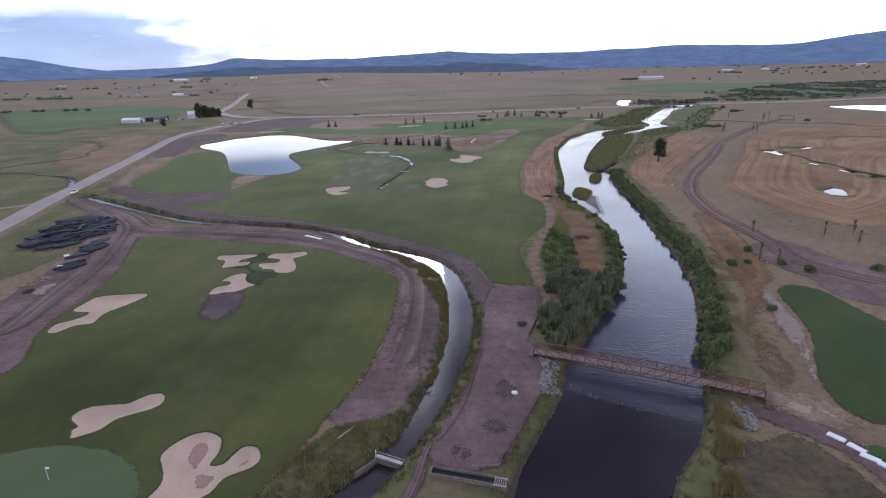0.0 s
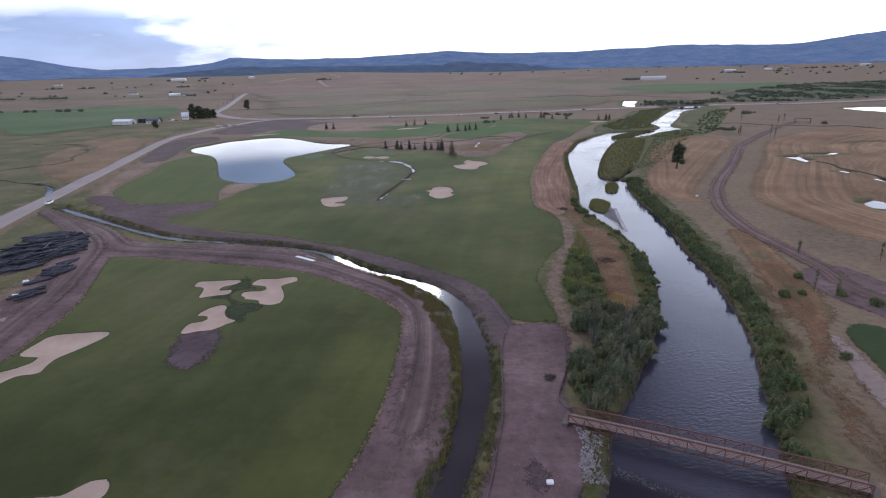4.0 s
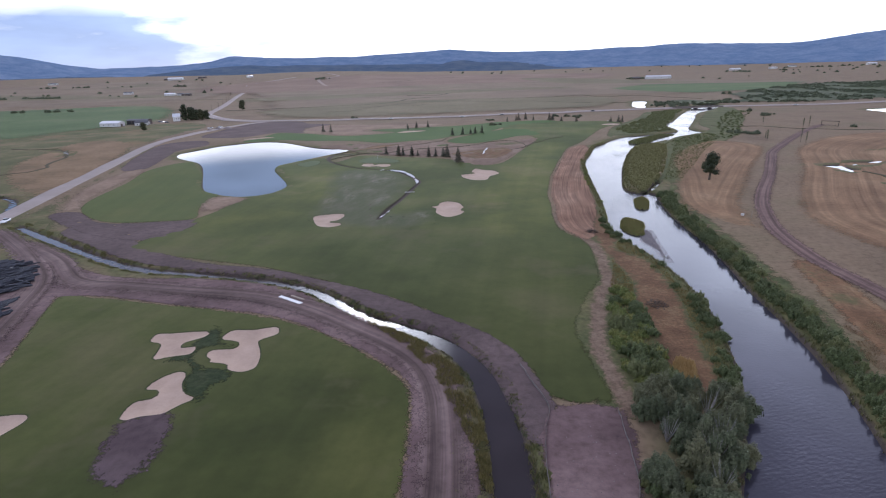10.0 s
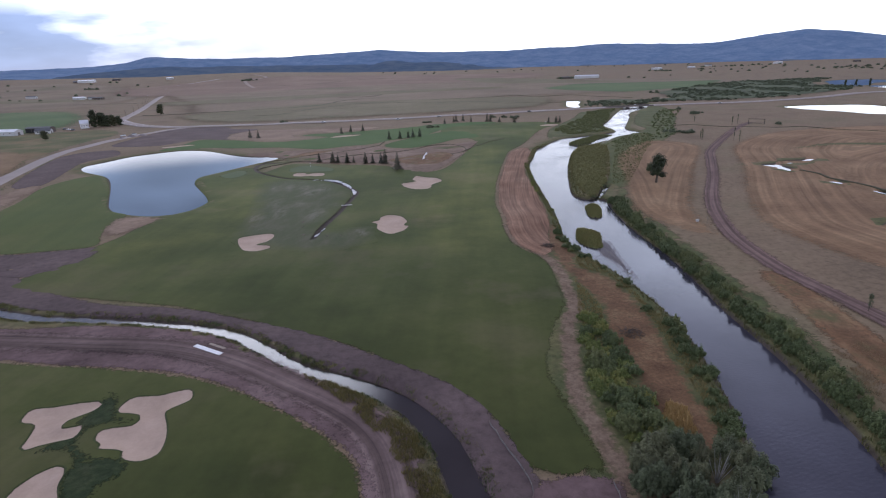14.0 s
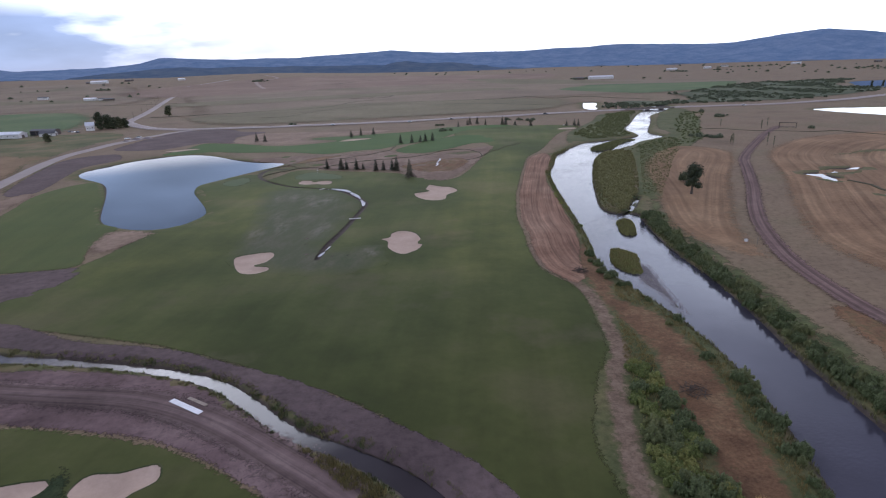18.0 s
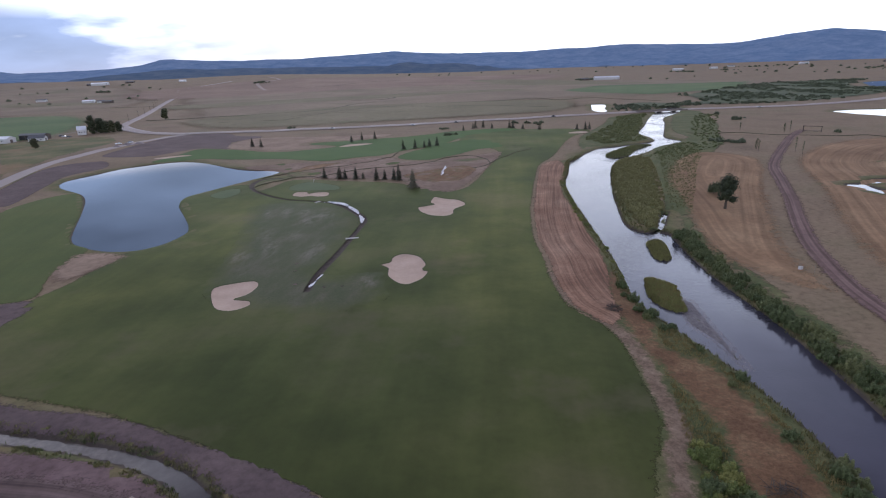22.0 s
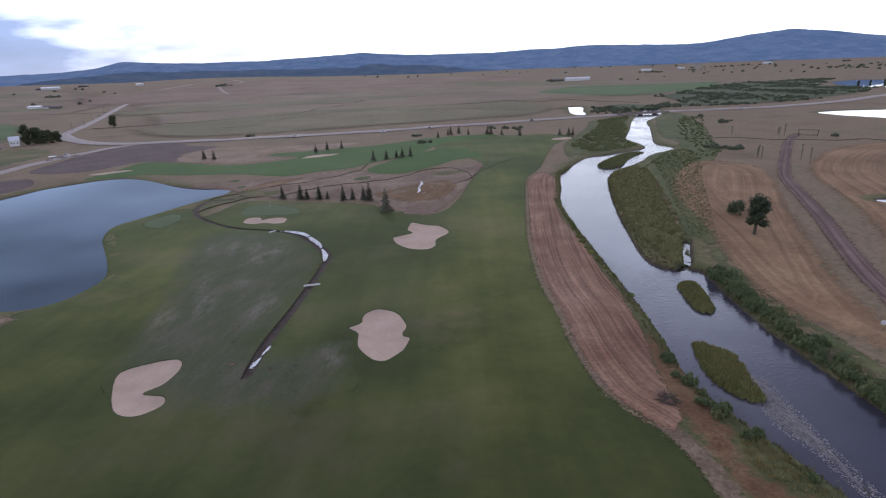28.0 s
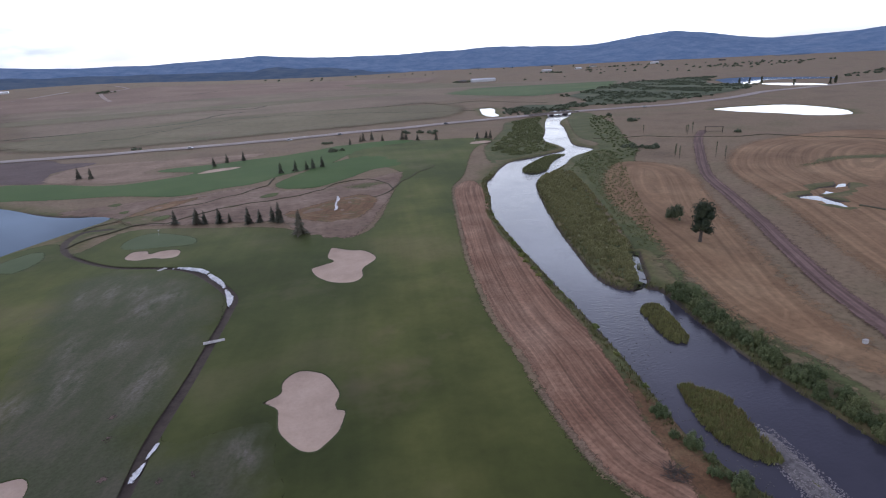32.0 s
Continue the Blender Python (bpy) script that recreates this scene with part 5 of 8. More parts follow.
for i, p in enumerate(([(-53.7, 446), (-49.9, 451), (-45.3, 451), (-45.6, 444), (-50.9, 441)], [(-8.2, 468), (-3.1, 474), (2.4, 474), (0.7, 466), (-6.1, 464)], [(-79, 485), (-75, 491), (-72, 488), (-73, 482)], [(-71.3, 468), (-67, 472), (-65, 468), (-67, 464)])):
    patch("tee_box", spline(p, 2), M["turf_light"], "small raised green tee in bare rough", "tee", 0.38, 2, "")


# ---- roads ----
def road(name, pts, half, mat, label, lift=0.22, step=4.0, lines=False, drop=0.5):
    """A carriageway laid along a line, with a crown and sloping edges."""
    line = spline(pts, step, False)[:, :2]
    d = np.gradient(line, axis=0)
    d /= np.linalg.norm(d, axis=1)[:, None]
    n = np.stack([-d[:, 1], d[:, 0]], 1)
    prof = [(-1.35, -drop, 0.0), (-1.0, 0.0, 1.0), (-0.5, 0.05, 3.0), (0, 0.08, 6.0), (0.5, 0.05, 3.0), (1.0, 0.0, 1.0), (1.35, -drop, 0.0)]
    V, E, A = [], [], []
    for u, z, e in prof:
        q = line + n * u * half
        V.append(np.column_stack([q, np.maximum(lie(line[:, 0], line[:, 1]), lie(q[:, 0], q[:, 1])) + lift + z]))
        run = np.cumsum(np.r_[0, np.linalg.norm(np.diff(line, axis=0), axis=1)])
        ends = np.clip(np.minimum(run, run[-1] - run) / 9.0, 0, 1) if drop < 0.1 else 1.0
        E.append(np.full(len(line), e) * ends)
        A.append(np.full(len(line), u))
    k, m = len(line), len(prof)
    V = np.vstack(V)
    F = [(j * k + i, j * k + i + 1, (j + 1) * k + i + 1, (j + 1) * k + i) for j in range(m - 1) for i in range(k - 1)]
    ob = tagged(mesh_object(name, V, F, mat, None, {"edge": np.concatenate(E), "across": np.concatenate(A)}, False), label, "road", "", "structure")
    if lines:
        c, w = [], []
        for u in (-0.82, 0.82):
            a, b = line + n * (u * half - 0.12), line + n * (u * half + 0.12)
            z = lie(line[:, 0], line[:, 1]) + lift + 0.05
            strip = mesh_object("edge_line", np.vstack([np.column_stack([a, z]), np.column_stack([b, z])]), [(i, i + 1, k + i + 1, k + i) for i in range(k - 1)], lines, ob)
    return ob


M["paint"] = plain("road_paint", (0.55, 0.53, 0.5), (0.7, 0.68, 0.64), 0.5, 0.8)
ROAD_WEST = [(-158, 130), (-165, 165), (-176, 213), (-188, 262), (-207, 348), (-229, 440), (-245, 516), (-249, 555), (-246, 590), (-241, 624), (-232, 663), (-219, 694), (-206, 713)]
road("road_west", ROAD_WEST, 3.8, M["asphalt"], "grey two-lane country road", 0.35, 5)
road("road_highway", [(-329, 845), (-292, 784), (-256, 742), (-226, 720), (-190, 713), (-150, 712), (-53, 708), (80, 722), (190, 738), (290, 749), (345, 754), (411, 752), (481, 748), (590, 773), (690, 818), (760, 832), (831, 843), (906, 856), (1006, 866), (1300, 900)], 5.6, M["asphalt"], "grey highway across the valley", 0.9, 10, M["paint"])
road("road_north", [(-300, 796), (-324, 836), (-340, 885), (-385, 1065), (-497, 1474), (-570, 1780), (-640, 2000), (-560, 2300)], 4.2, M["asphalt"], "pale county road running north", 0.5, 12)
road("lane_farm", [(-322, 832), (-346, 802), (-362, 765), (-385, 735), (-410, 722)], 2.0, M["pale_soil"], "pale dirt lane to the farmyard", 0.3, 5, drop=0.06)
road("road_far_hill", [(-350, 1830), (-405, 2020), (-440, 2190), (-395, 2330), (-470, 2500)], 6, M["pale_soil"], "pale dirt road on a far hill", 0.8, 15)
road("track_west", [(-330, 225), (-250, 236), (-200, 243), (-183, 258)], 2.2, M["pale_soil"], "pale dirt lane", 0.25, 4, drop=0.06)
road("track_east", [(330, 540), (300, 512), (262, 469.5), (209.5, 406.5), (185, 367.5), (162, 329), (140.5, 296), (125, 269.5), (115, 248), (108, 228), (104, 205), (104, 185), (104, 165), (102, 150), (108, 136), (125, 120), (150, 100)], 3.3, M["track"], "reddish dirt haul road with two wheel ruts", 0.22, 4, drop=0.06)
road("track_haul", [(-160, 246), (-130, 222), (-112, 203), (-95, 198), (-75, 193), (-55, 188), (-40, 180), (-25, 167), (-12, 154), (-7, 142), (-6, 125), (-7, 105), (-9, 92)], 4.6, M["site_track"], "rutted dirt site track", 0.2, 3, drop=0.06)
road("path_weir", [(-1.5, 74), (-3.2, 69), (-4.2, 64), (-6, 58), (-10, 48), (-16, 40)], 1.1, M["site_track"], "pale dirt path past the headgate", 0.2, 2, drop=0.06)
road("track_yard", [(-180, 262), (-160, 244), (-142, 226), (-124, 205), (-116, 185), (-108, 160), (-104, 135), (-101, 112)], 4.6, M["site_track"], "rutted dirt site track", 0.26, 3, drop=0.06)


M["hedge"] = cover("field_hedge", soft((0.045, 0.045, 0.024), (0.065, 0.06, 0.034), (0.10, 0.085, 0.05)), FINE, 0.05, 0.3, 0.3, 0.8)
def wander(pts, seed, step=9.0, swing=5.0):
    """A line through the points that wanders from side to side as a small stream does."""
    q = spline(pts, step, False)
    return [(x + swing * noise.noise((i * 0.45, seed, 0.0)), y + 2.2 * swing * noise.noise((i * 0.38, seed, 7.0))) for i, (x, y) in enumerate(q)]


for i, (q, w) in enumerate((([(-330, 925), (-278, 932), (-254, 943), (-212, 954), (-181, 972), (-136, 982), (-94, 1018), (-76, 1074), (-56, 1138), (-22, 1172)], 2.2), ([(-237, 813), (-199, 845), (-160, 835), (-131, 845), (-116, 881), (-86, 930), (-40, 928), (-27, 955)], 1.0),
                            ([(-140, 888), (-104, 926), (-43, 1005), (-6, 1025), (32, 1020), (75, 980), (106, 974), (164, 945), (194, 890), (266, 869)], 1.2), ([(-71, 1258), (-4, 1255), (54, 1420), (127, 1450), (227, 1455)], 2.2),
                            ([(92, 1056), (153, 1060), (207, 1060), (253, 1080), (274, 1010), (332, 1030), (357, 965), (390, 905)], 1.2), ([(-290, 1902), (-180, 1929), (-80, 2090), (5, 2187), (100, 2272)], 3.0),
                            ([(238, 552), (275, 532), (303, 510), (340, 496), (365, 458), (380, 436)], 0.7), ([(210, 329), (209, 322), (208, 312), (212, 296), (211, 275), (216, 250)], 0.9), ([(-600, 1300), (-450, 1280), (-300, 1330), (-150, 1300)], 2.0),
                            ([(-360, 512), (-340, 508), (-321, 505)], 0.8), ([(-285, 466), (-272, 438), (-263, 412), (-262, 394), (-284, 372), (-296, 352), (-264, 342), (-242, 331), (-224, 324)], 0.9))):
    road("field_line", wander(q, i * 3.7), w, M["hedge"], "dark weedy stream line across the fields", 0.55 if i < 6 else 0.3, 6)
patch("green_swale", spline([(252, 394), (260, 402), (270, 403), (284, 409), (302, 410), (326, 401), (350, 392), (350, 384), (318, 386), (294, 396), (268, 393)], 4), M["pasture"], "green winding swale in the dry field", "grass", 0.16, 3)


# ---- mountains ----
def mountains():
    az = np.radians(np.linspace(-180, 180, 721))
    low_az = [-180, -45, -37, -33, -27, -24.8, -20, -17.5, -12, -7, -1, 0.3, 1.4, 2.6, 4.2, 7, 10, 14, 60, 180]
    low_el = [0.3, 0.1, 0.06, 0.0, -0.15, 0.15, 0.42, 0.5, 0.41, 0.34, 0.2, 0.22, 0.5, 0.57, 0.3, 0.2, 0.0, -0.35, -0.5, 0.3]
    ridge_az = [-180, -120, -60, -45, -36.7, -34.6, -32, -29.6, -26.6, -23.4, -20.9, -19.3, -14.9, -8.5, -4.1, 0.9, 5.3, 12.3, 17.5, 22.4, 26.9, 31.2, 33.1, 35.2, 38.3, 42.2, 45.8, 49.1, 53, 58, 70, 120, 180]
    ridge_el = [1.2, 1.3, 1.6, 2.0, 1.77, 1.4, 0.83, 0.54, 0.61, 0.73, 0.97, 1.38, 1.14, 1.04, 1.3, 1.54, 1.18, 1.22, 1.28, 1.32, 1.22, 1.18, 1.35, 1.70, 1.92, 1.35, 0.93, 1.06, 1.2, 1.3, 1.5, 1.2, 1.2]
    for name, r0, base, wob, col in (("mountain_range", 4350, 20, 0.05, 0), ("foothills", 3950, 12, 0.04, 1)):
        rows = [(0.84, 0.0), (0.88, 0.18), (0.92, 0.42), (0.96, 0.74), (1.0, 1.0), (1.04, 0.8), (1.1, 0.3)]
        h = np.interp(np.degrees(az), low_az, low_el) if col else np.interp(np.degrees(az), ridge_az, ridge_el)
        V = []
        for i, (rr, hh) in enumerate(rows):
            r = r0 * rr
            for a, e in zip(az, h):
                x, y = math.sin(a) * r, math.cos(a) * r
                crest = 55 + r0 * math.tan(radians(e))
                nz = noise.fractal((x / 260, y / 260, 3.0 + col), 1.0, 2.0, 5)
                big = noise.noise((x / 700, y / 700, 9.0 + col))
                z = base + (crest - base) * hh * (1 + (wob * big * 2)) + nz * (4 + 16 * hh * (1 - hh) * 3 + 3 * hh)
                V.append((x, y, z - (25 if i == 0 else 0)))
        n = len(az)
        F = [(j * n + i, j * n + i + 1, (j + 1) * n + i + 1, (j + 1) * n + i) for j in range(len(rows) - 1) for i in range(n - 1)]
        m, nt, b = material(name, 0.95, 0.0)
        # blue distance haze is mixed into both base colours
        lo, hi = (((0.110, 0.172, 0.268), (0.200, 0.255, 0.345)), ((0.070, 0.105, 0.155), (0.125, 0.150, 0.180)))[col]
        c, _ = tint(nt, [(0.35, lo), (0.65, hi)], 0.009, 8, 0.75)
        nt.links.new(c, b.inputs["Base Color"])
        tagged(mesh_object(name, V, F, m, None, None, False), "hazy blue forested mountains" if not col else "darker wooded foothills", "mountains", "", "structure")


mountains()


# ---- things: helpers ----
def part(name, bm, mat, parent, label=""):
    """Links a bmesh as one mesh object under a thing or a part."""
    me = bpy.data.meshes.new(name)
    bm.to_mesh(me)
    bm.free()
    me.materials.append(mat)
    ob = new(name, me)
    ob.parent = parent
    if label:
        ob["label"] = label
    return ob


def thing(name, m, label, category, group=""):
    ob = new(name)
    ob.empty_display_size = 0.5
    ob.matrix_world = m
    return tagged(ob, label, category, group)


def box(bm, size, m, bevel=0.0):
    r = bmesh.ops.create_cube(bm, size=1.0)
    bmesh.ops.scale(bm, vec=size, verts=r["verts"])
    if bevel:
        es = {e for v in r["verts"] for e in v.link_edges}
        q = bmesh.ops.bevel(bm, geom=list(es), offset=bevel, segments=1, affect="EDGES")
        bmesh.ops.transform(bm, matrix=m, verts=list({v for f in q["faces"] for v in f.verts} | {v for v in r["verts"] if v.is_valid}))
    else:
        bmesh.ops.transform(bm, matrix=m, verts=r["verts"])
    return bm


def boxed(size, m, bevel=0.0):
    return box(bmesh.new(), size, m, bevel)


def tube(a, b, r, n=8, r2=None, bm=None):
    bm = bm or bmesh.new()
    a, b = Vector(a), Vector(b)
    q = bmesh.ops.create_cone(bm, cap_ends=True, segments=n, radius1=r, radius2=r if r2 is None else r2, depth=(b - a).length)
    bmesh.ops.transform(bm, matrix=Matrix.Translation((a + b) / 2) @ (b - a).to_track_quat("Z", "Y").to_matrix().to_4x4(), verts=q["verts"])
    return bm


def beam(a, b, w, h, bm=None):
    """A square bar from a to b."""
    bm = bm or bmesh.new()
    a, b = Vector(a), Vector(b)
    d = b - a
    q = d.to_track_quat("Y", "Z").to_matrix().to_4x4()
    return box(bm, (w, d.length, h), Matrix.Translation((a + b) / 2) @ q)


def height(x, y, lift=0.0):
    """Height of the land between the corners of its grid."""
    gx, gy, z = LAND
    i, j = int(np.searchsorted(gx, x)) - 1, int(np.searchsorted(gy, y)) - 1
    u, v = (x - gx[i]) / (gx[i + 1] - gx[i]), (y - gy[j]) / (gy[j + 1] - gy[j])
    return float((z[j, i] * (1 - u) + z[j, i + 1] * u) * (1 - v) + (z[j + 1, i] * (1 - u) + z[j + 1, i + 1] * u) * v) + lift


def foliage(rng, lobes, n, size, droop=0.0):
    """Leaf cards over the shells of some lobes (x, y, z, radius, height)."""
    lobes = np.array(lobes, float)
    w = lobes[:, 3] ** 2
    pick = rng.choice(len(lobes), n, p=w / w.sum())
    u = rng.normal(size=(n, 3)); u /= np.linalg.norm(u, axis=1)[:, None]
    u[:, 2] = np.where(u[:, 2] < -0.5, -u[:, 2], u[:, 2])
    rad = rng.uniform(0.4, 1.3, n) ** 0.7
    L = lobes[pick]
    c = L[:, :3] + u * rad[:, None] * np.stack([L[:, 3], L[:, 3], L[:, 4]], 1)
    c[:, 2] = np.maximum(c[:, 2], 0.05)
    a = rng.normal(size=(n, 3)); a /= np.linalg.norm(a, axis=1)[:, None]
    nrm = u + 0.7 * a; nrm[:, 2] += 0.35; nrm /= np.linalg.norm(nrm, axis=1)[:, None]
    t = np.cross(nrm, a); t /= np.linalg.norm(t, axis=1)[:, None] + 1e-9
    b = np.cross(nrm, t)
    s = (size * rng.uniform(0.6, 1.35, n))[:, None]
    V = np.stack([c - t * s, c - b * s * 0.5, c + t * s, c + b * s * 0.5], 1).reshape(-1, 3)
    F = np.arange(n * 4).reshape(-1, 4)
    return V, F


def mass(rng, lobes, shrink=0.72):
    """The dense inside of a crown: rough lumps below the leaves."""
    bm = bmesh.new()
    for x, y, z, r, h in lobes:
        q = bmesh.ops.create_icosphere(bm, subdivisions=2, radius=1.0)
        for v in q["verts"]:
            k = shrink * (1 + 0.22 * noise.noise(v.co * 1.7 + Vector((x, y, z))))
            v.co = Vector((x + v.co.x * r * k, y + v.co.y * r * k, max(z + v.co.z * h * k, -0.05)))
    me = bpy.data.meshes.new("tmp")
    bm.to_mesh(me)
    V, F = [tuple(v.co) for v in me.vertices], [tuple(p.vertices) for p in me.polygons]
    bm.free()
    bpy.data.meshes.remove(me)
    return V, F


def crown_mesh(name, rng, lobes, n, size, mat, shrink=0.72):
    V, F = foliage(rng, lobes, n, size)
    mv, mf = mass(rng, lobes, shrink)
    k = len(V)
    me = bpy.data.meshes.new(name)
    me.from_pydata([tuple(v) for v in V] + mv, [], [tuple(f) for f in F] + [tuple(i + k for i in f) for f in mf])
    me.materials.append(mat)
    return me


M["willow"] = leaves("willow_leaves", (0.050, 0.070, 0.026), (0.135, 0.155, 0.064))
M["willow_grey"] = leaves("grey_willow_leaves", (0.048, 0.060, 0.028), (0.122, 0.134, 0.074))
M["bright_leaf"] = leaves("bright_shrub_leaves", (0.072, 0.100, 0.024), (0.20, 0.215, 0.066))
M["needles"] = leaves("spruce_needles", (0.048, 0.056, 0.036), (0.118, 0.118, 0.084))
M["cottonwood"] = leaves("cottonwood_leaves", (0.022, 0.030, 0.016), (0.068, 0.074, 0.038))
M["far_leaf"] = leaves("far_scrub_leaves", (0.068, 0.086, 0.050), (0.15, 0.158, 0.096))
M["reed"] = leaves("reed_blades", (0.085, 0.095, 0.034), (0.24, 0.205, 0.09))
M["gold_blade"] = leaves("gold_blades", (0.10, 0.095, 0.034), (0.27, 0.215, 0.085))
M["island_blade"] = leaves("island_blades", (0.13, 0.14, 0.045), (0.30, 0.28, 0.11))
M["spit_leaf"] = leaves("spit_scrub_leaves", (0.078, 0.098, 0.038), (0.185, 0.19, 0.082))
M["spit_blade"] = leaves("spit_blades", (0.095, 0.112, 0.042), (0.215, 0.205, 0.095))
M["dry_blade"] = leaves("dry_blades", (0.19, 0.13, 0.075), (0.36, 0.26, 0.155))
M["yellow_blade"] = leaves("yellow_blades", (0.30, 0.20, 0.08), (0.48, 0.34, 0.15))
M["dead_wood"] = plain("dead_wood", (0.16, 0.145, 0.13), (0.28, 0.26, 0.24), 3.0, 0.95)
M["bark"] = plain("bark", (0.05, 0.04, 0.032), (0.12, 0.095, 0.075), 3.0, 0.95)
M["steel"] = plain("weathering_steel", (0.10, 0.045, 0.038), (0.17, 0.085, 0.07), 2.0, 0.75, 0.3, 0.1)
M["deck"] = plain("deck_timber", (0.21, 0.15, 0.125), (0.30, 0.22, 0.185), 1.2, 0.85)
M["concrete"] = plain("concrete", (0.32, 0.30, 0.28), (0.48, 0.45, 0.42), 1.0, 0.85)
M["riprap"] = plain("pale_riprap", (0.13, 0.11, 0.105), (0.35, 0.31, 0.30), 0.9, 0.9)
M["stone"] = plain("riprap_stone", (0.085, 0.068, 0.064), (0.25, 0.21, 0.20), 0.9, 0.85)
M["dark_stone"] = plain("wet_stone", (0.022, 0.02, 0.02), (0.085, 0.075, 0.07), 0.9, 0.5)
M["old_timber"] = plain("old_timber", (0.10, 0.085, 0.07), (0.20, 0.17, 0.145), 2.0, 0.9)
M["timber"] = plain("timber", (0.20, 0.16, 0.12), (0.34, 0.28, 0.22), 2.0, 0.85)
M["white"] = plain("white_paint", (0.62, 0.61, 0.60), (0.78, 0.77, 0.76), 0.5, 0.6)
M["pipe"] = plain("black_plastic_pipe", (0.014, 0.015, 0.019), (0.045, 0.047, 0.058), 1.0, 0.55, 0.35)
M["fabric"] = plain("silt_fabric", (0.09, 0.08, 0.075), (0.24, 0.215, 0.20), 1.0, 0.9)
M["roof_metal"] = plain("roof_metal", (0.52, 0.52, 0.54), (0.68, 0.68, 0.70), 0.3, 0.4, 0.5, 0.2)
M["roof_dark"] = plain("dark_roof", (0.06, 0.06, 0.065), (0.11, 0.11, 0.115), 0.5, 0.7)
M["siding"] = plain("pale_siding", (0.46, 0.45, 0.43), (0.60, 0.58, 0.56), 0.4, 0.7)
M["siding_dark"] = plain("brown_siding", (0.09, 0.07, 0.06), (0.15, 0.12, 0.10), 0.4, 0.8)
M["glass"] = plain("window_glass", (0.015, 0.018, 0.022), (0.03, 0.034, 0.04), 0.3, 0.08, 0.6)
M["rubber"] = plain("rubber", (0.015, 0.015, 0.016), (0.03, 0.03, 0.03), 3.0, 0.8)
M["car_white"] = plain("white_car_paint", (0.66, 0.66, 0.67), (0.74, 0.74, 0.75), 0.5, 0.25, 0.5)
M["car_dark"] = plain("dark_car_paint", (0.05, 0.055, 0.065), (0.07, 0.075, 0.085), 0.5, 0.25, 0.5)


# ---- footbridge ----
def footbridge():
    a, b = Vector((17.6, 97.2, 0)), Vector((54.0, 80.0, 0))
    d = (b - a).normalized()
    L, bays, width = (b - a).length, 16, 2.6
    up = 0.75                                       # deck above the land
    n = Vector((-d.y, d.x, 0))
    m = Matrix(((d.x, n.x, 0, a.x), (d.y, n.y, 0, a.y), (0, 0, 1, up), (0, 0, 0, 1)))
    br = thing("footbridge", m, "rust-brown steel truss footbridge with a timber deck", "bridge")
    step = L / bays
    top, low = 1.32, -0.72
    arch = lambda s: 0.32 * (1 - (2 * s / L - 1) ** 2)
    for y in (0.0, width):
        for i in range(bays):
            s0, s1 = i * step, (i + 1) * step
            part("top_chord", beam((s0, y, top + arch(s0)), (s1, y, top + arch(s1)), 0.17, 0.17), M["steel"], br)
            part("bottom_chord", beam((s0, y, low + arch(s0)), (s1, y, low + arch(s1)), 0.17, 0.17), M["steel"], br)
            if i < bays // 2:
                part("diagonal", beam((s0, y, top + arch(s0)), (s1, y, low + arch(s1)), 0.10, 0.10), M["steel"], br)
            else:
                part("diagonal", beam((s0, y, low + arch(s0)), (s1, y, top + arch(s1)), 0.10, 0.10), M["steel"], br)
            for h in (0.3, 0.55, 0.8, 1.05):
                part("rail", beam((s0, y + (0.1 if y == 0 else -0.1), h + arch(s0)), (s1, y + (0.1 if y == 0 else -0.1), h + arch(s1)), 0.035, 0.05), M["steel"], br)
        for i in range(bays + 1):
            s = i * step
            part("post", beam((s, y, low + arch(s)), (s, y, top + arch(s)), 0.13, 0.13), M["steel"], br)
    for i in range(bays + 1):
        s = i * step
        part("floor_beam", beam((s, 0, low + arch(s) + 0.45), (s, width, low + arch(s) + 0.45), 0.16, 0.22), M["steel"], br)
    plank = boxed((0.27, width - 0.26, 0.07), Matrix())
    first = part("plank", plank, M["deck"], br)
    first.location = (0.15, width / 2, arch(0.15))
    k = int(L / 0.285)
    for i in range(1, k):
        o = first.copy()
        scene.collection.objects.link(o)
        s = 0.15 + i * 0.285
        o.location = (s, width / 2, arch(s) + 0.006 * (i % 3))
    for s in (0.2, L - 0.2):
        part("abutment", boxed((0.9, width + 0.8, 1.7), pose(s - (0.7 if s < 1 else -0.7), width / 2, -1.0), 0.06), M["siding_dark"], br, "dark timber abutment")


footbridge()


# ---- stones ----
def stone_mesh(rng, name="stone"):
    bm = bmesh.new()
    bmesh.ops.create_icosphere(bm, subdivisions=1, radius=0.5)
    o = Vector(rng.uniform(-9, 9, 3))
    for v in bm.verts:
        v.co *= 1 + 0.5 * noise.noise(v.co * 2.2 + o)
        v.co.z *= 0.7
    me = bpy.data.meshes.new(name)
    bm.to_mesh(me); bm.free()
    me.materials.append(M["stone"])
    return me


def scatter_stuff(name, label, category, mat, items, meshes):
    """Many small pieces joined into one object. items: (mesh index, x, y, z, size, turn)."""
    data = []
    for me in meshes:
        v = np.empty(len(me.vertices) * 3, np.float32); me.vertices.foreach_get("co", v)
        data.append((v.reshape(-1, 3), [tuple(p.vertices) for p in me.polygons]))
    V, F, k = [], [], 0
    for i, x, y, z, s, a in items:
        v, f = data[i]
        c, sn = math.cos(a) * s, math.sin(a) * s
        V.append(np.stack([v[:, 0] * c - v[:, 1] * sn + x, v[:, 0] * sn + v[:, 1] * c + y, v[:, 2] * s + z], 1))
        F += [tuple(j + k for j in q) for q in f]
        k += len(v)
    return tagged(mesh_object(name, np.vstack(V), F, mat), label, category, "", "stuff")


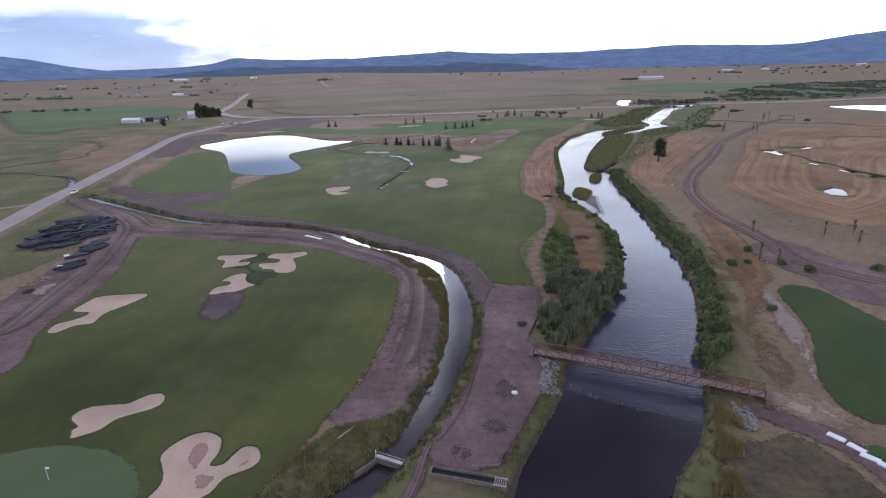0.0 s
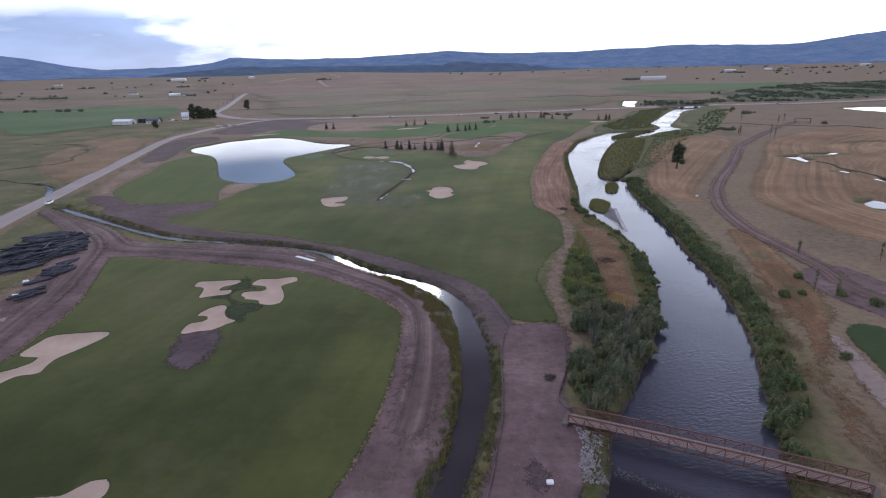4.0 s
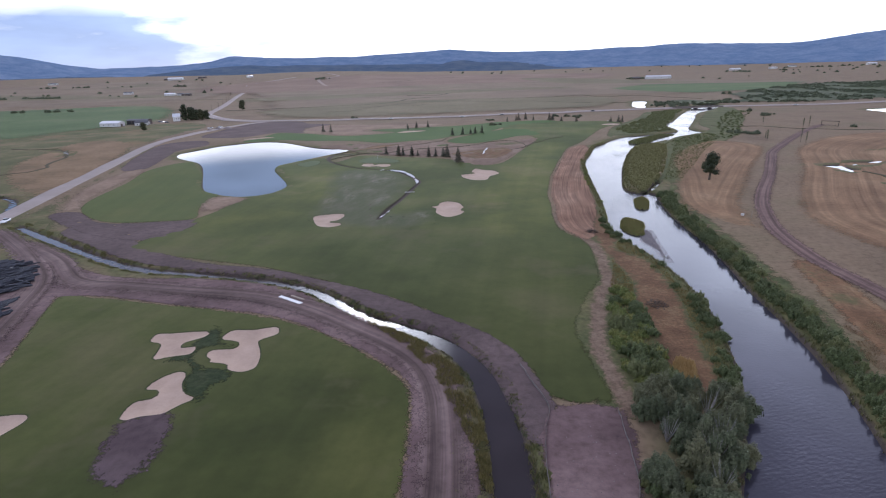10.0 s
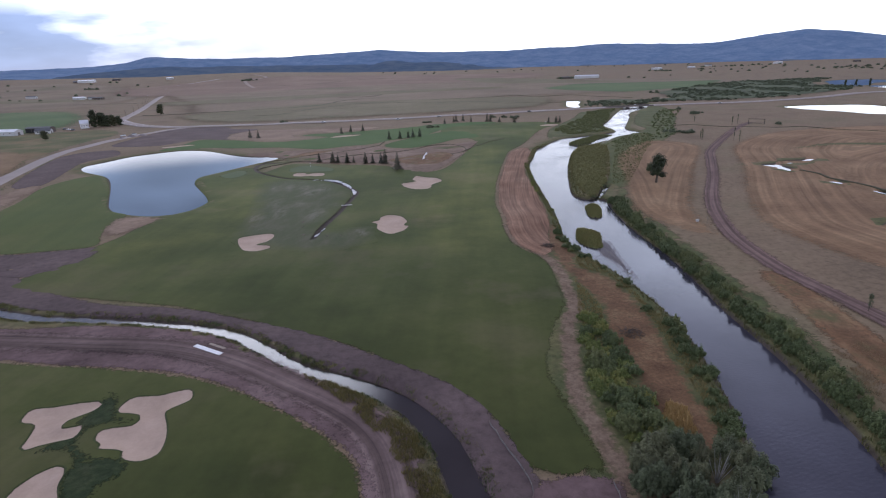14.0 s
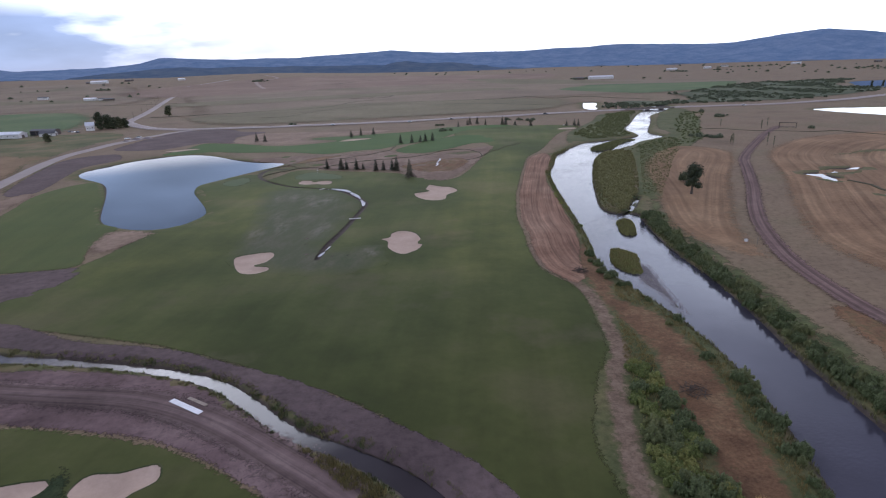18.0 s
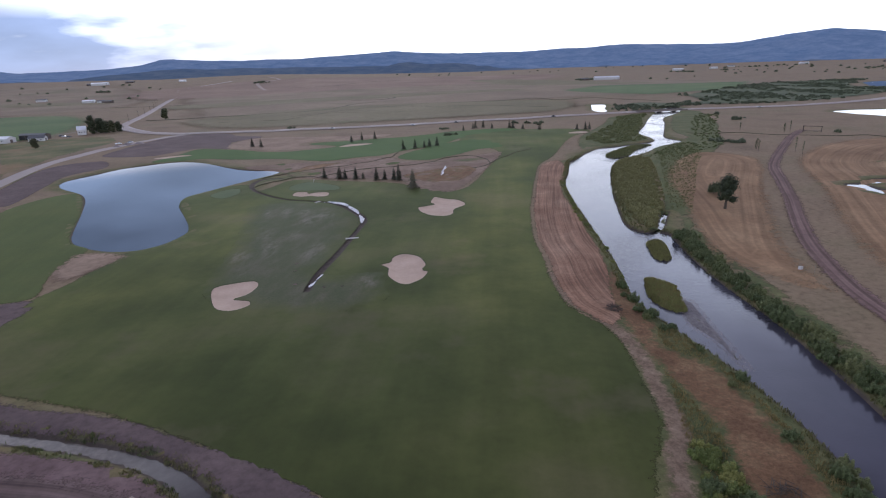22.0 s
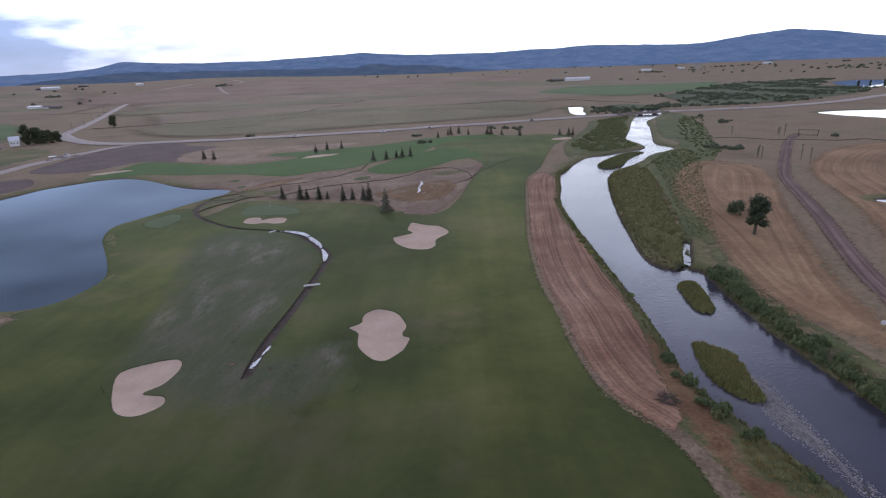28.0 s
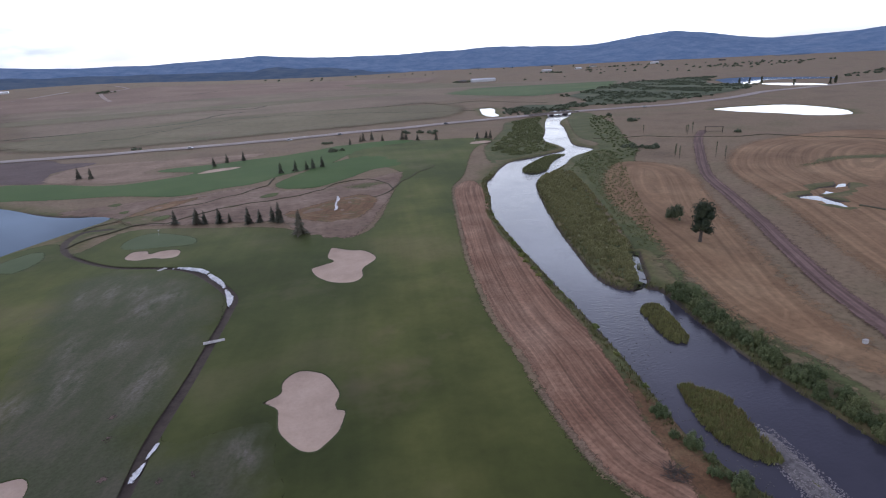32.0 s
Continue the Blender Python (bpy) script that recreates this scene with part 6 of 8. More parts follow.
def inside_points(rng, poly, n):
    poly = np.asarray(poly)
    lo, hi = poly.min(0), poly.max(0)
    out = np.empty((0, 2))
    while len(out) < n:
        p = rng.uniform(lo, hi, (n * 3, 2))
        out = np.vstack([out, p[apart(p[:, 0], p[:, 1], poly) < 0]])
    return out[:n]


def heights(p):
    """Height of the land at many places."""
    gx, gy, z = LAND
    i, j = np.searchsorted(gx, p[:, 0]) - 1, np.searchsorted(gy, p[:, 1]) - 1
    u, v = (p[:, 0] - gx[i]) / (gx[i + 1] - gx[i]), (p[:, 1] - gy[j]) / (gy[j + 1] - gy[j])
    return (z[j, i] * (1 - u) + z[j, i + 1] * u) * (1 - v) + (z[j + 1, i] * (1 - u) + z[j + 1, i + 1] * u) * v


rng = np.random.RandomState(7)
STONES = [stone_mesh(rng) for _ in range(6)]
for nm, poly, n, lo, hi in (("riprap_west", [(18.5, 97.2), (22.8, 95), (20.2, 88.3), (20.8, 85), (17, 84.2), (17, 88.4), (18.8, 92.3)], 620, 0.12, 0.45),
                            ("riprap_east", [(48.8, 80.8), (46.4, 75), (47.6, 72.2), (49.8, 73.4), (50.6, 78.5)], 420, 0.12, 0.42)):
    p = inside_points(rng, poly, n)
    z = heights(p)
    scatter_stuff(nm, "loose pale riprap boulders on the river bank", "stones", M["riprap"],
                  [(rng.randint(6), x, y, h + 0.12, rng.uniform(lo, hi), rng.uniform(0, 6.3)) for (x, y), h in zip(p, z)], STONES)
patch("gravel_bed", ISLANDS[2], M["gravel"], "grey gravel of a low river bar", "gravel", 0.05, 1.0, cuts=False)
bar = [(68, 244), (70, 241.5), (69, 235), (67.2, 226.5), (66, 219), (64, 207), (61.6, 208), (62.2, 220), (61, 228.5), (63, 235)]
p = inside_points(rng, bar, 2600)
scatter_stuff("gravel_bar", "pale river cobbles on a shallow bar", "stones", M["riprap"], [(rng.randint(6), x, y, max(h, -1.2) + 0.02, rng.uniform(0.08, 0.32), rng.uniform(0, 6.3)) for (x, y), h in zip(p, heights(p))], STONES)
p = np.vstack([inside_points(rng, [(60, 262), (72, 268), (80, 300), (74, 300), (66, 280)], 160), inside_points(rng, [(58, 205), (62, 205), (60, 260), (57, 245)], 220), inside_points(rng, [(22, 87), (29, 82.5), (34, 79.5), (43, 76), (43, 77), (34, 80.8), (29, 83.9), (23, 88.8)], 420), inside_points(rng, [(26, 80), (40, 70), (38, 68), (25, 76)], 8)])
scatter_stuff("riffle_stones", "dark wet stones breaking the river's surface", "stones", M["dark_stone"], [(rng.randint(6), x, y, -1.2, rng.uniform(0.12, 0.42), rng.uniform(0, 6.3)) for x, y in p], STONES)


# ---- shrubs ----
def shrub_lobes(rng, r, h):
    """Upright plumes of uneven height round a lower middle."""
    n = rng.randint(14, 21)
    L = [(0, 0, h * 0.32, r * 0.55, h * 0.34)]
    for i in range(n):
        a, d = i * 2.4 + rng.uniform(-0.4, 0.4), r * math.sqrt((i + 0.5) / n) * rng.uniform(0.8, 1.05)
        q, t = r * rng.uniform(0.14, 0.30), h * rng.uniform(0.42, 1.08) * (1.05 - 0.5 * (d / r) ** 2)
        L.append((math.cos(a) * d, math.sin(a) * d, t * 0.5, q, t * 0.5))
    return L


def stems(rng, h, r):
    bm = bmesh.new()
    for i in range(5):
        a = i * 1.26 + rng.uniform(-0.3, 0.3)
        tube((0.1 * math.cos(a), 0.1 * math.sin(a), -0.3), (r * 0.5 * math.cos(a), r * 0.5 * math.sin(a), h * 0.7), 0.05, 5, 0.02, bm)
    me = bpy.data.meshes.new("stem")
    bm.to_mesh(me); bm.free()
    me.materials.append(M["bark"])
    return me


rng = np.random.RandomState(11)
SHRUBS = {}
for key, mat, r, h, n, size in (("willow", "willow", 1.8, 2.7, 2300, 0.15), ("grey", "willow_grey", 2.4, 4.4, 3400, 0.17), ("bright", "bright_leaf", 1.4, 1.5, 1300, 0.14)):
    SHRUBS[key] = [(crown_mesh("crown", rng, shrub_lobes(rng, r, h), n, size, M[mat], 0.55), stems(rng, h, r)) for _ in range(4)]


def shrub(key, x, y, s, rng, label, group, base=None):
    crown, stem = SHRUBS[key][rng.randint(4)]
    ob = thing("willow_shrub" if key != "bright" else "low_shrub", pose(x, y, height(x, y, -0.08) if base is None else base, 0, 0, rng.uniform(0, 360)), label, "shrub", group)
    ob.scale = (s, s, s * rng.uniform(0.85, 1.2))
    for nm, me in (("crown", crown), ("stem", stem)):
        o = new(nm, me)
        o.parent = ob
    return ob


def along(rng, pts, step, spread):
    line = spline(pts, step, False)[:, :2]
    return line + rng.uniform(-1, 1, line.shape) * spread


def dry_only(p, margin=0.6):
    return p[carved(p[:, 0], p[:, 1])[1] > margin]


rng = np.random.RandomState(22)
for x, y in dry_only(inside_points(rng, [(22, 100.5), (20.5, 108), (22.5, 118), (26, 120), (30, 110), (26.5, 103)], 26), 0.4):
    shrub(("grey", "willow")[rng.randint(2)], x, y, rng.uniform(0.45, 0.85), rng, "grey-green willow beside the footbridge", "willow thicket")
for x, y in dry_only(along(rng, [(48.6, 86), (50, 90), (52, 96)], 1.3, 0.8), 0.3):
    shrub("willow", x, y, rng.uniform(0.6, 1.0), rng, "rounded green willow shrub on the river bank", "willows along the east bank")
rng = np.random.RandomState(21)
# dense hedge along the east bank
EAST = [(52, 97), (57, 106), (63.5, 121), (69.5, 140), (73.5, 159), (76, 180), (79, 199), (82, 219), (83.5, 231), (85, 246), (87, 262), (90, 280), (93, 294)]
for off, st, lo, hi in ((0.0, 1.9, 0.6, 1.25), (2.4, 2.6, 0.5, 1.2)):
    for x, y in dry_only(along(rng, [(a + off, b - off * 0.2) for a, b in EAST], st, 0.9), 0.5):
        shrub("willow", x, y, rng.uniform(lo, hi), rng, "rounded green willow shrub on the river bank", "willows along the east bank")
# thicket on the west bank below the bend
for x, y in dry_only(inside_points(rng, [(26, 105), (24, 118), (26, 133), (33, 139), (43, 137), (46, 134), (38, 119), (31, 108)], 52), 0.4):
    shrub("grey", x, y, rng.uniform(0.75, 1.15), rng, "tall grey-green willow thicket beside the river", "willow thicket")
WEST = [(47, 140), (52.5, 152), (56, 166), (58, 182), (58.5, 198), (58, 212), (56, 226), (54.5, 240), (57, 253), (61, 270), (66, 298), (68, 322)]
for off, st in ((0, 2.4), (-2.5, 3.6)):
    for x, y in dry_only(along(rng, [(a + off, b) for a, b in WEST[:9]], st, 1.0), 0.4):
        if y < 178 or rng.rand() < 0.4:
            shrub("willow", x, y, rng.uniform(0.45, 1.0), rng, "rounded green willow shrub on the river bank", "willows along the west bank")
for x, y in dry_only(inside_points(rng, [(29, 141), (31, 160), (36, 178), (41, 190), (43, 180), (40, 160), (37, 140)], 150), 0.5):
    shrub(("bright", "bright", "willow")[rng.randint(3)], x, y, rng.uniform(0.5, 1.15), rng, "low bright green shrub in the rough", "low shrubs")
for x, y in dry_only(along(rng, WEST[8:] + [(74, 352), (82, 385)], 6.0, 0.7), 0.4):
    shrub("bright", x, y, rng.uniform(0.5, 0.9), rng, "low bright green shrub in the rough", "low shrubs")
for x, y, s in ((82, 146, 0.8), (87, 147, 0.6), (96, 146, 0.7), (100, 140, 0.9), (118, 139, 1.0), (93, 158, 0.7), (76, 116, 0.6)):
    shrub("willow", x, y, s, rng, "single dark shrub in the dry meadow", "meadow shrubs")


def scrub(name, pts, label, rng, size=(0.7, 1.3), mats="far_leaf", leaf=0.5, n=150, h=2.2, r=1.7):
    """A belt of scrub, past counting, as one object."""
    src = []
    for _ in range(4):
        V, F = foliage(rng, shrub_lobes(rng, r, h), n, leaf)
        mv, mf = mass(rng, shrub_lobes(rng, r, h), 0.7)
        me = bpy.data.meshes.new("scrub")
        k = len(V)
        me.from_pydata([tuple(v) for v in V] + mv, [], [tuple(f) for f in F] + [tuple(i + k for i in f) for f in mf])
        src.append(me)
    z = heights(pts)
    scatter_stuff(name, label, "shrubs", M[mats], [(rng.randint(4), x, y, hh - 0.1, rng.uniform(*size), rng.uniform(0, 6.3)) for (x, y), hh in zip(pts, z)], src)


rng = np.random.RandomState(31)
p = dry_only(inside_points(rng, [(86, 302), (92, 300), (103, 325), (112, 345), (122, 372), (138, 410), (150, 445), (146, 458), (124, 426), (108, 380), (92, 335)], 620), 0.8)
scrub("willow_scrub_spit", p, "dense low willow scrub on the river spit", rng, (0.35, 1.0), "spit_leaf", 0.26, 260)
p = dry_only(inside_points(rng, [(152, 512), (174, 516), (192, 526), (199, 561), (230, 618), (256, 675), (292, 735), (240, 700), (212, 640), (175, 585), (150, 546)], 620), 1.2)
scrub("willow_scrub_north", p, "dense green willow scrub along the upper river", rng, (0.45, 1.1), "spit_leaf", 0.36, 150)
p = dry_only(inside_points(rng, [(150, 440), (175, 478), (222, 505), (245, 560), (290, 640), (330, 700), (350, 690), (290, 600), (260, 540), (225, 480), (170, 440)], 420), 1.2)
scrub("willow_scrub_east", p, "scattered willow scrub on the upper east bank", rng, (0.22, 0.7), "spit_leaf", 0.36, 110)
p = inside_points(rng, BOTTOM, 3600)
p = p[np.array([noise.noise((a * 0.017, b * 0.011, 6.0)) + 0.5 * noise.noise((a * 0.06, b * 0.04, 8.0)) for a, b in p]) > -0.03]
p = np.vstack([dry_only(p, 1.0),
               dry_only(inside_points(rng, [(270, 765), (330, 770), (360, 830), (300, 860)], 90), 1.0)])
scrub("bottomland_scrub", p, "dark willow bottomland beyond the highway", rng, (0.5, 1.9), "far_leaf", 0.55, 50)
p = np.vstack([inside_points(rng, [(600, 1700), (1700, 2300), (2200, 1900), (1500, 1500)], 34), inside_points(rng, [(-1400, 1700), (-700, 1450), (-520, 1900), (-1300, 2700)], 22),
               inside_points(rng, [(-200, 2900), (1500, 3300), (2000, 2600), (300, 2500)], 24), inside_points(rng, [(870, 3900), (960, 3920), (960, 3960), (870, 3950)], 30),
               inside_points(rng, [(-760, 960), (-600, 940), (-600, 980), (-760, 1000)], 8), inside_points(rng, [(-470, 2150), (-440, 2110), (-400, 2200), (-440, 2240)], 14),
               inside_points(rng, [(-1153, 1500), (-1095, 1486), (-1095, 1515), (-1153, 1530)], 12), inside_points(rng, [(-1058, 1496), (-953, 1482), (-953, 1508), (-1058, 1522)], 26), inside_points(rng, [(-1374, 2030), (-1330, 2040), (-1330, 2065), (-1374, 2055)], 9),
               inside_points(rng, [(-1262, 2025), (-1215, 2040), (-1215, 2060), (-1262, 2050)], 9), inside_points(rng, [(-903, 2000), (-830, 1970), (-830, 1990), (-903, 2020)], 10), inside_points(rng, [(590, 1830), (680, 1840), (690, 1920), (600, 1900)], 34),
               inside_points(rng, [(1060, 2080), (1120, 2100), (1120, 2240), (1080, 2240)], 16), inside_points(rng, [(1250, 2120), (1310, 2140), (1300, 2180), (1250, 2180)], 9), inside_points(rng, [(1450, 1900), (1900, 2000), (2100, 1750), (1500, 1700)], 60),
               inside_points(rng, [(1100, 1000), (1400, 1060), (1500, 1180), (1150, 1060)], 40), inside_points(rng, [(1400, 2350), (1750, 2300), (1750, 2420), (1400, 2450)], 30)])
scrub("far_trees", p, "far clumps of dark trees on the plain", rng, (1.5, 3.4), "far_leaf", 0.7, 50)
p = np.vstack([inside_points(rng, [(112, 680), (150, 655), (160, 668), (120, 705)], 9), inside_points(rng, [(-112, 728), (-100, 728), (-100, 734), (-112, 734)], 4), inside_points(rng, [(345, 685), (350, 685), (350, 692), (345, 692)], 2), inside_points(rng, [(322, 622), (332, 625), (358, 652), (350, 660)], 8), inside_points(rng, [(228, 508), (245, 486), (240, 482), (225, 500)], 12), inside_points(rng, [(333, 512), (338, 512), (338, 518), (333, 518)], 2),
               inside_points(rng, [(44, 604), (56, 606), (54, 614), (46, 612)], 9), inside_points(rng, [(46, 650), (54, 652), (54, 660), (46, 658)], 5)])
scrub("verge_shrubs", p, "scattered dark shrubs beside the highway", rng, (0.8, 1.8), "far_leaf", 0.4, 140)


# ---- trees ----
def spruce_meshes(rng, h, r):
    V, F = [], []
    tiers = int(h * 2.6)
    for i in range(tiers):
        t = i / tiers
        z, rad = 0.8 + t * (h - 0.8), r * (1 - t) ** 0.8 * rng.uniform(0.6, 1.2) + 0.08
        k = max(5, int(11 * (1 - t * 0.6)))
        for j in range(k):
            a = j * 6.283 / k + rng.uniform(-0.25, 0.25) + i
            q = rad * rng.uniform(0.72, 1.1)
            d, s = np.array([math.cos(a), math.sin(a), 0]), np.array([-math.sin(a), math.cos(a), 0])
            b0, tip = np.array([0, 0, z]) + d * 0.05, np.array([0, 0, z - q * rng.uniform(0.22, 0.5)]) + d * q
            w = 0.16 + 0.17 * q
            mid = (b0 + tip) / 2 + np.array([0, 0, 0.08])
            n = len(V)
            V += [b0, mid + s * w, tip, mid - s * w, mid + np.array([0, 0, -0.22])]
            F += [(n, n + 1, n + 2, n + 3), (n, n + 4, n + 2, n + 1)]
    crown = bpy.data.meshes.new("crown")
    crown.from_pydata([tuple(v) for v in V], [], F)
    crown.materials.append(M["needles"])
    bm = tube((0, 0, -0.4), (0, 0, h * 0.96), 0.14 * h / 6, 7, 0.02)
    trunk = bpy.data.meshes.new("trunk")
    bm.to_mesh(trunk); bm.free()
    trunk.materials.append(M["bark"])
    return crown, trunk


rng = np.random.RandomState(41)
SPRUCE = [spruce_meshes(rng, 6.5, r) for r in (1.9, 2.1, 1.7)]


def spruce(x, y, h, label="dark green young spruce in bare rough", group="young spruces"):
    crown, trunk = SPRUCE[rng.randint(3)]
    ob = thing("spruce", pose(x, y, height(x, y, 0.05), 0, 0, rng.uniform(0, 360)), label, "tree", group)
    ob.scale = (h / 6.5,) * 3
    for nm, me in (("crown", crown), ("trunk", trunk)):
        new(nm, me).parent = ob


for x, y, h in ((-42, 432, 6.5), (-34, 431, 5.2), (-33, 428, 7.5), (-30, 427, 6.2), (-24, 424, 7.2), (-20, 424, 4.2), (-12.5, 417, 7.6), (-8, 416, 6.2), (-3, 414, 7.0), (-0.5, 412, 9.0), (6, 390, 10.5)):
    spruce(x, y, h)
for x, y, h in ((-115, 585, 8), (-107, 580, 7.5), (-35, 586, 6.5), (-27, 598, 7), (-16, 599, 7), (6, 533, 7.5), (15, 535, 7.5), (22, 537, 6), (26, 539, 7), (32, 541, 7.5)):
    spruce(x, y, h, "dark green young spruce on the far fairway", "fairway spruces")
for x, y, h in ((65.7, 637, 6), (80, 655, 8), (88, 658, 8), (94, 644, 6), (110, 640, 9), (113, 638, 8), (120, 628, 6), (133, 618, 7), (163, 603, 6), (170, 601, 7), (174, 602, 7), (77, 652, 6)):
    spruce(x, y, h, "dark green young spruce on the far fairway", "fairway spruces")


def broadleaf(name, x, y, h, r, n, leaf, mat, label, seed, trunk_h=0.35):
    rg = np.random.RandomState(seed)
    ob = thing(name, pose(x, y, height(x, y, 0.0)), label, "tree")
    bm = tube((0, 0, -0.4), (0.2, 0.1, h * trunk_h), 0.045 * h, 9, 0.03 * h)
    lobes = []
    for i in range(17):
        a = i * 2.4 + rg.uniform(-0.3, 0.3)
        rr, z = r * rg.uniform(0.1, 0.62), h * (trunk_h + (0.86 - trunk_h) * (i + rg.uniform(0, 1)) / 17)
        lobes.append((math.cos(a) * rr, math.sin(a) * rr, z, r * rg.uniform(0.36, 0.52), h * rg.uniform(0.11, 0.17)))
        tube((0.2, 0.1, h * trunk_h * rg.uniform(0.75, 1.0)), (math.cos(a) * rr, math.sin(a) * rr, z), 0.014 * h, 6, 0.005 * h, bm)
    lobes.append((0, 0, h * 0.88, r * 0.45, h * 0.12))
    part("trunk", bm, M["bark"], ob)
    new("crown", crown_mesh("crown", rg, lobes, n, leaf, M[mat], 0.62)).parent = ob
    return ob


broadleaf("cottonwood", 127.5, 321, 14.0, 4.4, 2600, 0.34, "cottonwood", "lone dark cottonwood in a mown field", 5, 0.26)
o = shrub("grey", 138, 346, 1.35, rng, "round dark shrub beside the lone cottonwood", "meadow shrubs")
for i, (x, y, h, r) in enumerate(((-325, 766, 20, 6), (-319, 770, 16, 6.5), (-313, 768, 13.5, 6.5), (-307, 772, 13, 6), (-302, 776, 11, 5), (-321, 776, 16, 6))):
    broadleaf("shelter_tree", x, y, h, r, 900, 0.7, "cottonwood", "tall dark shelter tree beside a farmhouse", 60 + i, 0.06)
broadleaf("road_tree", -310, 937, 15, 6, 700, 0.8, "cottonwood", "dark roundish tree beside the road", 71, 0.15)
broadleaf("barn_tree", -313, 640, 9, 4.5, 900, 0.5, "cottonwood", "round dark tree beside the barns", 72, 0.15)


for i, (x, y) in enumerate(((859, 1026), (864, 1008), (884, 1000), (852, 906), (884, 868), (912, 880), (918, 886))):
    broadleaf("poplar", x, y, 11 + i % 3, 2.6, 260, 0.7, "cottonwood", "slim dark poplar beside a far reservoir", 300 + i, 0.12)


def sapling(x, y, h, seed):
    rg = np.random.RandomState(seed)
    ob = thing("sapling", pose(x, y, height(x, y)), "thin half-bare grey poplar sapling", "tree", "saplings")
    part("trunk", tube((0, 0, -0.3), (0, 0, h), 0.09, 6, 0.03), M["bark"], ob)
    L = [(0, 0, h * t, 0.5, h * 0.12) for t in (0.35, 0.55, 0.75, 0.9)]
    V, F = foliage(rg, L, 160, 0.22)
    c = mesh_object("crown", V, F, M["willow_grey"], ob)


for i, (x, y, h) in enumerate(((306, 530, 7.5), (313, 533, 8.5), (286, 556, 6), (234, 458, 7), (229, 449, 7.5), (231, 455, 6), (248, 441, 9), (246, 432, 8), (310, 536, 6),
                               (124, 170, 5.5), (128, 160, 5), (92, 150, 5.5), (95, 146, 4.8), (104, 176, 4.5), (135, 172, 5))):
    sapling(x, y, h, 100 + i)


# ---- tall grass and reeds ----
def grass(name, pts, label, rng, lo, hi, blades=5, mat="reed", wide=0.10):
    z = heights(pts)
    n = len(pts) * blades
    c = np.repeat(np.column_stack([pts, z]), blades, 0)
    c[:, :2] += rng.uniform(-0.35, 0.35, (n, 2))
    a = rng.uniform(0, 6.283, n)
    h = rng.uniform(lo, hi, n)
    lean = rng.uniform(0.05, 0.5, n) * h
    d = np.stack([np.cos(a), np.sin(a), np.zeros(n)], 1)
    s = np.stack([-np.sin(a), np.cos(a), np.zeros(n)], 1) * (wide * rng.uniform(0.6, 1.6, n))[:, None]
    tip = c + d * lean[:, None] + np.stack([0 * h, 0 * h, h], 1)
    V = np.stack([c - s - [0, 0, 0.1], c + s - [0, 0, 0.1], tip], 1).reshape(-1, 3)
    ob = mesh_object(name, V, np.arange(n * 3).reshape(-1, 3), M[mat])
    return tagged(ob, label, "grass", "", "stuff")


def beside(rng, line, n, near, far):
    """Points on both sides of a line, between two distances from it."""
    line = np.asarray(line)
    i = rng.randint(0, len(line) - 1, n)
    t = rng.rand(n)[:, None]
    q = line[i, :2] * (1 - t) + line[i + 1, :2] * t
    d = line[i + 1, :2] - line[i, :2]
    d /= np.linalg.norm(d, axis=1)[:, None] + 1e-9
    w = (line[i, 2] if line.shape[1] > 2 else 0) + rng.uniform(near, far, n)
    return q + np.stack([-d[:, 1], d[:, 0]], 1) * (w * np.where(rng.rand(n) < 0.5, -1, 1))[:, None]


def tussocks(pts, scale, least=0.0):
    """Only the points that fall within clumps."""
    return pts[np.array([noise.noise((a * scale, b * scale, 3.0)) for a, b in pts]) > least]


rng = np.random.RandomState(51)
grass("creek_grass", tussocks(beside(rng, CREEK_LINE[:-60], 6000, 0.3, 2.4), 0.3), "tall olive grass along the creek", rng, 0.15, 0.55, 9, "reed", 0.06)
grass("creek_sedge", tussocks(beside(rng, CREEK_LINE[60:-60], 2200, 0.3, 2.0), 0.25, 0.08), "dark green sedge along the creek", rng, 0.2, 0.6, 8, "willow", 0.06)
q = inside_points(rng, [(-24, 171), (-16, 161), (-8, 148), (-4, 135), (-1, 124), (-0.3, 112), (-1.2, 100), (-4, 88), (-3, 86), (-1.5, 94), (0.8, 110), (1, 127), (-0.5, 139), (-3, 149), (-9, 158.5), (-17, 166.5)], 2600)
q = q[np.array([noise.noise((a * 0.3, b * 0.3, 5.0)) for a, b in q]) > -0.2]
grass("creek_bank_grass", q, "tall golden-olive grass on the creek's bank", rng, 0.3, 1.0, 10, "gold_blade", 0.06)
q = inside_points(rng, [(-4, 66), (-2, 72), (4, 86), (8, 100), (8, 120), (9, 128), (6.5, 126), (5.5, 108), (2, 92), (-4, 78), (-7, 72)], 500)
grass("creek_grass_inner", q, "olive grass between creek and graded soil", rng, 0.2, 0.6, 9, "reed", 0.055)
q = inside_points(rng, [(-28, 58), (-24, 68), (-19, 76), (-12, 78), (-6, 80), (-7, 72), (-11, 68), (-18, 60), (-24, 52)], 2600)
lump = np.array([noise.noise((a * 0.4, b * 0.4, 2.0)) for a, b in q])
grass("corner_grass", q[lump > 0.02], "rough olive grass at the creek's corner", rng, 0.25, 0.8, 9, "spit_blade", 0.06)
grass("corner_grass_bright", q[lump < -0.22], "bright yellow-green grass at the creek's corner", rng, 0.2, 0.6, 8, "island_blade", 0.06)
RL = RIVER
k = [i for i in range(len(RL)) if RL[i, 1] < 470]
q = beside(rng, RL[k], 9000, 0.2, 3.0)
q = q[(carved(q[:, 0], q[:, 1])[1] > 0.1)]
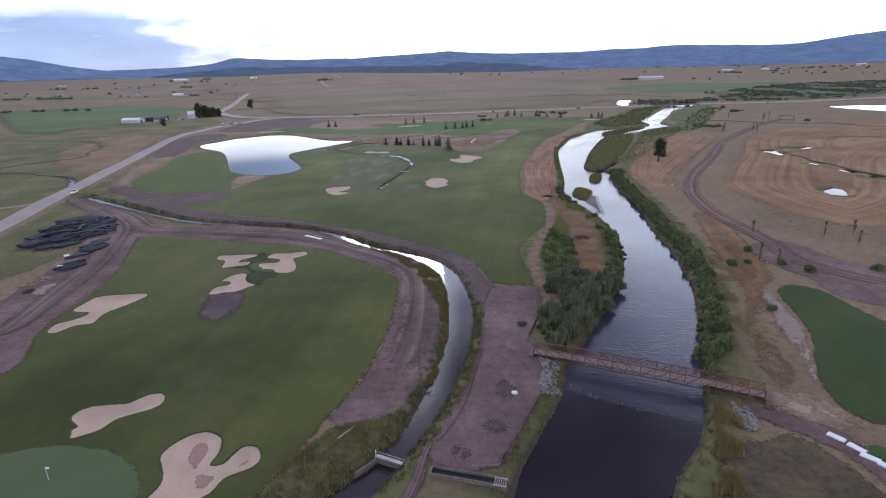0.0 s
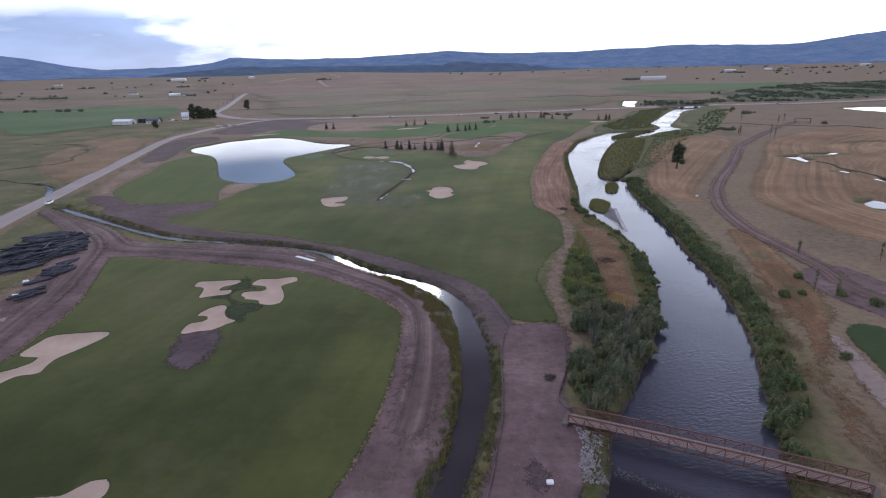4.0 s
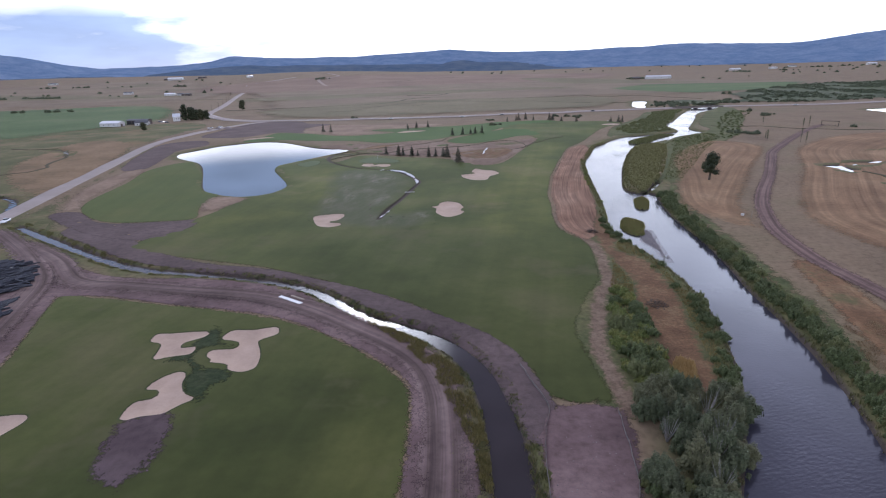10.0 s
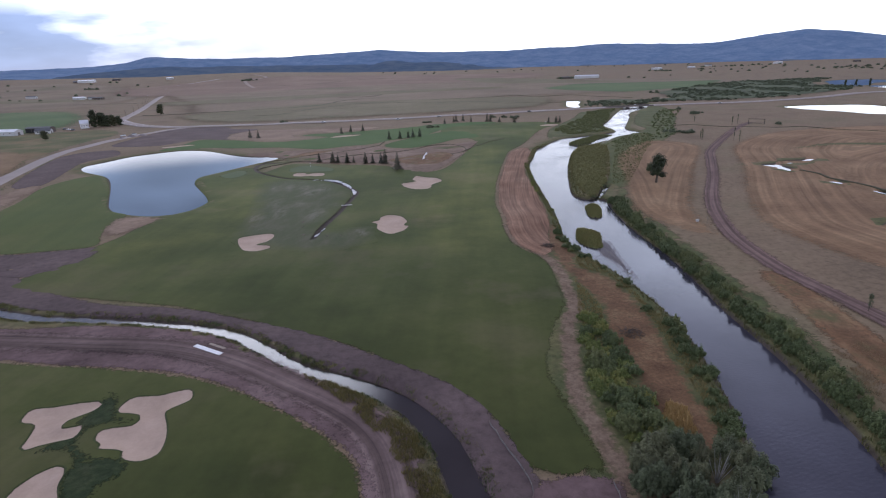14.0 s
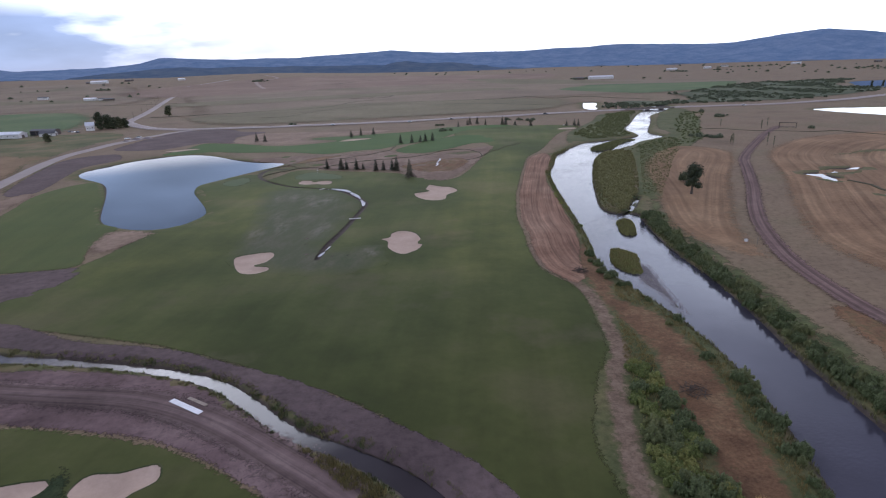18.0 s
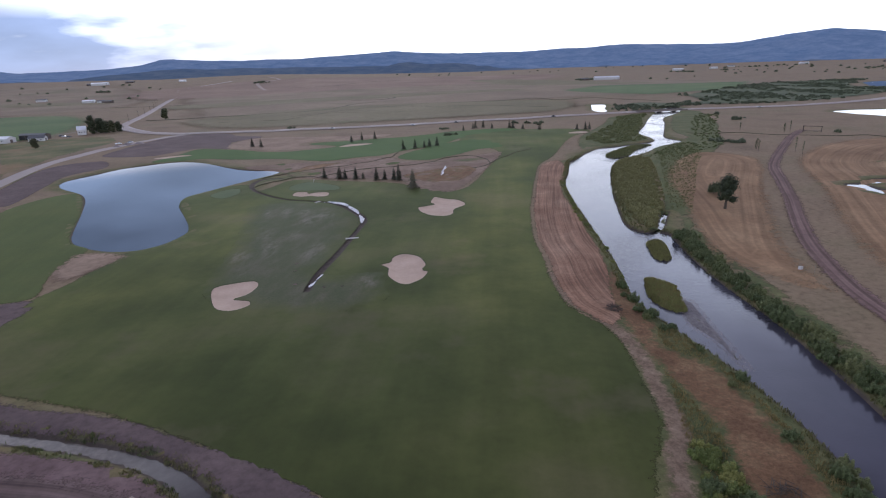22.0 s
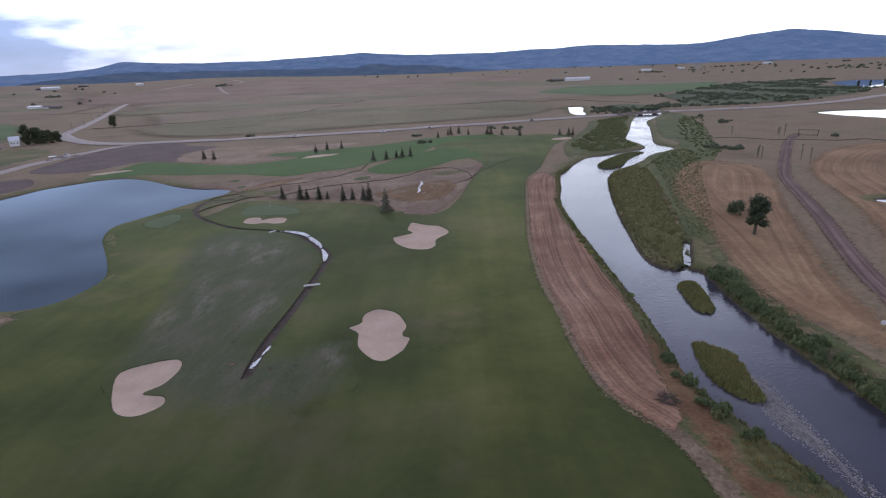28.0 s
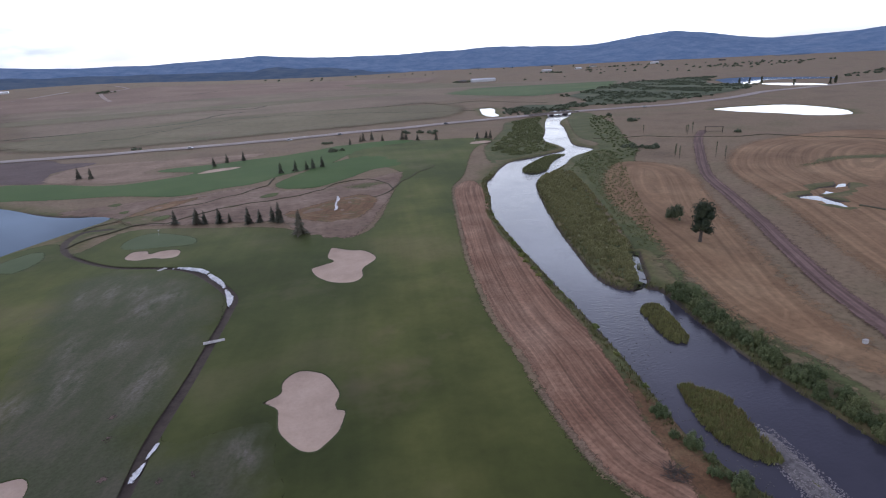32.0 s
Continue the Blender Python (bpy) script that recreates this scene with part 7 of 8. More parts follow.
grass("river_grass", q, "tall green and tan grass on the river banks", rng, 0.3, 0.95, 7, "reed", 0.065)
q = dry_only(inside_points(rng, [(84, 301), (92, 300), (104, 324), (114, 345), (126, 372), (142, 410), (155, 445), (150, 456), (124, 426), (106, 382), (90, 335)], 5200), 0.3)
grass("spit_grass", tussocks(q, 0.35, -0.1), "tall green grass among willow scrub", rng, 0.4, 1.3, 6, "spit_blade", 0.14)
q = dry_only(inside_points(rng, [(106, 322), (118, 350), (134, 385), (152, 425), (172, 470), (200, 500), (214, 500), (192, 450), (160, 400), (140, 365), (116, 325)], 4200), 0.5)
grass("slope_grass", tussocks(q, 0.4, -0.15), "olive tussock grass behind the river spit", rng, 0.2, 0.7, 6, "spit_blade", 0.11)
grass("upper_island_grass", dry_only(inside_points(rng, ISLANDS[3], 1300), -1.0), "tall green grass on an upper river island", rng, 0.4, 1.1, 6, "spit_blade", 0.16)
for isl in ISLANDS[:2]:
    grass("island_reeds", tussocks(inside_points(rng, isl, 2600), 1.1), "yellow-green reeds on a river island", rng, 0.25, 0.95, 7, "island_blade", 0.10)
    grass("island_sedge", tussocks(inside_points(rng, isl, 900), 0.7), "brown-green sedge on a river island", rng, 0.3, 1.2, 6, "reed", 0.09)
q = dry_only(inside_points(rng, [(31, 139), (33, 165), (39, 188), (45, 205), (48, 225), (56, 228), (58, 205), (57, 180), (53, 160), (46, 142)], 5200), 0.4)
q = q[apart(q[:, 0], q[:, 1], RUST) > 0.5]
grass("bank_sedge", q, "rust and tan sedge between fairway and river", rng, 0.2, 0.65, 7, "reed", 0.06)
q = dry_only(inside_points(rng, [(47, 83), (50, 80), (47, 74), (44.5, 69), (41, 62), (36, 52), (32, 46), (29, 46), (35, 58), (40, 68), (44, 76)], 2600), 0.2)
q = tussocks(q, 0.3, -0.12)
grass("bank_reeds", q, "tall yellow-green reeds below the footbridge", rng, 0.3, 1.1, 7, "reed", 0.06)
q = inside_points(rng, [(51, 80), (53, 88), (56, 96), (64, 112), (74, 140), (86, 170), (92, 165), (84, 138), (72, 104), (63, 86), (57, 83)], 5200)
q = q[np.array([noise.noise((a * 0.22, b * 0.12, 4.0)) for a, b in q]) > 0.08]
grass("east_grass", q, "dry tan grass on the east bank", rng, 0.15, 0.45, 6, "dry_blade", 0.05)


# ---- building site ----
def silt_fence(pts, lean=0.0):
    line = spline(pts, 1.4, False)[:, :2]
    line = line + np.random.RandomState(3).uniform(-0.12, 0.12, line.shape)
    z = heights(line)
    k = len(line)
    x0, y0 = line[0]
    ob = thing("silt_fence", Matrix.Translation((x0, y0, z[0])), "low dark silt fence on timber stakes", "fence", "silt fences")
    o = np.array([x0, y0, z[0]])
    lo, hi = np.column_stack([line, z - 0.05]) - o, np.column_stack([line + 0.05, z + 0.42]) - o
    V = np.vstack([lo, hi, lo + [0.05, 0.05, 0], hi + [0.05, 0.05, 0]])
    F = [(i, i + 1, k + i + 1, k + i) for i in range(k - 1)] + [(2 * k + i + 1, 2 * k + i, 3 * k + i, 3 * k + i + 1) for i in range(k - 1)] + [(k + i, k + i + 1, 3 * k + i + 1, 3 * k + i) for i in range(k - 1)]
    mesh_object("fabric", V, F, M["fabric"], ob)
    stake = None
    for i in range(0, k, 2):
        if stake is None:
            stake = part("stake", boxed((0.06, 0.06, 0.75), pose(0, 0, 0.3)), M["timber"], ob)
            s = stake
        else:
            s = stake.copy(); scene.collection.objects.link(s)
        s.location = hi[i] - [0, 0, 0.42]


silt_fence([(24, 133.5), (23, 125), (21.5, 116), (19, 109), (17.5, 104), (20, 100.5)])
silt_fence([(16.5, 84), (14, 79), (11, 73), (8.5, 68.5), (7.5, 66), (4.5, 65.4)])
silt_fence([(9.5, 150), (11.5, 141), (12.5, 135), (10.5, 128), (9, 118), (8, 106), (6.6, 97), (4.4, 87), (2.2, 79), (0.4, 75), (-1.6, 71.5)])




def weir():
    ob = thing("weir", pose(-8.6, 68.0, 0), "small concrete creek weir with a plank top", "weir")
    part("sill", boxed((4.3, 0.6, 1.9), pose(0, 0, -1.15, 0, 0, -26), 0.05), M["old_timber"], ob)
    for y in (0.55, -0.55):
        part("rail", boxed((4.6, 0.12, 0.12), pose(y * 0.44, y * 0.9, 0.28, 0, 0, -26), 0.02), M["timber"], ob)
    part("walkway", boxed((4.4, 0.7, 0.16), pose(0, 0, 0.05, 0, 0, -26), 0.03), M["concrete"], ob, "pale plank walkway")
    part("wing_wall", boxed((0.22, 4.4, 1.7), pose(-3.4, -1.0, -0.85, 0, 0, -42), 0.05), M["old_timber"], ob)
    part("wing_wall", boxed((0.22, 2.2, 1.7), pose(3.0, -1.4, -0.85, 0, 0, 66), 0.05), M["old_timber"], ob)
    part("post", boxed((0.15, 0.15, 1.3), pose(-2.1, 1.0, 0.3), 0.02), M["white"], ob)


def headgate():
    ob = thing("headgate", pose(2.0, 63.6, height(2.0, 63.6, 0.12), 0, 0, -16), "concrete headgate channel with a steel grate", "headgate")
    for y in (0.75, -0.75):
        part("wall", boxed((9.0, 0.16, 0.9), pose(0, y, 0.1), 0.03), M["old_timber"], ob)
    # raised shallow floor; its near-black colour stands in for a deep trench's shade
    part("floor", boxed((9.0, 1.4, 0.3), pose(0, 0, -0.02)), M["rubber"], ob, "wet channel floor, near-black for a deep trench's shade")
    part("end_wall", boxed((0.22, 1.7, 0.9), pose(-4.5, 0, 0.1), 0.03), M["old_timber"], ob)
    for i in range(6):
        part("grate_bar", boxed((0.07, 1.4, 0.1), pose(4.75 + i * 0.3, 0, 0.42), 0.02), M["concrete"], ob)
    for y in (0.75, -0.75):
        part("grate_rail", boxed((1.9, 0.1, 0.14), pose(5.5, y, 0.36)), M["concrete"], ob)
        part("sump_wall", boxed((1.9, 0.2, 1.2), pose(5.5, y, -0.3)), M["old_timber"], ob)


weir()
headgate()


def slab(x, y, turn, lx, ly, label, h=0.3):
    ob = part("concrete_slab", boxed((lx, ly, h), Matrix(), 0.03), M["white"], None)
    ob.matrix_world = pose(x, y, height(x, y, h / 2 + 0.12), 0, 0, turn)
    return tagged(ob, label, "slab", "slabs")


for x, y, a in ((59.4, 70.2, -55), (60.6, 67.6, -62), (61.0, 65.4, -50), (62.0, 63.4, -58), (63.4, 61.6, -48)):
    slab(x, y, a, 2.4, 1.0, "white rectangular slab lying on bare soil")
tagged(slab(-45, 184.6, -37, 8.4, 1.1, "long white panel lying beside the creek", 0.25), "long white panel lying beside the creek", "panel", "panels")
o = slab(-43.4, 186.0, -37, 5.0, 0.7, "brown board lying beside the white panel", 0.2)
o.data.materials[0] = M["timber"]
o.name = "board"
tagged(o, "", "board", "boards")


def pipe_mesh(length, r):
    bm = bmesh.new()
    n = 12
    rings = []
    for x, q in ((-length / 2, r), (length / 2, r), (length / 2, r * 0.86), (-length / 2, r * 0.86)):
        rings.append([bm.verts.new((x, math.cos(i * 6.2832 / n) * q, math.sin(i * 6.2832 / n) * q)) for i in range(n)])
    for a, b in zip(rings, rings[1:] + rings[:1]):
        for i in range(n):
            bm.faces.new((a[i], a[(i + 1) % n], b[(i + 1) % n], b[i]))
    me = bpy.data.meshes.new("pipe")
    bm.to_mesh(me); bm.free()
    me.materials.append(M["pipe"])
    return me


rng = np.random.RandomState(61)
PIPES = [pipe_mesh(6.5, 0.34), pipe_mesh(6.0, 0.24), pipe_mesh(4.6, 0.30)]


def pipe(x, y, z, turn, k, tilt=0.0):
    ob = new("drain_pipe", PIPES[k])
    ob.matrix_world = pose(x, y, z, 0, tilt, turn)
    tagged(ob, "long black plastic drain pipe stacked on the ground", "pipe", "stacked drain pipes")


def pipe_stack(x, y, turn, n, layers, k=0):
    r = (0.34, 0.24, 0.30)[k]
    z0 = height(x, y, 0.14)
    a = radians(turn)
    for j in range(layers):
        for i in range(n - j):
            off = (i - (n - j - 1) / 2) * r * 2.05
            s = rng.uniform(-1.3, 1.3)
            pipe(x - math.sin(a) * off + math.cos(a) * s, y + math.cos(a) * off + math.sin(a) * s, z0 + r + j * r * 1.75, turn + rng.uniform(-6, 6), k)


for x, y, a, n, l, k in ((-140, 213, 35, 8, 3, 0), (-133, 211, 30, 7, 2, 0), (-146, 209, 48, 7, 3, 1), (-138, 205, 28, 8, 2, 1), (-130, 204, 38, 6, 2, 0),
                         (-127, 197, 32, 6, 1, 2), (-143, 184, 62, 9, 2, 0), (-136, 182, 62, 9, 1, 1), (-131, 184, 58, 6, 1, 0), (-122, 183, 70, 6, 1, 1), (-121, 188, 64, 5, 1, 2), (-119, 171, 55, 5, 1, 1)):
    pipe_stack(x, y, a, n, l, k)
patch("pipe_yard", spline([(-141, 177), (-149, 200), (-153, 219), (-142, 225), (-125, 209), (-121, 197), (-127, 187), (-131, 177)], 3), M["plot_soil"], "dark soil under stacked pipes", "soil", 0.11, 3)
patch("brush_scar", spline([(-60, 172), (-56, 169), (-54, 163.5), (-49.5, 161), (-51, 159.2), (-56.5, 159.2), (-57, 156), (-53, 152), (-48, 151), (-46, 147.5), (-48.5, 143), (-48, 138.5), (-51, 137.5), (-55, 141.5), (-57, 146), (-57, 150.5), (-60, 153), (-64, 153), (-63.5, 156), (-60.5, 159.5), (-63, 161.5), (-60.5, 165)], 1.2), M["scar"], "rough darker turf between the bunkers", "turf", 0.2, 1.2)

M["rust_rubble"] = plain("rust_rubble", (0.16, 0.10, 0.065), (0.34, 0.22, 0.14), 0.5, 0.9)
p = np.vstack([inside_points(rng, [(-119, 144), (-117, 151), (-113.5, 150.5), (-115, 144)], 60)])
scatter_stuff("rubble_heap", "small heap of tan rubble and roots", "rubble", M["rust_rubble"], [(rng.randint(6), x, y, h + 0.2, rng.uniform(0.4, 1.2), rng.uniform(0, 6.3)) for (x, y), h in zip(p, heights(p))], STONES)
p = np.vstack([inside_points(rng, [(-14, 84), (-4, 90), (-3, 132), (-10.5, 134), (-12, 112), (-14, 96)], 700), inside_points(rng, [(-20, 78), (-12, 80), (-8, 84), (-16, 86)], 120), inside_points(rng, [(-60, 190), (-20, 168), (-16, 166), (-14, 152), (-40, 176)], 160)])
scatter_stuff("soil_clods", "scattered soil clods and stones on the haul road", "clods", M["dark_soil"], [(rng.randint(6), x, y, h + 0.16, rng.uniform(0.12, 0.42), rng.uniform(0, 6.3)) for (x, y), h in zip(p, heights(p))], STONES)
p = inside_points(rng, [(1, 66), (7, 67), (16, 86), (19, 104), (22, 130), (12, 132), (9, 110), (3, 80)], 160)
scatter_stuff("yard_stones", "small stones on graded soil", "stones", M["stone"], [(rng.randint(6), x, y, h + 0.15, rng.uniform(0.08, 0.28), rng.uniform(0, 6.3)) for (x, y), h in zip(p, heights(p))], STONES)


def mound(name, x, y, r, h, mat, label):
    bm = bmesh.new()
    q = bmesh.ops.create_grid(bm, x_segments=14, y_segments=14, size=1.0)
    for v in bm.verts:
        t = min(1.0, math.hypot(v.co.x, v.co.y))
        z = h * (1 - t * t) ** 1.3 * (1 + 0.5 * noise.noise(Vector((v.co.x * 3, v.co.y * 3, x))))
        v.co = Vector((v.co.x * r, v.co.y * r * 0.7, z - 0.15))
    for f in bm.faces:
        f.smooth = True
    ob = part(name, bm, mat, None)
    ob.matrix_world = pose(x, y, height(x, y, 0.15), 0, 0, x * 7)
    tagged(ob, label, "mound", "soil heaps")


mound("soil_heap", -124, 263, 8, 1.6, M["dark_soil"], "low heap of dark topsoil")
for x, y, r, h in ((13.5, 88, 1.6, 0.7), (10.5, 76, 1.5, 0.6), (7.5, 70, 1.8, 0.5), (14, 97, 2.2, 0.4)):
    mound("soil_heap", x, y, r, h, M["dark_soil"], "small heap of dark soil in the yard")
for x, y, r, h in ((-236, 640, 6, 1.8), (-228, 645, 5, 1.4), (-240, 628, 5, 1.5)):
    mound("rubble_pile", x, y, r, h, M["stone"], "grey rubble pile beside the road")
o = part("soil_bag", boxed((1.0, 0.8, 0.5), pose(0, 0, 0.3), 0.12), M["white"], None)
o.matrix_world = pose(12.2, 84.5, height(12.2, 84.5))
tagged(o, "white sack lying on bare soil", "sack")

for x, y in ((-122, 170), (-117, 159)):
    o = part("soil_bag", boxed((1.6, 1.2, 0.9), pose(0, 0, 0.45), 0.25), M["white"], None)
    o.matrix_world = pose(x, y, height(x, y, 0.05), 0, 0, 25)
    tagged(o, "white bulk bag beside the pipe yard", "bag", "bulk bags")
o = part("board", boxed((4.0, 0.25, 0.15), pose(0, 0, 0.1), 0.02), M["timber"], None)
o.matrix_world = pose(-16, 74.5, height(-16, 74.5, 0.2), 0, 0, 55)
tagged(o, "pale loose board lying in rough grass", "board", "boards")

# bleached stones in the ditch
for q in ([(-36, 371.6, 0.2), (-32.6, 370, 0.5), (-27, 364.8, 0.8), (-24.4, 360.5, 0.6)], [(-24.6, 360.5, 0.4), (-22.3, 355.5, 0.75), (-20.2, 350.5, 0.65), (-19.2, 346.5, 0.4)], [(-19, 345.5, 0.35), (-17.9, 341, 0.75), (-17.4, 336, 0.8), (-17.7, 331, 0.3)],
          [(-26.6, 275, 0.25), (-27.6, 272.5, 0.6), (-28.2, 270.6, 0.4)], [(-28.3, 270.4, 0.4), (-29, 268, 0.7), (-29.6, 265.8, 0.35)]):
    q = spline(q, 0.8, False)
    patch("ditch_stones", ribbon(q, q[:, 2] * 1.25), M["pale_silt"], "pale bleached stones and froth in a ditch", "stones", 0.4, 0.6, cuts=False)

# planks over the ditch
for x, y, a, l in ((-20.1, 311, 4, 4.7), (-39, 371.4, 48, 3.0)):
    ob = thing("plank_bridge", pose(x, y, height(x - 3, y, 0.25), 0, 0, a), "short pale plank bridge over a ditch", "bridge", "plank bridges")
    for i in range(3):
        part("plank", boxed((l, 0.4, 0.12), pose(0, (i - 1) * 0.45, 0), 0.02), M["concrete"], ob)


# ---- ranch gate ----
def ranch_gate():
    ob = thing("ranch_gate", pose(323.5, 522.5, height(323, 522), 0, 0, -40), "dark timber ranch gate with a crossbeam", "gate")
    for x in (-6, 6):
        part("post", tube((x, 0, -0.4), (x, 0, 4.6), 0.22, 9), M["bark"], ob)
    part("crossbeam", tube((-6.6, 0, 4.5), (6.6, 0, 4.5), 0.2, 9), M["bark"], ob)
    for z in (0.5, 1.0, 1.4):
        part("rail", tube((-5.8, 0, z), (5.8, 0, z), 0.06, 7), M["bark"], ob)


ranch_gate()


# ---- vehicles ----
def vehicle(x, y, turn, paint, label, pickup=False, truck=False):
    z = float(lie(np.array([x]), np.array([y]))[0])
    ob = thing("pickup_truck" if pickup else "car", pose(x, y, z + 0.42 + (0.6 if truck else 0), 0, 0, turn), label, "vehicle")
    body = boxed((5.2 if pickup else 4.6, 1.85, 0.62), pose(0, 0, 0.72), 0.1)
    part("body", body, M[paint], ob)
    cab = bmesh.new()
    L0, L1 = ((-0.2, 1.5) if pickup else (-1.7, 1.0))
    vs = [cab.verts.new(c) for c in ((L0, -0.85, 1.0), (L1, -0.85, 1.0), (L1, 0.85, 1.0), (L0, 0.85, 1.0), (L0 + 0.25, -0.7, 1.62), (L1 - 0.6, -0.7, 1.62), (L1 - 0.6, 0.7, 1.62), (L0 + 0.25, 0.7, 1.62))]
    for f in ((0, 1, 5, 4), (1, 2, 6, 5), (2, 3, 7, 6), (3, 0, 4, 7), (4, 5, 6, 7)):
        cab.faces.new([vs[i] for i in f])
    part("cabin", cab, M["glass"], ob, "dark cabin windows")
    part("roof", boxed((L1 - L0 - 0.8, 1.42, 0.06), pose((L0 + L1) / 2 - 0.17, 0, 1.64), 0.02), M[paint], ob)
    for x_ in (-1.5, 1.5):
        for y_ in (-0.85, 0.85):
            w = part("wheel", tube((x_, y_ - 0.12, 0.36), (x_, y_ + 0.12, 0.36), 0.36, 14), M["rubber"], ob)
            part("rim", tube((x_, y_ - 0.13, 0.36), (x_, y_ + 0.13, 0.36), 0.2, 10), M["roof_metal"], w)


vehicle(-183.5, 272, 103, "car_white", "white pickup truck on the country road", True)
vehicle(-246, 646, 20, "car_white", "white truck parked beside the road", True)
vehicle(-238, 652, 60, "car_white", "white car parked beside the road")
for x, y, a, c in ((22, 703.5, 5, "car_white"), (68, 707, 5, "car_dark"), (-60, 700.5, -3, "car_white"), (180, 731, 12, "car_dark"), (430, 741, -5, "car_white"), (-345, 742, 40, "car_dark"), (-338, 735, 10, "car_white"), (-330, 728, 70, "car_dark")):
    vehicle(x, y, a, c, "small car far off" if c == "car_white" else "dark car far off")


# ---- buildings ----
def building(name, x, y, turn, lx, ly, wall_h, roof_h, wall, roof, label, windows=3, door=True, open_side=False):
    z = float(lie(np.array([x]), np.array([y]))[0])
    ob = thing(name, pose(x, y, z, 0, 0, turn), label, "building")
    part("wall", boxed((lx, ly, wall_h + 0.6), pose(0, 0, wall_h / 2 - 0.3)), M[wall], ob)
    bm = bmesh.new()
    e = 0.5
    for s in (-1, 1):
        vs = [bm.verts.new(c) for c in ((-lx / 2 - e, s * (ly / 2 + e), wall_h - 0.15), (lx / 2 + e, s * (ly / 2 + e), wall_h - 0.15), (lx / 2 + e, 0, wall_h + roof_h), (-lx / 2 - e, 0, wall_h + roof_h),
                                        (-lx / 2 - e, s * (ly / 2 + e), wall_h + 0.1), (lx / 2 + e, s * (ly / 2 + e), wall_h + 0.1), (lx / 2 + e, 0, wall_h + roof_h + 0.25), (-lx / 2 - e, 0, wall_h + roof_h + 0.25))]
        for f in ((0, 1, 2, 3), (4, 5, 6, 7), (0, 1, 5, 4), (0, 3, 7, 4), (1, 2, 6, 5)):
            bm.faces.new([vs[i] for i in f])
    bmesh.ops.recalc_face_normals(bm, faces=bm.faces)
    part("roof", bm, M[roof], ob)
    for s in (-1, 1):
        bm = bmesh.new()
        a, b = [[bm.verts.new((s * (lx / 2 - d), u, h)) for u, h in ((-ly / 2, wall_h), (ly / 2, wall_h), (0, wall_h + roof_h))] for d in (0, 0.2)]
        bm.faces.new(a); bm.faces.new(b[::-1])
        for i in range(3):
            bm.faces.new((a[i], b[i], b[(i + 1) % 3], a[(i + 1) % 3]))
        part("gable", bm, M[wall], ob)
    if open_side:
        # near-black panels on the solid wall stand in for the bays' inner shade
        for i in range(4):
            part("bay_opening", boxed((lx / 4 - 0.8, 0.12, wall_h - 0.8), pose((i - 1.5) * lx / 4, -ly / 2 - 0.03, wall_h / 2 - 0.2)), M["rubber"], ob, "near-black panel for an open bay's shaded inside")
    else:
        for i in range(windows):
            w = part("window", boxed((1.3, 0.12, 1.2), pose((i - (windows - 1) / 2) * lx / (windows + 0.5), -ly / 2 - 0.03, wall_h * 0.55)), M["white"], ob)
            part("pane", boxed((1.1, 0.14, 1.0), pose((i - (windows - 1) / 2) * lx / (windows + 0.5), -ly / 2 - 0.05, wall_h * 0.55)), M["glass"], w)
    if door:
        part("door", boxed((0.12, min(3.4, ly * 0.4), min(3.2, wall_h * 0.8)), pose(lx / 2 + 0.03, 0, min(3.2, wall_h * 0.8) / 2)), M["siding_dark"], ob)
    return ob


building("barn", -382, 705, -8, 23, 12, 4.2, 2.0, "siding", "roof_metal", "long white metal-roofed barn")
building("open_shed", -362, 727, -8, 26, 10, 4.8, 1.2, "siding_dark", "roof_dark", "dark open-fronted machinery shed", 0, False, True)
building("farmhouse", -350, 710, 10, 14, 9, 3.0, 2.2, "siding", "roof_dark", "low grey farmhouse with a dark roof")
building("white_house", -331, 757, 20, 8, 7, 5.5, 3.5, "siding", "roof_metal", "small white gabled house under trees")
for i, (x, y, a, lx, ly, h, r, wall, roof) in enumerate(((-690, 1520, 5, 26, 12, 5, 2, "siding", "roof_metal"), (-640, 1500, -5, 22, 10, 4, 1.5, "siding_dark", "roof_dark"), (-660, 1512, 12, 14, 10, 4, 2, "siding", "roof_dark"),
                                                         (-1085, 2440, 0, 60, 18, 7, 3, "siding", "roof_metal"), (-1000, 2500, 0, 30, 14, 5, 2, "siding_dark", "roof_dark"), (-1130, 2460, 8, 24, 12, 5, 2, "siding_dark", "roof_dark"),
                                                         (676, 1830, -4, 75, 18, 7, 3, "siding", "roof_metal"), (610, 1840, 0, 26, 12, 5, 2, "siding_dark", "roof_dark"), (1180, 2350, -8, 40, 14, 6, 2, "siding", "roof_metal"),
                                                         (1500, 2500, 0, 30, 12, 5, 2, "siding", "roof_dark"), (1800, 2450, -10, 36, 14, 6, 2, "siding", "roof_metal"), (2050, 2300, 0, 28, 12, 5, 2, "siding_dark", "roof_dark"),
                                                         (-760, 2380, 5, 24, 12, 5, 2, "siding", "roof_metal"), (-1500, 2300, 5, 30, 14, 5, 2, "siding", "roof_dark"), (-860, 1640, 5, 22, 12, 5, 2, "siding", "roof_dark"), (1350, 2380, 5, 30, 12, 5, 2, "siding", "roof_metal"))):
    building("ranch_building", x, y, a, lx, ly, h, r, wall, roof, "far pale ranch building with a metal roof" if roof == "roof_metal" else "far ranch building with a dark roof", 4)


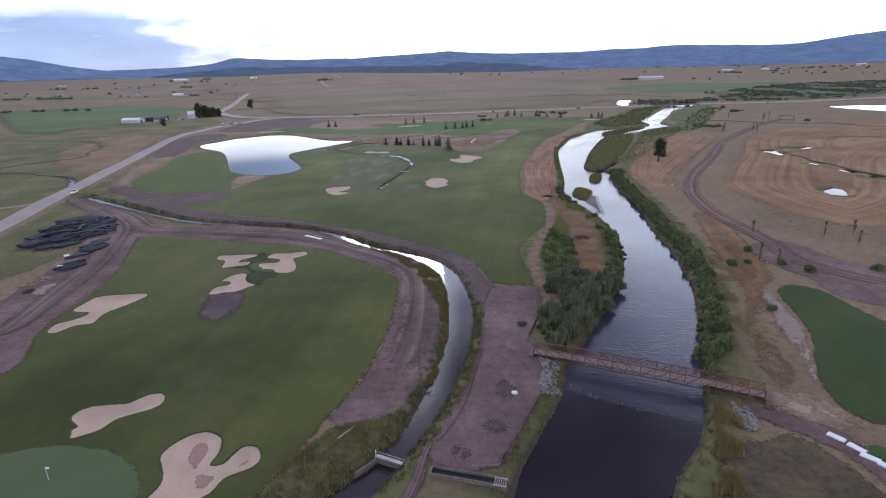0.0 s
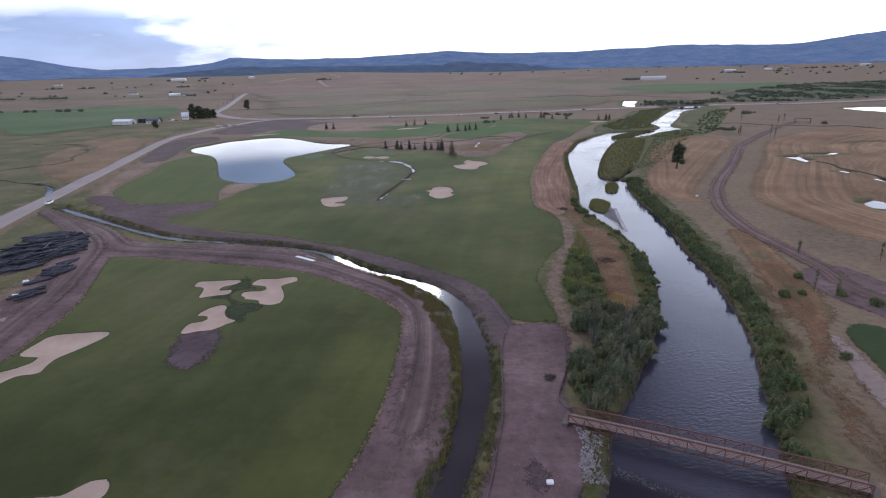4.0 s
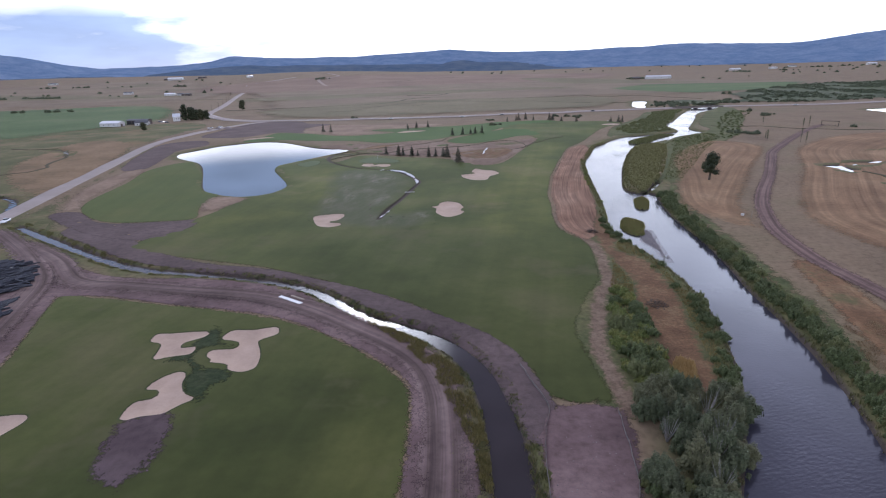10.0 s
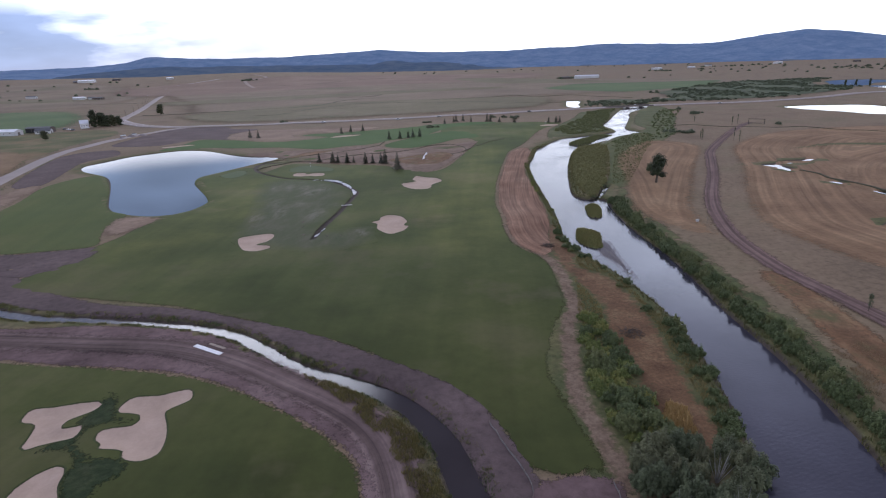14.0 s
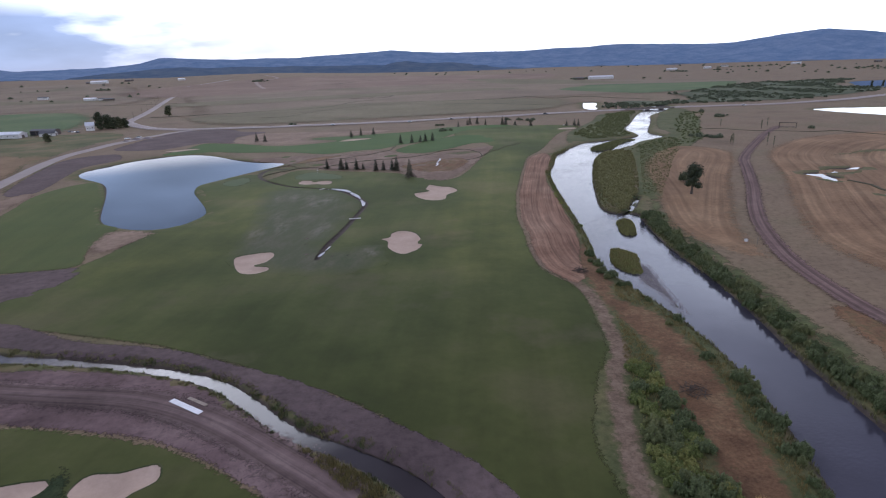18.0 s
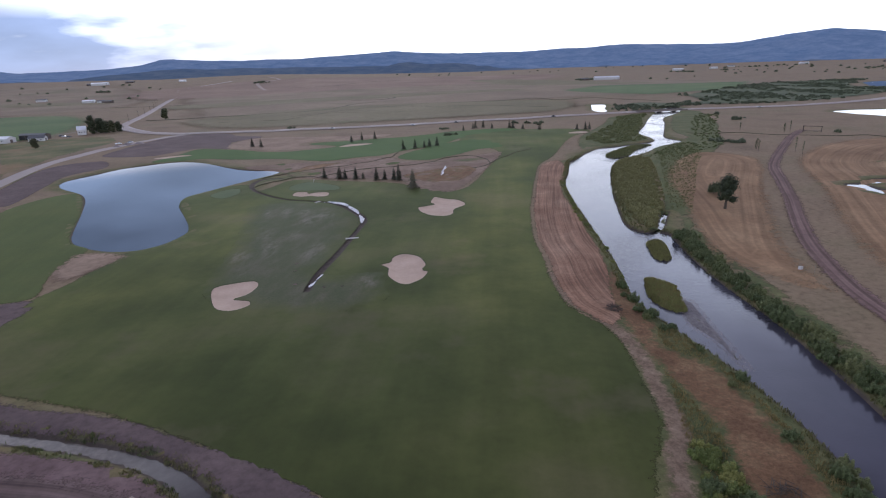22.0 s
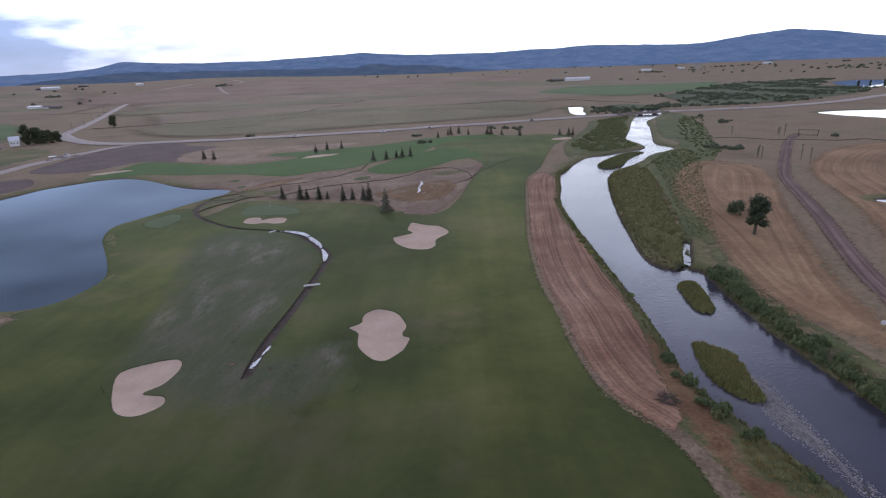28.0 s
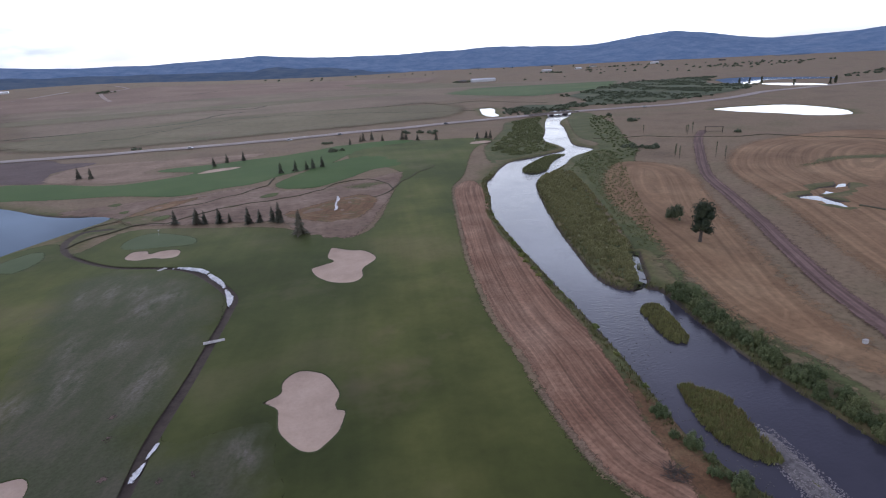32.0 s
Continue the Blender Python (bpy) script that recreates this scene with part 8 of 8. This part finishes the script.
# ---- highway bridge over the river ----
def highway_bridge():
    ob = thing("highway_bridge", pose(312, 749.6, 0, 0, 0, 3), "low concrete highway bridge over the river", "bridge")
    part("deck_slab", boxed((64, 11, 0.7), pose(0, 0, 0.45), 0.05), M["asphalt"], ob)
    for y in (-5.4, 5.4):
        part("parapet", boxed((64, 0.3, 0.9), pose(0, y, 1.2), 0.04), M["old_timber"], ob)
    for x in (-18, 0, 18):
        part("pier", boxed((1.2, 9.5, 3.0), pose(x, 0, -1.3), 0.08), M["asphalt"], ob)


highway_bridge()

# ---- golf flags ----
for x, y in ((-46, 416), (-58, 66), (158, 596)):
    ob = thing("golf_flag", pose(x, y, height(x, y, 0.2)), "thin white golf pin with a small flag", "flag", "golf flags")
    part("pole", tube((0, 0, -0.2), (0, 0, 2.3), 0.03, 6), M["white"], ob)
    part("flag", boxed((0.5, 0.03, 0.35), pose(0.27, 0, 2.1)), M["white"], ob)


# ---- native rough ----
for q in ([(-78, 440), (-66, 452), (-54, 462), (-41, 465), (-23, 476), (-13, 486), (-4, 496), (1.4, 518)], [(-46, 434), (-36, 444), (-27, 450), (-18, 456), (-5, 457), (8, 460), (20, 469), (36, 484), (47, 487), (57, 468), (55, 448), (43, 440)], [(56, 452), (70, 475), (82, 490), (95, 504)], [(-77, 414), (-73, 424), (-65, 431), (-60, 437), (-47, 435)]):
    road("rough_ditch", wander(q, q[0][0], 4.0, 1.5), 0.38, M["hedge"], "dark eroded ditch across the native rough", 0.34, 2)
q = spline([(21.8, 419, 0.3), (24.4, 424, 0.7), (25.2, 432, 0.5), (27.6, 441, 0.8), (28.4, 450, 0.3)], 1.2, False)
patch("rough_wash", ribbon(q, q[:, 2] * 1.2), M["pale_silt"], "thin pale wash in the native rough", "stones", 0.42, 0.8, cuts=False)
for q in ([(-70, 446), (-62, 470), (-50, 482), (-30, 488), (-44, 468), (-58, 450)], [(0, 425), (20, 440), (40, 450), (46, 432), (30, 402), (14, 404)]):
    patch("rough_grass", spline(q, 3), M["rust_grass"], "tan dry grass in the native rough", "grass", 0.26, 4)
for q in ([(-70, 462), (-50, 455), (-42, 440), (-56, 436), (-66, 440)], [(30, 470), (50, 478), (60, 470), (44, 458)]):
    patch("rough_sedge", spline(q, 3), M["pasture"], "olive sedge in the native rough", "grass", 0.27, 4)

# ---- small things ----
ob = thing("utility_box", pose(109, 254.5, height(109, 254.5)), "small white utility box in a dry field", "box")
part("housing", boxed((1.0, 0.7, 0.8), pose(0, 0, 0.4), 0.06), M["siding"], ob)
part("lid", boxed((1.1, 0.8, 0.08), pose(0, 0, 0.84), 0.02), M["concrete"], ob)
o = part("marker_post", tube((0, 0, -0.3), (0, 0, 2.6), 0.08, 8), M["timber"], None)
o.matrix_world = pose(110.5, 251, height(110.5, 251))
tagged(o, "plain timber marker post beside a track", "post")


def utility_pole(x, y, turn):
    z = float(lie(np.array([x]), np.array([y]))[0])
    ob = thing("utility_pole", pose(x, y, z, 0, 0, turn), "brown timber utility pole with a crossarm", "pole", "utility poles")
    part("pole", tube((0, 0, -0.5), (0, 0, 10.5), 0.17, 8, 0.12), M["bark"], ob)
    part("crossarm", boxed((2.4, 0.14, 0.14), pose(0, 0, 9.8), 0.02), M["bark"], ob)
    for x_ in (-1.0, 0.0, 1.0):
        part("insulator", tube((x_, 0, 9.87), (x_, 0, 10.1), 0.06, 6), M["white"], ob)


for x, y, a in ((-345, 905, 70), (-365, 985, 75), (-388, 1065, 75), (-412, 1150, 75), (-440, 1240, 75), (-470, 1330, 75), (-500, 1420, 75)):
    utility_pole(x, y, a)


def brush_pile(x, y, r, seed, label):
    rg = np.random.RandomState(seed)
    bm = bmesh.new()
    for i in range(70):
        a, d = rg.uniform(0, 6.28), rg.uniform(0, r) ** 0.9
        c = Vector((math.cos(a) * d, math.sin(a) * d, rg.uniform(0.0, 0.7) * (1 - d / r) + 0.1))
        t = Vector((rg.uniform(-1, 1), rg.uniform(-1, 1), rg.uniform(-0.25, 0.3))).normalized() * rg.uniform(0.5, 1.3)
        tube(c - t, c + t, rg.uniform(0.03, 0.08), 5, 0.02, bm)
    ob = part("brush_pile", bm, M["bark"], None)
    ob.matrix_world = pose(x, y, height(x, y, 0.1))
    tagged(ob, label, "brush pile", "brush piles")


brush_pile(47, 237.5, 2.2, 3, "dark heap of burnt brush on the straw")
brush_pile(46.5, 176, 3.0, 4, "grey heap of dead brush in the sedge")
brush_pile(17.5, 111.5, 0.9, 5, "small dark brush heap on bare soil")
brush_pile(-113, 140, 1.6, 6, "dark heap of roots beside the yard")
for i, (x, y) in enumerate(((34, 120), (37, 124), (32, 114), (38, 131), (29, 125))):
    rg = np.random.RandomState(200 + i)
    bm = bmesh.new()
    for k in range(16):
        a = rg.uniform(0, 6.28)
        tube((0, 0, -0.2), (math.cos(a) * rg.uniform(0.6, 2.2), math.sin(a) * rg.uniform(0.6, 2.2), rg.uniform(3.0, 5.2)), 0.05, 5, 0.015, bm)
    o = part("dead_willow", bm, M["dead_wood"], None)
    o.matrix_world = pose(x, y, height(x, y, -0.1))
    tagged(o, "bare grey dead willow stems in the thicket", "shrub", "dead willows")
rng = np.random.RandomState(77)
q = inside_points(rng, [(38, 141), (41, 141), (43, 148), (41, 150), (38, 146)], 420)
grass("yellow_grass", q, "bright straw-yellow tall grass clump", rng, 0.5, 1.2, 6, "yellow_blade", 0.10)
q = inside_points(rng, [(-14, 82), (-4, 88), (-2.5, 132), (-4, 134), (-6.5, 112), (-9, 94), (-16, 84)], 420)
grass("weed_tufts", q, "sparse dry weeds on the haul road", rng, 0.15, 0.5, 4, "reed", 0.08)
for x, y, a, n, l, k in ((-149, 214, 40, 6, 2, 0), (-145, 218, 30, 6, 2, 0), (-137, 217, 42, 6, 2, 1), (-149, 203, 55, 6, 2, 1), (-147, 194, 60, 7, 1, 0), (-141, 197, 50, 6, 2, 0), (-134, 199, 36, 6, 1, 1)):
    pipe_stack(x, y, a, n, l, k)
for x, y in inside_points(rng, [(-139, 182), (-146, 200), (-149, 215), (-141, 220), (-128, 208), (-124, 198), (-130, 189)], 130):
    pipe(x, y, height(x, y, 0.5 + rng.uniform(0, 1.1)), rng.normal(42, 22), rng.randint(3), rng.uniform(-10, 10))
for x, y in np.vstack([inside_points(rng, [(-120, 173), (-121, 184), (-116, 179), (-116, 172)], 14), inside_points(rng, [(-116, 159), (-116, 165), (-112, 160), (-113, 156)], 9)]):
    pipe(x, y, height(x, y, 0.4 + rng.uniform(0, 0.4)), rng.normal(48, 16), rng.randint(3), rng.uniform(-5, 5))
